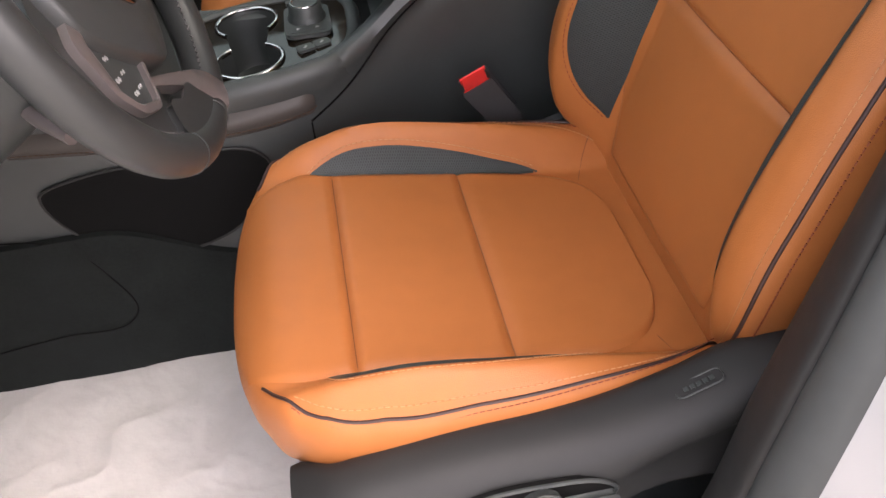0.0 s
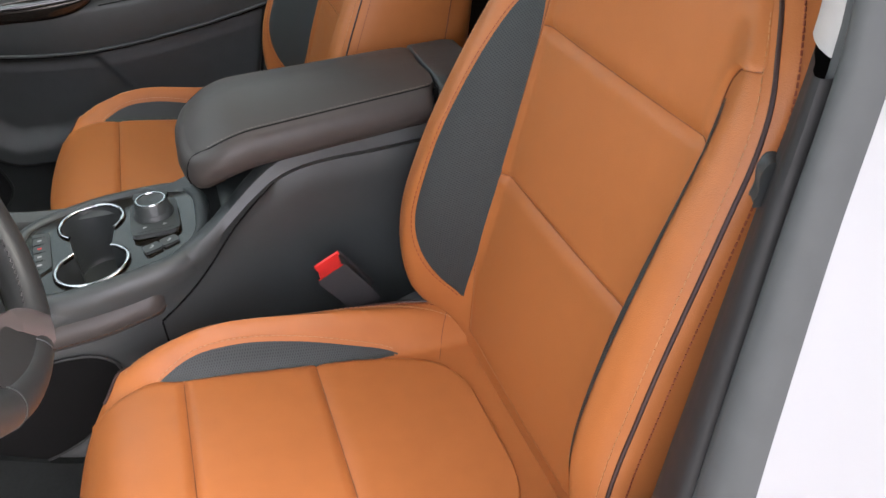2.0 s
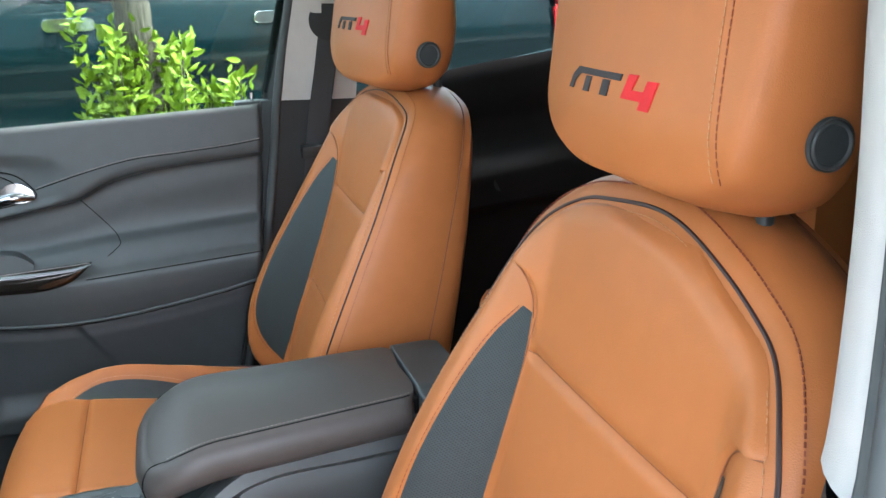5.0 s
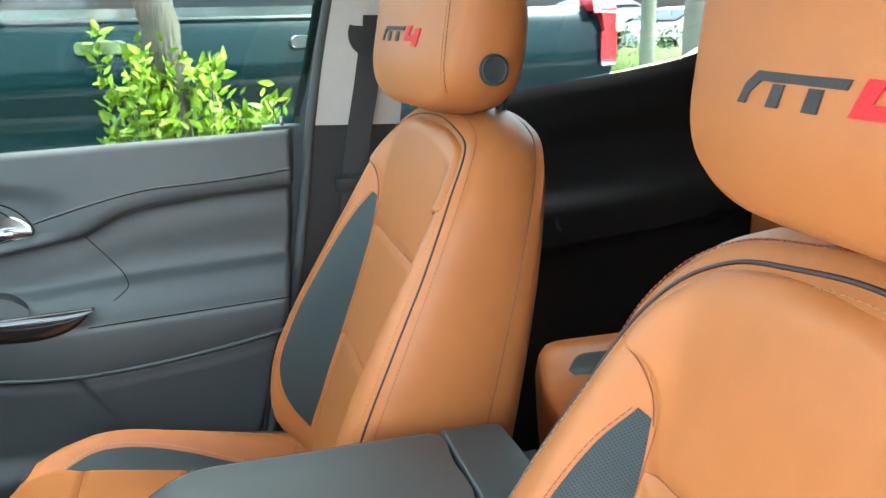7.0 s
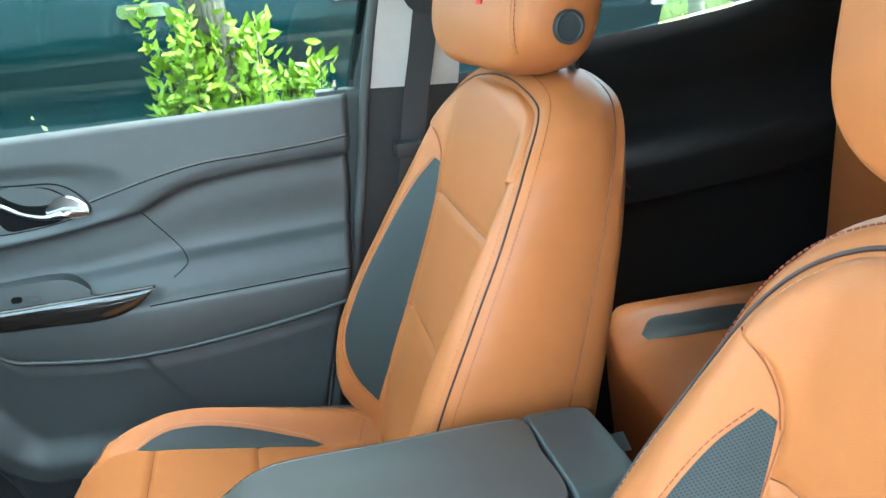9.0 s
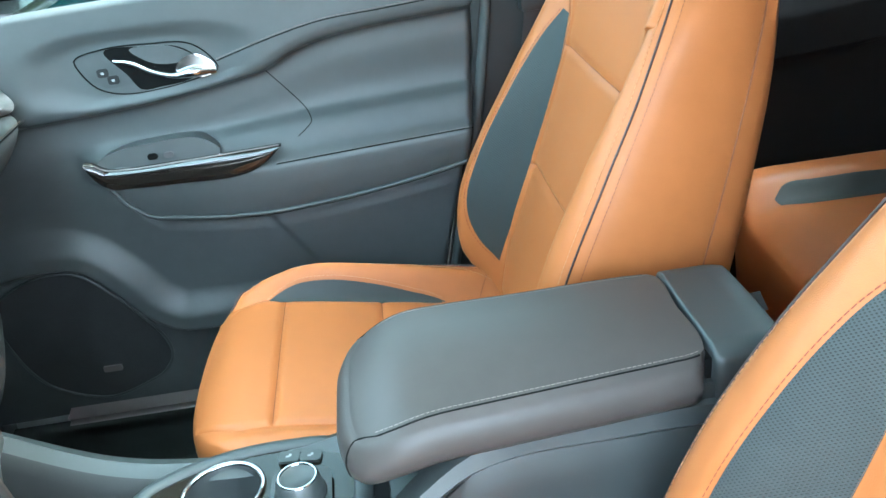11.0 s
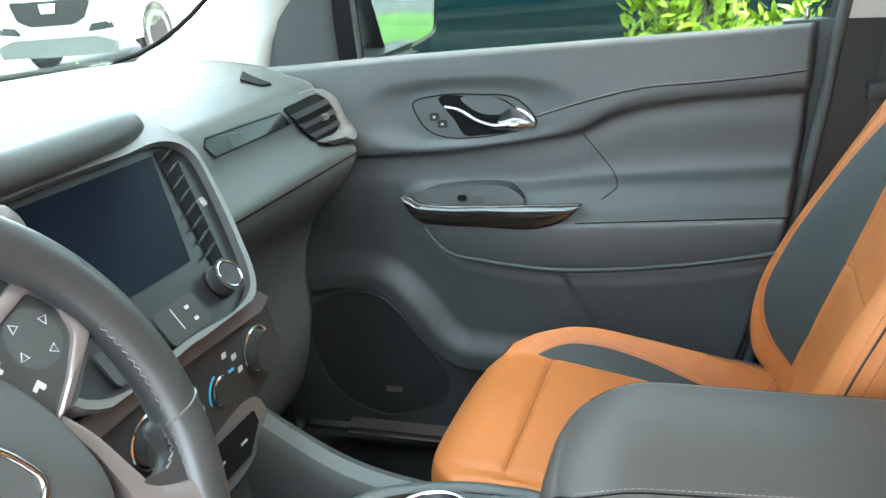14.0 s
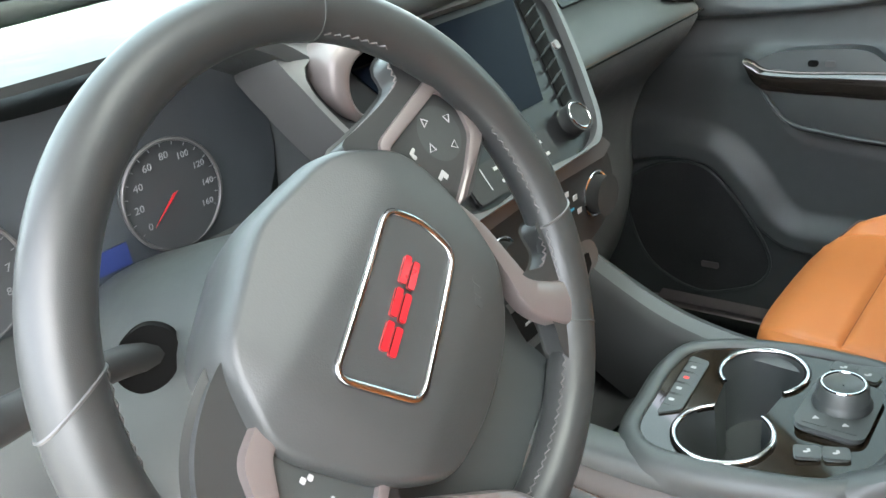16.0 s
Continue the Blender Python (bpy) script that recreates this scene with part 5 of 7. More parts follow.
def pillar_sheet(name, profile, z0, z1, mat, label="", n=50):
    rows = []
    for z in lin(z0, z1, n):
        px = float(bez(PZ, PX, z))
        tum = 0.10 * max(0, z - 0.85)
        rows.append([(px + dx, y + tum, z) for dx, y in profile])
    v, f = grid([curve(r, 3 * len(profile)) for r in rows])
    return link(name, v, f, mat, nb, label)


pillar_sheet("upper_trim", [(0.16, -0.235), (0.05, -0.245), (0.018, -0.258), (0.006, -0.275), (0.0, -0.294), (0.004, -0.302)], 0.835, 1.36, PILLAR, "pale grey pillar trim")
pillar_sheet("lower_trim", [(0.20, -0.27), (0.06, -0.28), (0.02, -0.287), (0.006, -0.292), (0.0, -0.296), (0.004, -0.302)], 0.0, 0.833, PLASTIC, "black lower pillar trim")


def seal_edge(z):
    """How far out the seal reaches at a height: broad low down, narrow beside the pale trim."""
    return float(bez([0.0, 0.35, 0.5, 0.65, 0.82, 1.0, 1.4], [-0.392, -0.388, -0.376, -0.356, -0.338, -0.335, -0.335], z))


seal_rows, side_rows, edge_rows = [], [], []
for z in lin(-0.3, 1.36, 80):
    px, tum, out = float(bez(PZ, PX, z)), 0.10 * max(0, z - 0.85), seal_edge(max(z, 0.0))
    k = (out + 0.298) / -0.075
    if 0 <= z < 0.846:
        edge_rows.append(curve([(px + 0.04, -0.266 + tum, z), (px + 0.012, -0.270 + tum, z), (px + 0.001, -0.280 + tum, z)] + [(px + dx, -0.292 - k * dy + tum, z) for dx, dy in ((-0.010, 0.004), (-0.017, 0.018), (-0.021, 0.032), (-0.020, 0.038), (-0.010, 0.041))], 26))
    if z >= 0:
        seal_rows.append(curve([(px + dx, -0.298 - k * dy + tum, z) for dx, dy in ((0.006, 0.0), (-0.004, 0.004), (-0.010, 0.011), (-0.008, 0.020), (-0.014, 0.030), (-0.021, 0.042), (-0.021, 0.057), (-0.014, 0.069), (-0.004, 0.075))], 30))
    side_rows.append(curve([(px - 0.006, out + 0.004 + tum, z), (px, out - 0.02 + tum, z), (px + 0.004, -0.43 + tum, z), (px + 0.012, -0.465 + tum, z), (px + 0.035, -0.488 + tum, z), (px + 0.20, -0.495 + tum, z), (px + 0.75, -0.495 + tum, z)], 30))
v, f = grid(seal_rows)
link("door_seal", v, f, RUBBER, nb, "grey rubber door seal")
v, f = grid(edge_rows)
link("lower_trim_edge", v, f, TRIM_DARK, nb, "black lower pillar trim edge")
v, f = grid(side_rows)
link("body_side", v, f, WHITE_PAINT, nb, "white painted door jamb")
striker = thing("door_striker", "chrome door striker loop on the white jamb", "striker")
tube("loop", [(-0.052, -0.392, 0.538), (-0.064, -0.394, 0.535), (-0.076, -0.397, 0.526), (-0.077, -0.400, 0.516), (-0.066, -0.404, 0.510), (-0.052, -0.410, 0.510)], 0.0038, CHROME, striker, n=30, sides=8)
prism("plate", [(-0.0535 - 0.08 * (z - 0.52), y, z) for y, z in round_poly([(-0.378, 0.548), (-0.424, 0.540), (-0.428, 0.500), (-0.384, 0.506)], 0.01)], (0.004, 0, 0), SATIN_LIGHT, striker, "satin striker plate", edge=0.001)
for y, z in ((-0.392, 0.538), (-0.412, 0.512)):
    disc("plate_bolt", (-0.054, y, z), (-1, 0.1, 0), 0.007, 0.006, CHROME, striker, edge=0.002)
nbelt = thing("driver_seat_belt", "black driver seat belt with latch plate beside the seat", "seat belt")
rows = [[(x0, -0.285, z0), (x0 + 0.014, -0.279, z0 + 0.001), (x0 + 0.034, -0.262, z0)] for x0, z0 in curve([(-0.024, 0.752), (-0.029, 0.717), (-0.035, 0.681), (-0.047, 0.601), (-0.052, 0.540), (-0.055, 0.45), (-0.06, 0.30), (-0.06, 0.12)], 40)]
v, f = grid([r + [(x, y + 0.002, z) for x, y, z in r[::-1]] for r in rows], True, True)
link("webbing", v, f, BELT, nbelt)
prism("latch_plate", [(x, -0.288, z) for x, z in round_poly([(-0.0365, 0.752), (-0.0330, 0.760), (-0.0340, 0.771), (-0.030, 0.777), (-0.023, 0.776), (-0.020, 0.752)], 0.0025)], (0.006, 0.012, 0), PLASTIC, nbelt, "black plastic latch", edge=0.003)
sill = thing("sill", "black sill trim and white sill edge under the open doorway", "sill", kind="structure")
rows = [[(x, -0.30, 0.02), (x, -0.34, 0.05), (x, -0.38, 0.06), (x, -0.42, 0.04), (x, -0.43, -0.02)] for x in lin(-1.25, -0.1, 20)]
v, f = grid([curve(r, 14) for r in rows])
link("sill_cover", v, f, PLASTIC, sill)
rows = [[(x, -0.425, 0.03), (x, -0.46, 0.02), (x, -0.49, -0.02), (x, -0.50, -0.10), (x, -0.50, -0.25)] for x in lin(-1.3, 0.75, 30)]
v, f = grid([curve(r, 14) for r in rows])
link("sill_paint", v, f, WHITE_PAINT, sill)
# crumpled paper mat on the driver floor
noise.seed_set(4)
rows = []
for x in lin(-1.15, -0.16, 300):
    row = []
    for y in lin(-0.33, 0.27, 190):
        p = Vector((x * 7, y * 7, 0.3))
        w = p + 0.35 * Vector((noise.noise(p * 1.7), noise.noise(p * 1.7 + Vector((9, 3, 1))), 0))
        fold = lambda k, o: (1 - min(1, 1.5 * abs(noise.noise(w * k + Vector((o, o, o)))))) ** 3  # noqa: E731
        h = 0.012 * abs(noise.noise(w * 0.6)) + 0.004 * fold(0.6, 0) + 0.003 * fold(1.1, 5) + 0.0012 * fold(2.3, 11) + 0.0005 * fold(5.1, 17)
        row.append((x, y, 0.004 + h + 0.06 * float(sm((-0.95 - x) / 0.25)) + 0.05 * float(sm((-0.28 - y) / 0.06))))
    rows.append(row)
v, f = grid(rows)
tagged(link("paper_mat", v, f, PAPER), "crumpled white protective paper covering the driver footwell", "floor mat")

# far footwell mat edge and sill strip
tagged(prism("sill_strip", [(-0.95, 1.16, 0.05), (-0.30, 1.16, 0.05), (-0.30, 1.185, 0.055), (-0.95, 1.185, 0.055)], (0, 0, -0.014), SATIN_LIGHT, edge=0.003), "satin grey strip along the far door sill", "sill", kind="structure")


# ---- dashboard ----
dash = thing("dashboard", "black soft-skinned dashboard with satin trim, vents and screen", "dashboard")
far_p = curve([(-1.62, 0.782), (-1.35, 0.816), (-1.15, 0.820), (-1.0, 0.800), (-0.930, 0.7815), (-0.905, 0.772), (-0.8985, 0.764), (-0.893, 0.752), (-0.888, 0.740), (-0.882, 0.715), (-0.868, 0.690), (-0.842, 0.668), (-0.832, 0.655), (-0.835, 0.640), (-0.862, 0.60), (-0.93, 0.53), (-0.965, 0.45), (-0.975, 0.30), (-1.05, 0.12), (-1.25, 0.03)], 110)
near_p = curve([(-1.62, 0.782), (-1.35, 0.820), (-1.15, 0.833), (-1.0, 0.825), (-0.945, 0.815), (-0.922, 0.80), (-0.92, 0.765), (-0.91, 0.70), (-0.89, 0.655), (-0.85, 0.640), (-0.80, 0.63), (-0.765, 0.60), (-0.755, 0.55), (-0.76, 0.48), (-0.80, 0.40), (-0.86, 0.34), (-1.0, 0.25), (-1.25, 0.10)], 110)
rows = []
for y in lin(-0.36, 1.17, 90):
    k = float(sm((y - 0.25) / 0.10))
    end = 0.03 * float(sm((y - 1.10) / 0.07))
    rows.append([(x - end, y, z) for x, z in near_p * (1 - k) + far_p * k])
v, f = grid(rows)
pad = link("dash_pad", v, f, DASH_DIM, dash, "soft black dash top and fascia")
dash_x = lambda z: float(np.interp(z, [0.655, 0.668, 0.69, 0.715, 0.74, 0.766], [-0.832, -0.842, -0.868, -0.882, -0.888, -0.902]))  # noqa: E731
# raised brow above the screen
brow = curve([(0.16, -0.94), (0.20, -0.845), (0.28, -0.815), (0.44, -0.815), (0.55, -0.840), (0.585, -0.90), (0.55, -1.0), (0.35, -1.08), (0.20, -1.03)], 80, True)
pillow("stack_brow", brow, lambda a, b, h: (b, a, h), lambda y, x: 0.838 - 0.25 * max(0, -0.93 - x) ** 2 - 0.6 * max(0, abs(y - 0.37) - 0.12) ** 2, [(0.005, -0.003), (0.011, -0.010), (0.015, -0.020), (0.012, -0.030), (-0.02, -0.05)], DASH_DIM, dash, centre=(0.37, -0.93))
# stitched edge of the fascia
stitches("stitching", [(-0.834 - 0.0012, y, 0.653) for y in lin(0.62, 1.12, 120)] + np.array([0.003, 0, 0.002]), THREAD_BROWN, dash, size=0.005)
tube("fascia_seam", [(-0.8335, y, 0.6505) for y in lin(0.60, 1.13, 40)], 0.0016, DARKHOLE, dash, sides=6)
# gloss strip and far vent
prism("gloss_strip", [(dash_x(z) + 0.002, y, z) for y, z in ((0.762, 0.730), (0.748, 0.746), (0.760, 0.755), (0.966, 0.750), (0.976, 0.731))], (-0.01, 0, 0), STRIP, dash, "gloss dark strip", edge=0.002)
tube("strip_frame", [(dash_x(z) + 0.0022, y, z) for y, z in ((0.761, 0.729), (0.747, 0.746), (0.759, 0.756), (0.86, 0.754), (0.967, 0.751), (0.977, 0.730), (0.87, 0.7295))], 0.0014, DARKHOLE, dash, closed=True, sides=5)
lip = curve([(1.050, 0.768), (1.100, 0.767), (1.136, 0.757), (1.158, 0.735), (1.166, 0.706), (1.158, 0.684), (1.128, 0.672), (1.060, 0.676)], 80)
mouth_v = resample(round_poly([(0.978, 0.755), (1.110, 0.759), (1.130, 0.735), (1.132, 0.704), (1.105, 0.688), (1.022, 0.692)], 0.006), 70)
# flat black plate on the fascia stands for the vent's shaded depth
vent = prism("air_vent", [(dash_x(z) + 0.004, y, z) for y, z in mouth_v], (-0.01, 0, 0), DARKHOLE, dash, "air vent in the fascia end, its shaded mouth a flat black plate with louvres", edge=0)
# satin frame round the far end of the vent
inner_v = curve([(1.050, 0.7590), (1.088, 0.7585), (1.112, 0.752), (1.126, 0.735), (1.129, 0.712), (1.121, 0.697), (1.090, 0.690), (1.024, 0.690)], 80)
rise = np.interp(np.linspace(0, 1, 80), [0, 0.30, 0.5, 0.8, 1], [0.002, 0.008, 0.011, 0.009, 0.002])
rows = [[(dash_x(z) - 0.012, y + 0.002, z) for y, z in lip], [(dash_x(z) + 0.7 * h, y, z) for (y, z), h in zip(lip, rise)], [(dash_x(q[1]) + h, *(q * 0.88 + r * 0.12)) for q, r, h in zip(lip, inner_v, rise)], [(dash_x(q[1]) + h, *(q * 0.12 + r * 0.88)) for q, r, h in zip(lip, inner_v, rise)], [(dash_x(z) + 0.8 * h, y, z) for (y, z), h in zip(inner_v, rise)], [(dash_x(z) - 0.004, y, z) for y, z in inner_v]]
v, f = grid(rows)
link("vent_collar", v, f, SATIN, vent, "satin frame round the vent end")
# slats near-black, as if in the shade further in
for k, (ya, yb) in enumerate(((0.984, 1.118), (1.000, 1.126), (1.016, 1.122))):
    za, zb = 0.740 - 0.019 * k, 0.742 - 0.019 * k
    prism("vent_slat", [(dash_x(za) + 0.003, ya, za + 0.003), (dash_x(zb) + 0.003, yb, zb + 0.003), (dash_x(zb) + 0.013, yb, zb - 0.002), (dash_x(za) + 0.013, ya, za - 0.002)], (0, 0, -0.0022), MIRROR_SHELL, vent, edge=0.0007)
box("vent_tab", (-0.878, 1.072, 0.716), (-0.866, 1.088, 0.726), SATIN_LIGHT, vent, edge=0.003)
# small speaker louvre on the dash top corner
prism("top_louvre", [(-1.010, 1.066, 0.8032), (-0.980, 1.006, 0.7985), (-0.945, 1.012, 0.787), (-0.940, 1.034, 0.786), (-0.975, 1.040, 0.7975)], (0, 0, 0.003), DARKHOLE, dash, edge=0.001)


# centre stack: leaning face P(y, s), s runs down from the top edge
def face(y, z, n=0.0):
    x = -0.822 + (0.812 - z) * 0.69 if z > 0.628 else -0.7165
    return (x + n * 0.82, y, z + n * 0.57) if z > 0.628 else (x + n, y, z)


outer = curve([(0.195, 0.805), (0.30, 0.812), (0.48, 0.813), (0.575, 0.808), (0.592, 0.790), (0.585, 0.75), (0.555, 0.68), (0.528, 0.640), (0.50, 0.628), (0.39, 0.630), (0.28, 0.628), (0.252, 0.640), (0.225, 0.68), (0.195, 0.75), (0.188, 0.79)], 90, True)
ring = np.array([face(y, max(z, 0.629), 0.004) for y, z in outer])
inner = np.array([face(0.39 + (y - 0.39) * 0.955, max(0.72 + (z - 0.72) * (0.80 if z > 0.72 else 0.94), 0.629), 0.004) for y, z in outer])
ring -= np.array([[0.016, 0, -0.004]]) * sm((ring[:, 2:3] - 0.775) / 0.03)
v, f = grid([ring + np.array([-0.06, 0, -0.02]), ring, ring + np.array([0.003, 0, 0.003]), inner + np.array([0.003, 0, 0.003]), inner - np.array([0.008, 0, 0.005])], True)
stack = link("screen_bezel", v, f, SATIN, dash, "satin frame round screen and vents")
prism("stack_face", [face(0.39 + (y - 0.39) * 0.97, max(0.72 + (z - 0.72) * 0.96, 0.629), -0.003) for y, z in outer], (-0.02, 0, -0.01), MIRROR_SHELL, stack, edge=0)
prism("screen", [face(y, z, -0.001) for y, z in ((0.253, 0.787), (0.531, 0.787), (0.475, 0.690), (0.305, 0.690))], (-0.004, 0, -0.003), SCREEN, stack, "dark blank touch screen", edge=0.001)
for sgn in (1,):
    q = [(0.39 + sgn * 0.150, 0.790), (0.39 + sgn * 0.178, 0.788), (0.39 + sgn * 0.128, 0.672), (0.39 + sgn * 0.108, 0.672)]
    sv = prism("side_vent", [face(y, z, -0.0005) for y, z in q], (-0.004, 0, -0.003), DARKHOLE, stack, edge=0)
    for k in range(8):
        z = 0.780 - 0.0135 * k
        yc_ = 0.39 + sgn * (0.162 - 0.052 * (0.790 - z) / 0.118)
        prism("vent_slat", [face(yc_ - 0.010, z, 0.0), face(yc_ + 0.010, z + 0.006 * sgn, 0.0), face(yc_ + 0.010, z + 0.006 * sgn, 0.009), face(yc_ - 0.010, z, 0.006)], (0, 0, -0.0018), PLASTIC, sv, edge=0)
    if sgn == 1:
        prism("vent_tab", [face(0.538 + a, 0.728 + b, 0.008) for a, b in rounded(0.008, 0.007, 0.002)], (0.003, 0, 0.002), SATIN_LIGHT, sv, edge=0.001)


def knob(parent, y, z, r, depth, mat, name, label="", ring=True):
    c, t = Vector(face(y, z, 0.0)), Vector(face(y, z, 1.0))
    ax = (t - c).normalized()
    low_ring = name == "climate_knob"
    k = disc(name, c, ax, r * (0.84 if low_ring else 1), depth * (1.6 if low_ring else 1), mat, parent, label, edge=0.002)
    if low_ring:
        disc("knob_base", c, ax, r, 0.002, TRIM_DARK, k, edge=0.0005)
    if ring:
        u = ax.orthogonal().normalized()
        w = ax.cross(u)
        tube("knob_ring", [c + ax * (0.0025 if low_ring else depth) + (r - (0.0005 if low_ring else 0.002)) * (math.cos(a) * u + math.sin(a) * w) for a in lin(0, 2 * math.pi, 32, endpoint=False)], 0.0019 if low_ring else 0.0013, CHROME_BRIGHT if low_ring else CHROME, k, closed=True, sides=6)
    return k


knob(stack, 0.492, 0.660, 0.0172, 0.016, TRIM_DARK, "volume_knob", "round black volume knob with chrome ring")
for y0 in (0.33, 0.41):
    kp = prism("media_keys", [face(y0 + a, 0.652 + b, 0.0) for a, b in rounded(0.064, 0.028, 0.004)], (0.003, 0, 0.002), TRIM_DARK, stack, edge=0.001)
    for dx, dz, w, h in ((-0.008, 0.002, 0.0012, 0.020), (0.012, 0.006, 0.006, 0.003), (0.014, -0.006, 0.006, 0.003)):
        prism("key_mark", [face(y0 + dx + a, 0.652 + dz + b, 0.0042) for a, b in ((-w / 2, -h / 2), (w / 2, -h / 2), (w / 2, h / 2), (-w / 2, h / 2))], (0.0003, 0, 0.0002), MARK, kp, edge=0)
# climate panel below
clim = prism("climate_panel", [(-0.716, y, z) for y, z in curve([(0.24, 0.615), (0.39, 0.618), (0.54, 0.615), (0.568, 0.585), (0.565, 0.535), (0.53, 0.515), (0.39, 0.505), (0.25, 0.515), (0.22, 0.56)], 60, True)], (-0.06, 0, 0), TRIM_DARK, dash, "dark climate control panel", edge=0.006)
prism("climate_trim", [(-0.714, y, z) for y, z in ((0.22, 0.626), (0.54, 0.628), (0.560, 0.612), (0.545, 0.604), (0.39, 0.610), (0.235, 0.604))], (0.006, 0, 0), SATIN, dash, "satin trim bar", edge=0.002)
for y, z, r in ((0.532, 0.560, 0.027), (0.455, 0.548, 0.016), (0.335, 0.560, 0.027)):
    knob(clim, y, z, r, 0.012 if r > 0.02 else 0.004, TRIM_DARK, "climate_knob", "round black climate knob with chrome ring")
for y, z, w, h, mt in ((0.487, 0.572, 0.008, 0.006, MARK), (0.495, 0.553, 0.008, 0.006, MARK), (0.478, 0.560, 0.010, 0.003, "b"), (0.418, 0.545, 0.007, 0.007, MARK), (0.470, 0.582, 0.007, 0.006, MARK), (0.405, 0.570, 0.006, 0.006, MARK)):
    prism("key_mark", [(-0.7155, y + a, z + b) for a, b in ((-w / 2, -h / 2), (w / 2, -h / 2), (w / 2, h / 2), (-w / 2, h / 2))], (0.0012, 0, 0), BLUE if mt == "b" else mt, clim, edge=0)
tube("dial_arc", [(-0.7145, 0.455 + 0.022 * math.cos(a), 0.548 + 0.022 * math.sin(a)) for a in lin(radians(112), radians(200), 16)], 0.0013, BLUE, clim, "pale blue dial arc", sides=6)
low = prism("lower_key_panel", [(-0.714, y, z) for y, z in curve([(0.27, 0.505), (0.39, 0.498), (0.51, 0.505), (0.525, 0.48), (0.49, 0.445), (0.39, 0.438), (0.29, 0.445), (0.255, 0.48)], 50, True)], (-0.05, 0, 0), SATIN, dash, "satin edged lower key panel", edge=0.004)
prism("key_field", [(-0.7125, y, z) for y, z in ((0.29, 0.496), (0.50, 0.496), (0.505, 0.480), (0.48, 0.452), (0.30, 0.452))], (0.002, 0, 0), DARKHOLE, low, edge=0.001)
for y in (0.36, 0.42, 0.465):
    box("key_mark", (-0.7105, y, 0.472), (-0.7095, y + 0.012, 0.475), MARK, low, edge=0)
# instrument cluster under its hood
cluster = prism("cluster_face", [(-0.885, y, z) for y, z in curve([(-0.20, 0.79), (0.02, 0.805), (0.20, 0.79), (0.215, 0.70), (0.18, 0.65), (0.02, 0.64), (-0.16, 0.65), (-0.205, 0.70)], 50, True)], (-0.01, 0, -0.003), HAZY_CLUSTER, dash, "dark instrument cluster", edge=0.002)
hood_o = [(-0.225, 0.66), (-0.235, 0.76), (-0.18, 0.825), (0.0, 0.848), (0.18, 0.828), (0.240, 0.77), (0.235, 0.66)]
ho = curve(hood_o, 50)
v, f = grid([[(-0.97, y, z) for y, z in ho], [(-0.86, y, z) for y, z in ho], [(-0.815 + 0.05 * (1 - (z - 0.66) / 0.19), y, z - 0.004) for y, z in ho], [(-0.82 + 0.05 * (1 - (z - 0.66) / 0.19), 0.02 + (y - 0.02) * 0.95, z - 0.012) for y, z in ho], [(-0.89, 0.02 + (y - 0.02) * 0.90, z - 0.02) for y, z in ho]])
link("cluster_hood", v, f, DASH_DIM, dash, "padded cluster hood")
for cy, cz in ((0.094, 0.708), (-0.092, 0.708)):
    g = disc("gauge", (-0.884, cy, cz), (1, 0, 0.1), 0.048, 0.005, GAUGE_FACE, cluster, "round dark gauge with red needle", edge=0.001)
    tube("gauge_ring", [(-0.876, cy + 0.049 * math.cos(t), cz + 0.049 * math.sin(t)) for t in lin(0, 2 * math.pi, 48, endpoint=False)], 0.0018, SATIN, g, closed=True)
    for k in range(9):
        a = radians(212 - 30.5 * k)
        lettering("gauge_number", str(20 * k) if cy > 0 else str(k), 0.0095 if k < 5 or cy < 0 else 0.0085, (-0.8752, cy + 0.0355 * math.cos(a), cz + 0.0355 * math.sin(a)), (0, 1, 0), (0.1, 0, 1), GAUGE_MARK, g)
    for k in range(33):
        a = radians(212 - 244 * k / 32)
        p0, p1 = [(-0.8768, cy + r * math.cos(a), cz + r * math.sin(a)) for r in (0.0435, 0.0465)]
        tube("gauge_tick", [p0, p1], 0.0004, GAUGE_MARK, g, sides=4) if k % 2 == 0 else None
    prism("needle", [(-0.8735, cy - 0.002, cz + 0.002), (-0.8735, cy + 0.003, cz + 0.003), (-0.8735, cy - 0.0275, cz - 0.0205)], (0.001, 0, 0), BADGE_RED, g, "red needle", edge=0)
prism("info_display", [(-0.8835, y, z) for y, z in ((-0.030, 0.664), (0.042, 0.664), (0.042, 0.684), (-0.030, 0.684))], (0.001, 0, 0), BLUE_DIM, cluster, "faint blue display", edge=0)
# round vent between cluster and stack
vc = np.array([0.266, 0.765])
vo = np.array(curve([(0.212, 0.780), (0.216, 0.798), (0.228, 0.808), (0.252, 0.808), (0.305, 0.800), (0.318, 0.760), (0.290, 0.728), (0.240, 0.730), (0.219, 0.748), (0.212, 0.765)], 96, True))
vi = np.array([(vc[0] + 0.036 * math.cos(t), vc[1] + 0.030 * math.sin(t)) for t in lin(0, 2 * math.pi, 96, endpoint=False)])
k0 = int(np.argmin(np.abs(np.arctan2(vo[:, 1] - vc[1], vo[:, 0] - vc[0]))))
vo = np.roll(vo, -k0, 0)
if np.arctan2(vo[6, 1] - vc[1], vo[6, 0] - vc[0]) < 0:
    vo = np.roll(vo[::-1], 1, 0)
vo = vc + (vo - vc) * 1.03
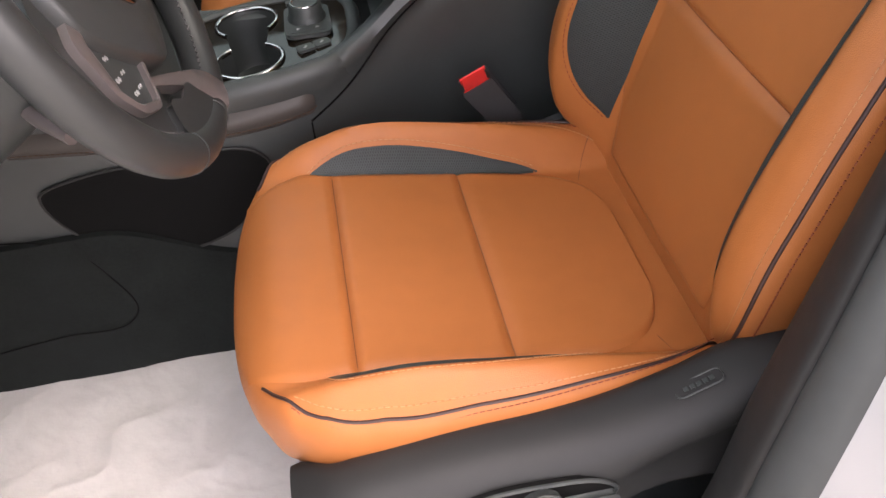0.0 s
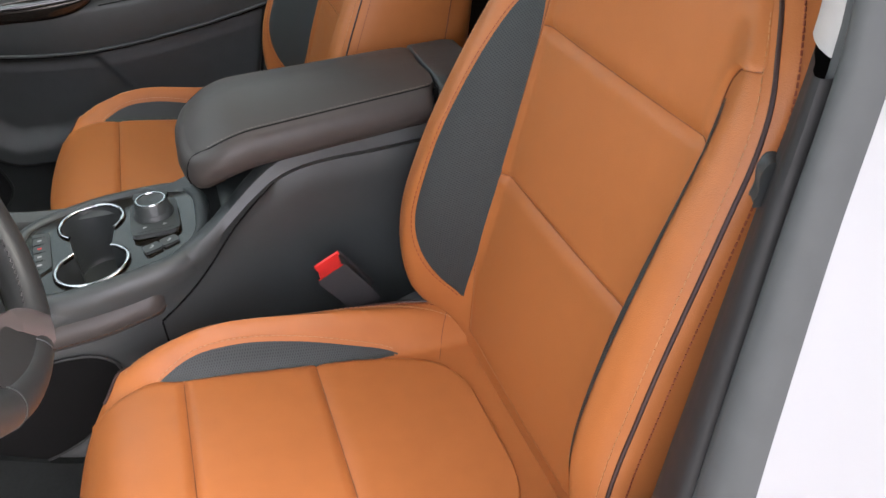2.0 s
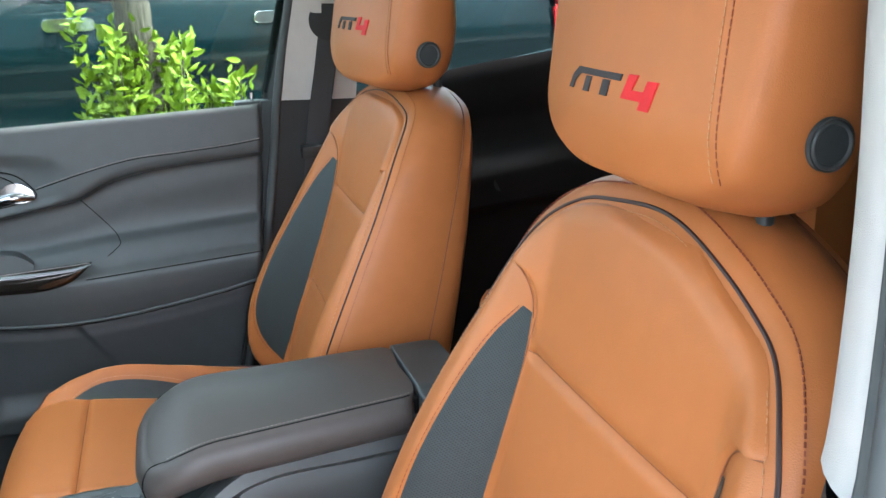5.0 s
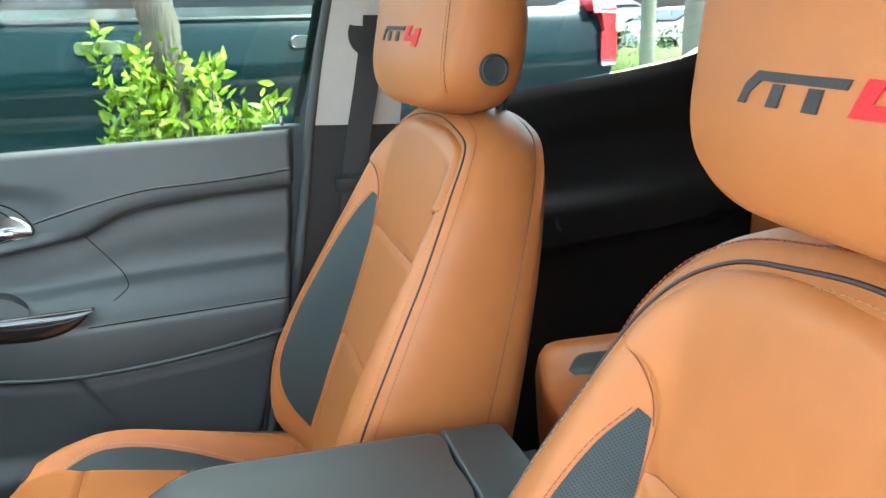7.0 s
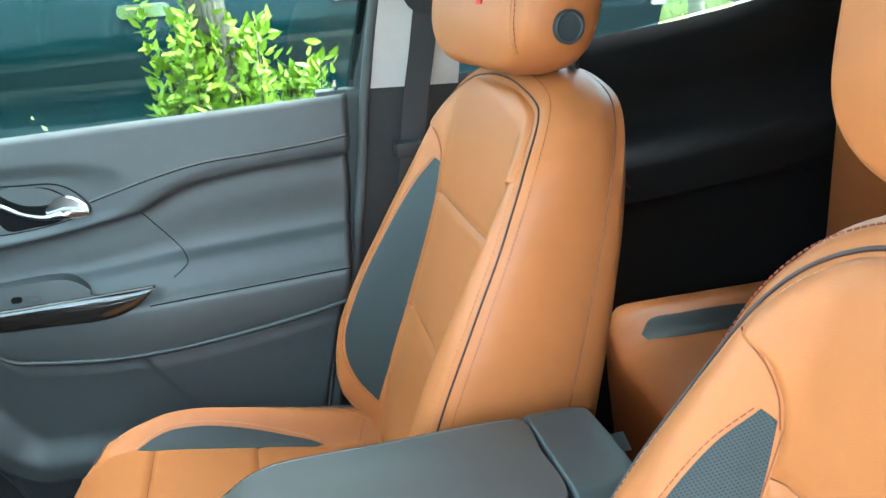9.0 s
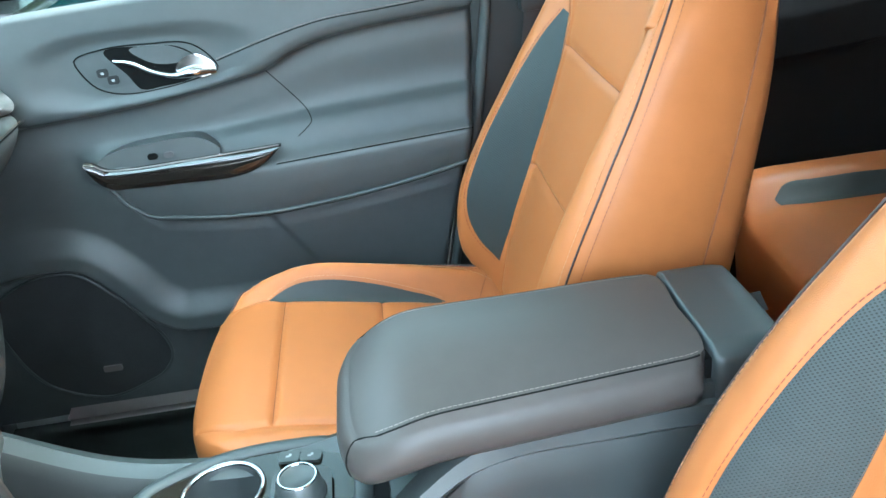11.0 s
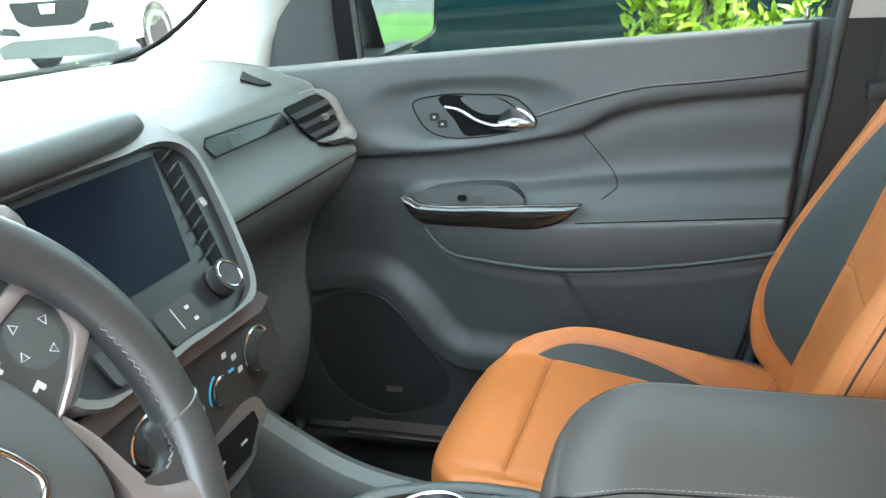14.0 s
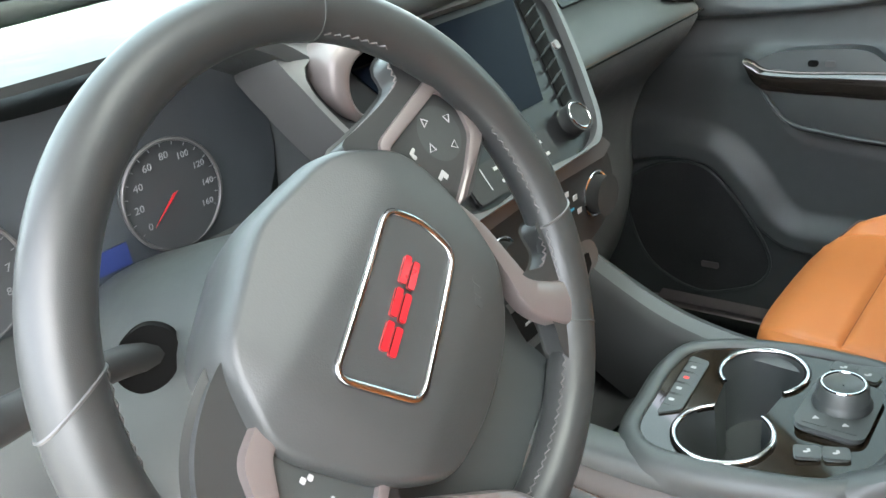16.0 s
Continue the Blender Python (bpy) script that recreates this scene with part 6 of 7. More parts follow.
rows = [[(x, *(q * (1 - w) + r * w)) for q, r in zip(vo, vi)] for x, w in ((-0.828, 0.02), (-0.792, 0.0), (-0.780, 0.06), (-0.774, 0.2), (-0.772, 0.5), (-0.770, 0.62), (-0.7705, 0.75), (-0.776, 0.92), (-0.784, 1.0))] + [[(-0.835, *(vc + (q - vc) * 0.92)) for q in vi]]
v, f = grid(rows, True)
mv = link("air_vent", v, f, SATIN_LIGHT, dash, "light satin vent surround with round mouth")
disc("vent_mouth", (-0.812, vc[0], vc[1]), (-1, 0, 0), 0.038, 0.004, DARKHOLE, mv, edge=0)
# these slats are near-black too, for the shade inside the mouth
for k in range(3):
    z = vc[1] + 0.014 - 0.014 * k
    prism("vent_slat", [(-0.810, vc[0] - 0.028, z), (-0.810, vc[0] + 0.028, z), (-0.798, vc[0] + 0.027, z - 0.002), (-0.798, vc[0] - 0.027, z - 0.002)], (0, 0, -0.0015), DARKHOLE, mv, edge=0)

# ---- steering column and wheel ----
TILT, TURN = radians(25.5), radians(28)
wc = Vector((-0.581, 0.033, 0.702))
w_n = Vector((math.cos(TILT), 0, math.sin(TILT)))
w_up = Vector((-math.sin(TILT), 0, math.cos(TILT)))
w_a = math.cos(TURN) * Vector((0, 1, 0)) + math.sin(TURN) * w_up
w_b = -math.sin(TURN) * Vector((0, 1, 0)) + math.cos(TURN) * w_up
wp = lambda a, b, n=0.0: tuple(wc + float(a) * w_a + float(b) * w_b + float(n) * w_n)  # noqa: E731
wheel = thing("steering_wheel", "black leather steering wheel with satin spokes and padded hub", "steering wheel")
# the rim stands proud of the hub and leans a little less
RT = radians(22.0)
rc = Vector((-0.558, 0.014, 0.712))
r_n = Vector((math.cos(RT), 0.02, math.sin(RT))).normalized()
r_a = (Vector((0, 1, 0)) * math.cos(TURN) + Vector((-math.sin(RT), 0, math.cos(RT))) * math.sin(TURN)).normalized()
r_b = r_n.cross(r_a)
RR, RW = 0.176, 0.0172
rp = lambda a, r, n=0.0: tuple(rc + float(r * math.cos(a)) * r_a + float(r * math.sin(a)) * r_b + float(n) * r_n)  # noqa: E731
rim = tube("rim", [rp(t, RR) for t in lin(0, 2 * math.pi, 120, endpoint=False)], RW, WHEEL_LEATHER, wheel, "black leather rim", sides=20, closed=True)
for a0, skew in ((46, 0), (138.5, 4), (-33, 2), (213, 0), (-59, 0), (243, 0)):
    tube("rim_seam", [rp(radians(a0 + skew * math.cos(q)), RR + RW * 1.005 * math.cos(q), RW * 1.005 * math.sin(q)) for q in lin(0, 2 * math.pi, 32, endpoint=False)], 0.0010 if skew else 0.0007, SATIN if skew else PLASTIC, rim, closed=True, sides=5)
for a0, a1 in ((28, 45), (-31, -6), (-57, -36), (-118, -62), (135, 152), (186, 211), (216, 237)):
    zig = [rp(radians(a), RR - RW * 0.92, 0.007 + (0.0013 if k % 2 else -0.0013)) for k, a in enumerate(lin(a0, a1, max(8, int((a1 - a0) * 0.9))))]
    tube("stitching", zig, 0.0006, THREAD_BLACK, rim, sides=4)
A0 = -0.018
hub_o = resample(round_poly([(0.080, 0.036), (0.046, 0.076), (-0.020, 0.090), (-0.092, 0.072), (-0.120, 0.028), (-0.104, -0.036), (-0.076, -0.084), (-0.030, -0.094), (0.022, -0.086), (0.060, -0.052), (0.078, -0.008)], 0.018), 120)


def hub_t(a, b):
    d = math.hypot((a - A0) / 0.105, b / 0.092)
    fall = lambda q, w: math.log1p(math.exp(min(q / w, 40))) * w  # noqa: E731
    return 0.042 - 0.004 * d * d - 0.32 * fall(b - 0.044, 0.003) - 0.30 * fall(-0.052 - b, 0.004) - 0.25 * fall(a - 0.050, 0.004) - 0.25 * fall(-0.088 - a, 0.004)


hub = pillow("hub", hub_o, wp, hub_t, [(0.002, -0.003), (0.004, -0.009), (0.005, -0.02), (0.002, -0.045), (-0.004, -0.07), (-0.02, -0.085)], HUB, wheel, "dark grey padded airbag hub", centre=(A0, 0.0), rings=40)
em = resample(round_poly([(-0.076, 0.021), (0.029, 0.037), (0.038, 0.012), (0.036, -0.016), (-0.058, -0.035)], 0.010), 100)
plate_c = em.mean(0)
prism("badge_plate", [wp(*(plate_c + (q - plate_c) * 0.97), hub_t(*q) + 0.0003) for q in em], w_n * 0.0008, HUB, hub, edge=0)
tube("badge_frame", [wp(a, b, hub_t(a, b) + 0.0008) for a, b in em], 0.0026, CHROME, hub, "chrome badge frame", closed=True)
# plain red bars in place of a maker's badge
for k in range(3):
    for s in (-1, 1):
        a0, b0 = -0.039 + 0.0208 * k, 0.0005 + 0.0033 * k + s * 0.0033
        tilt = 0.16
        bar = [(a0 + x * math.cos(tilt) - y * math.sin(tilt), b0 + x * math.sin(tilt) + y * math.cos(tilt)) for x, y in rounded(0.0168, 0.0038, 0.0008)]
        prism("badge_bar", [wp(a, b, hub_t(a, b) + 0.001) for a, b in bar], w_n * 0.0022, BADGE_RED, hub, edge=0.0005)
        tube("bar_outline", [wp(a, b, hub_t(a, b) + 0.0022) for a, b in bar], 0.0006, CHROME, hub, closed=True, sides=4)
for k in range(3):
    prism("airbag_mark", [wp(0.018 + 0.006 * k + x, -0.052 + 0.004 * k + y, hub_t(0.02, -0.05) + 0.0004) for x, y in ((0, 0), (0.004, 0.001), (0.004, 0.008), (0, 0.007))], w_n * 0.0004, HUB, hub, edge=0)


def side(sgn, pts):
    return [(a if sgn > 0 else 2 * A0 - a, b) for a, b in pts]


for sgn in (1, -1):
    # leather covered spoke that flares into the rim
    back = side(sgn, [(0.058, 0.070), (0.072, 0.067), (0.108, 0.060), (0.128, 0.060), (0.135, 0.072), (0.148, 0.072), (0.154, 0.055), (0.158, 0.020), (0.155, -0.004), (0.145, -0.010), (0.120, -0.015), (0.092, -0.018), (0.078, 0.0), (0.068, 0.03)])
    spoke = prism("spoke", [wp(a, b, 0.004) for a, b in curve(back, 70, True)], w_n * 0.020, WHEEL_LEATHER, wheel, "black leather spoke", edge=0.006)
    if sgn < 0:
        bpy.data.objects.remove(spoke)
        spoke = prism("spoke", [wp(a, b, 0.002) for a, b in curve([(-0.085, 0.062), (-0.130, 0.058), (-0.165, 0.030), (-0.176, -0.005), (-0.172, -0.035), (-0.150, -0.066), (-0.115, -0.060), (-0.09, -0.03)], 70, True)], w_n * 0.018, WHEEL_LEATHER, wheel, "black leather spoke", edge=0.006)
    seam = side(sgn, [(0.062, 0.0685), (0.072, 0.067), (0.108, 0.060), (0.127, 0.060), (0.134, 0.070)])
    zig = [np.array(wp(a, b + 0.0015, 0.0205 + (0.0016 if i % 2 else -0.0016))) for i, (a, b) in enumerate(curve(seam, 34))]
    if sgn > 0:
        tube("stitching", zig, 0.0008, THREAD_GREY, spoke, sides=4)
    # satin bezel round the key field
    out = resample(round_poly(side(sgn, [(0.070, 0.055), (0.158, 0.044), (0.168, 0.030), (0.164, 0.002), (0.144, -0.011), (0.080, -0.020)]), 0.010), 90)
    kf = resample(round_poly(side(sgn, [(0.073, 0.0465), (0.140, 0.036), (0.144, 0.016), (0.134, -0.001), (0.106, -0.0095), (0.073, -0.0145)]), 0.006), 90)
    if sgn < 0:
        out = resample(round_poly([(-0.090, 0.045), (-0.134, 0.040), (-0.161, 0.004), (-0.162, -0.026), (-0.141, -0.054), (-0.092, -0.044)], 0.008), 90)
        kf = resample(round_poly([(-0.094, 0.030), (-0.124, 0.026), (-0.1545, -0.001), (-0.1555, -0.021), (-0.1375, -0.0465), (-0.097, -0.036)], 0.004), 90)
    k1 = int(np.argmin(np.hypot(kf[:, 0] - out[0, 0], kf[:, 1] - out[0, 1])))
    kf = np.roll(kf, -k1, 0)
    v, f = grid([[wp(a, b, 0.012) for a, b in out], [wp(a, b, 0.0225) for a, b in out], [wp(*(q * 0.93 + r * 0.07), 0.0265) for q, r in zip(out, kf)], [wp(*(q * 0.25 + r * 0.75), 0.0285) for q, r in zip(out, kf)], [wp(a, b, 0.0275) for a, b in kf], [wp(a, b, 0.016) for a, b in kf]], True)
    link("spoke_bezel", v, f, SATIN_LIGHT, spoke, "satin bezel")
    prism("key_field", [wp(a, b, 0.016) for a, b in kf], w_n * 0.007, PLASTIC, spoke, edge=0.001)
    if sgn > 0:
        disc("key_pad", wp(0.1165, 0.0185, 0.0228), w_n, 0.0185, 0.0016, PLASTIC, spoke, edge=0.0007)
        for a, b, turn in ((0.131, 0.019, 0), (0.114, 0.032, 90), (0.118, 0.005, 270), (0.102, 0.0185, 180)):
            tube("key_mark", [wp(a + 0.0034 * math.cos(radians(turn + q)), b + 0.0034 * math.sin(radians(turn + q)), 0.0248) for q in (0, 120, 240)], 0.0005, MARK, spoke, closed=True, sides=4)
        icons = ((0.116, 0.019, 0.002, 0.006), (0.117, 0.0165, 0.004, 0.0015), (0.089, 0.030, 0.006, 0.0025), (0.087, 0.027, 0.003, 0.004), (0.091, 0.004, 0.008, 0.003), (0.093, 0.001, 0.004, 0.004))
    else:
        icons = tuple((a + da, b + db, 0.0034, 0.002 if k % 2 else 0.0034) for k, (a, b) in enumerate(((-0.1224, 0.0022), (-0.1257, -0.0148), (-0.1376, -0.0064), (-0.130, -0.0323), (-0.1399, -0.0254))) for da, db in ((-0.0018, 0.0014), (0.0016, -0.0018)))
    for a, b, w, h in icons:
        prism("key_mark", [wp(a + x, b + y, 0.0236) for x, y in rounded(w, h, 0.0008, 3)], w_n * 0.0006, MARK, spoke, edge=0)
    # satin arm that sweeps down from the bezel to the rim
    line = np.array(curve(side(sgn, [(0.082, -0.014), (0.080, -0.040), (0.070, -0.072), (0.064, -0.092), (0.070, -0.112), (0.084, -0.134)]), 40))
    if sgn < 0:
        line = np.array(curve([(-0.118, -0.046), (-0.106, -0.066), (-0.092, -0.092), (-0.080, -0.120), (-0.074, -0.145), (-0.076, -0.162)], 40))
    wide = bez([0, 0.3, 0.55, 0.75, 1], [0.004, 0.006, 0.009, 0.014, 0.017], np.linspace(0, 1, 40))
    nrm = np.gradient(line, axis=0)
    nrm = np.stack([-nrm[:, 1], nrm[:, 0]], 1) / np.linalg.norm(nrm, axis=1)[:, None]
    rows = []
    for q, m2, w, s in zip(line, nrm, wide, np.linspace(0, 1, 40)):
        lift = 0.020 + 0.010 * s
        rows.append([wp(*(q + m2 * w * x), lift + h) for x, h in ((-1, -0.012), (-1, -0.002), (-0.85, 0.001), (0, 0.0025), (0.85, 0.001), (1, -0.002), (1, -0.012))])
    v, f = grid(rows)
    link("spoke_arm", v, f, SATIN_LIGHT, wheel, "satin lower spoke arm")
    # leather collar where the arm meets the rim
    collar = curve(side(sgn, [(0.070, -0.084), (0.088, -0.098), (0.104, -0.096), (0.114, -0.080), (0.126, -0.085), (0.118, -0.115), (0.098, -0.138), (0.070, -0.150), (0.048, -0.155), (0.045, -0.140), (0.060, -0.12)]), 60, True)
    if sgn < 0:
        collar = curve([(-0.0946, -0.1023), (-0.118, -0.088), (-0.132, -0.068), (-0.152, -0.076), (-0.148, -0.106), (-0.126, -0.134), (-0.098, -0.154), (-0.084, -0.152)], 60, True)
    prism("collar", [wp(a, b, 0.010) for a, b in collar], w_n * 0.017, WHEEL_LEATHER, wheel, "black leather spoke collar", edge=0.005)
    edge_l = curve(side(sgn, [(0.072, -0.086), (0.088, -0.098), (0.104, -0.096), (0.114, -0.082)]), 20)
    if sgn < 0:
        edge_l = curve([(-0.100, -0.100), (-0.118, -0.089), (-0.130, -0.070)], 20)
    tube("stitching", [np.array(wp(a, b + 0.002, 0.0245 + (0.0016 if i % 2 else -0.0016))) for i, (a, b) in enumerate(edge_l)], 0.0008, THREAD_GREY, wheel, sides=4)
# dark lower web behind the arms
prism("lower_spoke", [wp(a, b, -0.016) for a, b in curve([(-0.10, -0.05), (0.065, -0.05), (0.060, -0.09), (0.045, -0.125), (0.045, -0.145), (-0.018, -0.150), (-0.081, -0.145), (-0.081, -0.125), (-0.096, -0.09)], 50, True)], w_n * 0.016, PLASTIC, wheel, "black lower web", edge=0.004)
col = thing("steering_column", "black steering column shroud with indicator stalk behind the wheel", "steering column")
rows = []
for k in lin(0, 1, 12):
    c = wc + w_n * (-0.045 - 0.22 * k)
    r = 0.074 + 0.03 * k
    rows.append([tuple(c + r * (1.15 * math.cos(t) * Vector((0, 1, 0)) + (0.9 if math.sin(t) > 0 else 1.25) * math.sin(t) * w_up)) for t in lin(0, 2 * math.pi, 36, endpoint=False)])
v, f = grid(rows, True, True)
link("shroud", v, f, PLASTIC, col)
st = [(-0.690, -0.045, 0.682), (-0.668, -0.10, 0.704), (-0.652, -0.19, 0.716)]
hole = [(-0.676 - 0.12 * (z - 0.69), y, z) for y, z in curve([(-0.048, 0.700), (-0.064, 0.712), (-0.083, 0.706), (-0.088, 0.690), (-0.078, 0.676), (-0.060, 0.674), (-0.048, 0.684)], 30, True)]
# near-black plate on the shroud stands for the shaded opening
prism("stalk_hole", hole, (0.004, -0.004, 0), DARKHOLE, col, "flat black plate for the shaded stalk opening", edge=0.001)
stalk = tube("indicator_stalk", st, [0.011, 0.010, 0.013], TRIM_DARK, col, "black indicator stalk", n=24, sides=12)
for k in range(3):
    disc("stalk_mark", Vector(st[2]) + Vector((0.006, 0.022 - 0.014 * k, 0.012 - 0.001 * k)), (0.4, 0, 1), 0.004, 0.0012, MARK, stalk, edge=0)
tube("tilt_lever", [(-0.635, -0.010, 0.607), (-0.613, -0.034, 0.600), (-0.582, -0.068, 0.598)], [0.007, 0.008, 0.007], SATIN_LIGHT, col, sides=8)
# satin lower fascia beside the column and ignition button
prism("knee_trim", [(-0.755, y, z) for y, z in ((0.13, 0.60), (0.25, 0.625), (0.255, 0.53), (0.20, 0.49), (0.14, 0.52))], (0.012, 0, 0), SATIN, dash, "satin fascia beside the column", edge=0.006)
prism("key_recess", [(-0.752, y, z) for y, z in ((0.12, 0.68), (0.235, 0.69), (0.245, 0.635), (0.12, 0.615))], (0.008, 0, 0), PLASTIC, dash, edge=0.004)
disc("round_switch", (-0.744, 0.20, 0.662), (1, 0, 0.2), 0.012, 0.006, PLASTIC, dash, edge=0.002)


# ---- windscreen, front pillars, bonnet and left side ----
ws = thing("windscreen", "clear raked windscreen with black edge", "windscreen", kind="structure")
wsg = prism("glass", [(-1.66, -0.42, 0.79), (-1.60, 0.39, 0.80), (-1.36, 1.19, 0.82), (-0.60, 1.08, 1.31), (-0.74, 0.39, 1.33), (-0.72, -0.30, 1.30)], (-0.004, 0, 0.004), WINDSCREEN, ws, edge=0)
tube("lower_edge", [(-1.56, -0.42, 0.815), (-1.57, 0.39, 0.822), (-1.52, 0.86, 0.822), (-1.45, 1.12, 0.818), (-1.33, 1.185, 0.829), (-1.256, 1.185, 0.856), (-1.186, 1.18, 0.892), (-1.107, 1.17, 0.944), (-0.87, 1.13, 1.10), (-0.55, 1.08, 1.32)], [0.024, 0.024, 0.021, 0.015, 0.010, 0.006, 0.005, 0.005, 0.005, 0.005], DARKHOLE, ws, n=70, sides=8)
tube("wiper", [(-1.66, 0.15, 0.835), (-1.58, 0.62, 0.853), (-1.51, 0.93, 0.865)], 0.012, DARKHOLE, ws, n=20, sides=6)
ap = thing("pillar_a", "pale grey front pillar trim beside the windscreen", "pillar", kind="structure")
fz = [0.78, 0.831, 0.855, 0.891, 0.942, 1.10, 1.33]
fx = [-1.36, -1.318, -1.256, -1.186, -1.107, -0.87, -0.53]
rz = [0.78, 0.80, 0.849, 0.902, 0.93, 1.10, 1.33]
rx_ = [-1.04, -1.035, -1.007, -0.959, -0.925, -0.705, -0.40]
rows = []
for z in lin(0.78, 1.33, 40):
    x0, x1 = float(bez(fz, fx, z)), float(bez(rz, rx_, z))
    rows.append([(x0 + (x1 - x0) * u, y - 0.24 * max(0, z - 0.88), z) for u, y in ((0, 1.20), (0.03, 1.187), (0.15, 1.178), (0.4, 1.17), (0.7, 1.17), (0.9, 1.176), (0.97, 1.186), (1.0, 1.20), (1.0, 1.235))])
v, f = grid(rows)
link("trim", v, f, PILLAR, ap)
rows = [[(x - 0.10, 1.215, z - 0.02), (x - 0.03, 1.18, z), (x + 0.03, 1.165, z), (x + 0.075, 1.20, z - 0.01), (x + 0.08, 1.23, z - 0.01)] for x, z in curve([(-1.30, 0.79), (-1.12, 0.87), (-1.0, 0.94), (-0.85, 1.07), (-0.65, 1.25), (-0.55, 1.33)], 30)]
rows = [[(x, y - 0.10 * max(0, z - 0.85), z) for x, y, z in curve(r, 16)] for r in rows]
ap2 = thing("pillar_a_near", "pale grey near front pillar trim", "pillar", kind="structure")
v, f = grid([[(x, 0.80 - y, z) for x, y, z in r] for r in rows])
link("trim", v, f, PILLAR, ap2)
bonnet = tagged(prism("bonnet", [(-1.62, -0.48, 0.775), (-1.62, 1.26, 0.775), (-2.75, 1.15, 0.62), (-2.85, 0.39, 0.60), (-2.75, -0.37, 0.62)], (0, 0, -0.3), WHITE_PAINT, edge=0.03), "white car bonnet beyond the windscreen", "bonnet")
cowl = tagged(prism("cowl", [(-1.60, -0.45, 0.785), (-1.60, 1.22, 0.785), (-1.72, 1.22, 0.778), (-1.72, -0.45, 0.778)], (0, 0, -0.05), PLASTIC, edge=0.004), "black plastic cowl at the windscreen foot", "cowl", kind="structure")
near_rear = tagged(box("wall_near_rear", (0.75, -0.50, -0.3), (2.3, -0.44, 0.84), PLASTIC, edge=0.01), "dark rear side trim behind the driver", "wall", kind="structure")
inner_rear = tagged(box("wall_near_door", (0.16, -0.44, 0.0), (0.76, -0.40, 0.84), PLASTIC, edge=0.01), "dark rear door trim behind the driver", "wall", kind="structure")
far_rear = tagged(box("wall_far_rear", (1.15, 1.21, -0.3), (2.3, 1.27, 1.30), PLASTIC, edge=0.01), "dark rear quarter trim", "wall", kind="structure")
fender = tagged(box("wall_near_front", (-1.62, -0.50, -0.3), (-1.20, -0.40, 0.78), PLASTIC, edge=0.01), "dark footwell side trim", "wall", kind="structure")
fender2 = tagged(box("wall_far_front", (-1.62, 1.20, -0.3), (-1.10, 1.28, 0.78), PLASTIC, edge=0.01), "dark far footwell side trim", "wall", kind="structure")
near_glass = tagged(box("window_near_rear", (0.17, -0.425, 0.845), (2.28, -0.42, 1.33), PRIVACY_GLASS, edge=0), "dark tinted rear side window behind the driver", "window", kind="structure")
tagged(box("wall_tailgate", (2.29, -0.50, -0.3), (2.34, 1.27, 1.36), PLASTIC, edge=0.01), "dark tailgate trim at the car's tail", "wall", kind="structure")
roof_skin = tagged(slab_with_hole("roof", (-0.75, -0.40, 1.335), (2.3, 1.2, 1.36), ADDED_SUNROOF, WHITE_PAINT), "white roof skin above the headliner", "roof", kind="structure")

# the driver door, out of view, stands open ahead of the doorway and shades the jamb
od = thing("door_near", "open driver door with black inner panel", "car door", kind="structure")
om = Matrix.Translation((-1.16, -0.47, 0)) @ Matrix.Rotation(radians(-108), 4, "Z")
box("inner_panel", (0.0, 0.0, -0.10), (1.05, 0.09, 0.80), PLASTIC, od, edge=0.02, m=om)
box("outer_skin", (0.0, -0.06, -0.14), (1.08, -0.003, 0.82), WHITE_PAINT, od, edge=0.01, m=om)
for a, b in (((0.02, 0.82), (0.42, 1.28)), ((0.42, 1.28), (1.02, 1.25)), ((1.02, 1.25), (1.05, 0.82))):
    tube("window_frame", [om @ Vector((a[0], 0.02, a[1])), om @ Vector((b[0], 0.02, b[1]))], 0.025, PLASTIC, od, sides=8)

# ---- car park outside ----
GZ = -0.42
ASPHALT = material("asphalt", (0.13, 0.128, 0.122), 0.9, grain=0.35, scale=6, bump=0.6, bump_scale=150)


def lot_z(x, y):
    """The car park rises a little ahead and to the passenger side."""
    return GZ + 0.30 * float(sm((-0.68 * x + 0.73 * y - 6.0) / 6.0))


gr = [-400, -150, -60] + list(lin(-30, 30, 41)) + [60, 150, 400]
v, f = grid([[(x, y, lot_z(x, y)) for y in gr] for x in gr])
ground = tagged(link("ground", v, f, ASPHALT, None), "pale grey asphalt of a car park", "ground", kind="structure")
GRASS = material("grass", (0.10, 0.22, 0.025), 0.9, grain=0.5, scale=14, bump=1.0, bump_scale=120)
LEAF = material("bright_leaf", (0.19, 0.27, 0.014), 0.45, grain=0.3, scale=9, specular=0.3)
HEDGE = material("hedge_leaf", (0.040, 0.075, 0.016), 0.6, grain=0.5, scale=6)
# Bark colour lowered to give the shade under the tree's crown.
BARK = material("grey_bark", (0.085, 0.070, 0.054), 0.9, grain=0.3, scale=30, specular=0.2)
# upright fissures
bn = BARK.node_tree
fine, up, cut = (bn.nodes.new("ShaderNode" + k) for k in ("TexNoise", "Mapping", "Bump"))
up.inputs["Scale"].default_value = (1, 1, 0.14)
fine.inputs["Scale"].default_value, fine.inputs["Detail"].default_value = 70, 5
cut.inputs["Strength"].default_value, cut.inputs["Distance"].default_value = 1.0, 0.012
tex = [n for n in bn.nodes if n.type == "TEX_COORD"][0]
bn.links.new(tex.outputs["Object"], up.inputs["Vector"])
bn.links.new(up.outputs[0], fine.inputs["Vector"])
bn.links.new(fine.outputs["Fac"], cut.inputs["Height"])
bn.links.new(cut.outputs[0], bn.nodes["Principled BSDF"].inputs["Normal"])
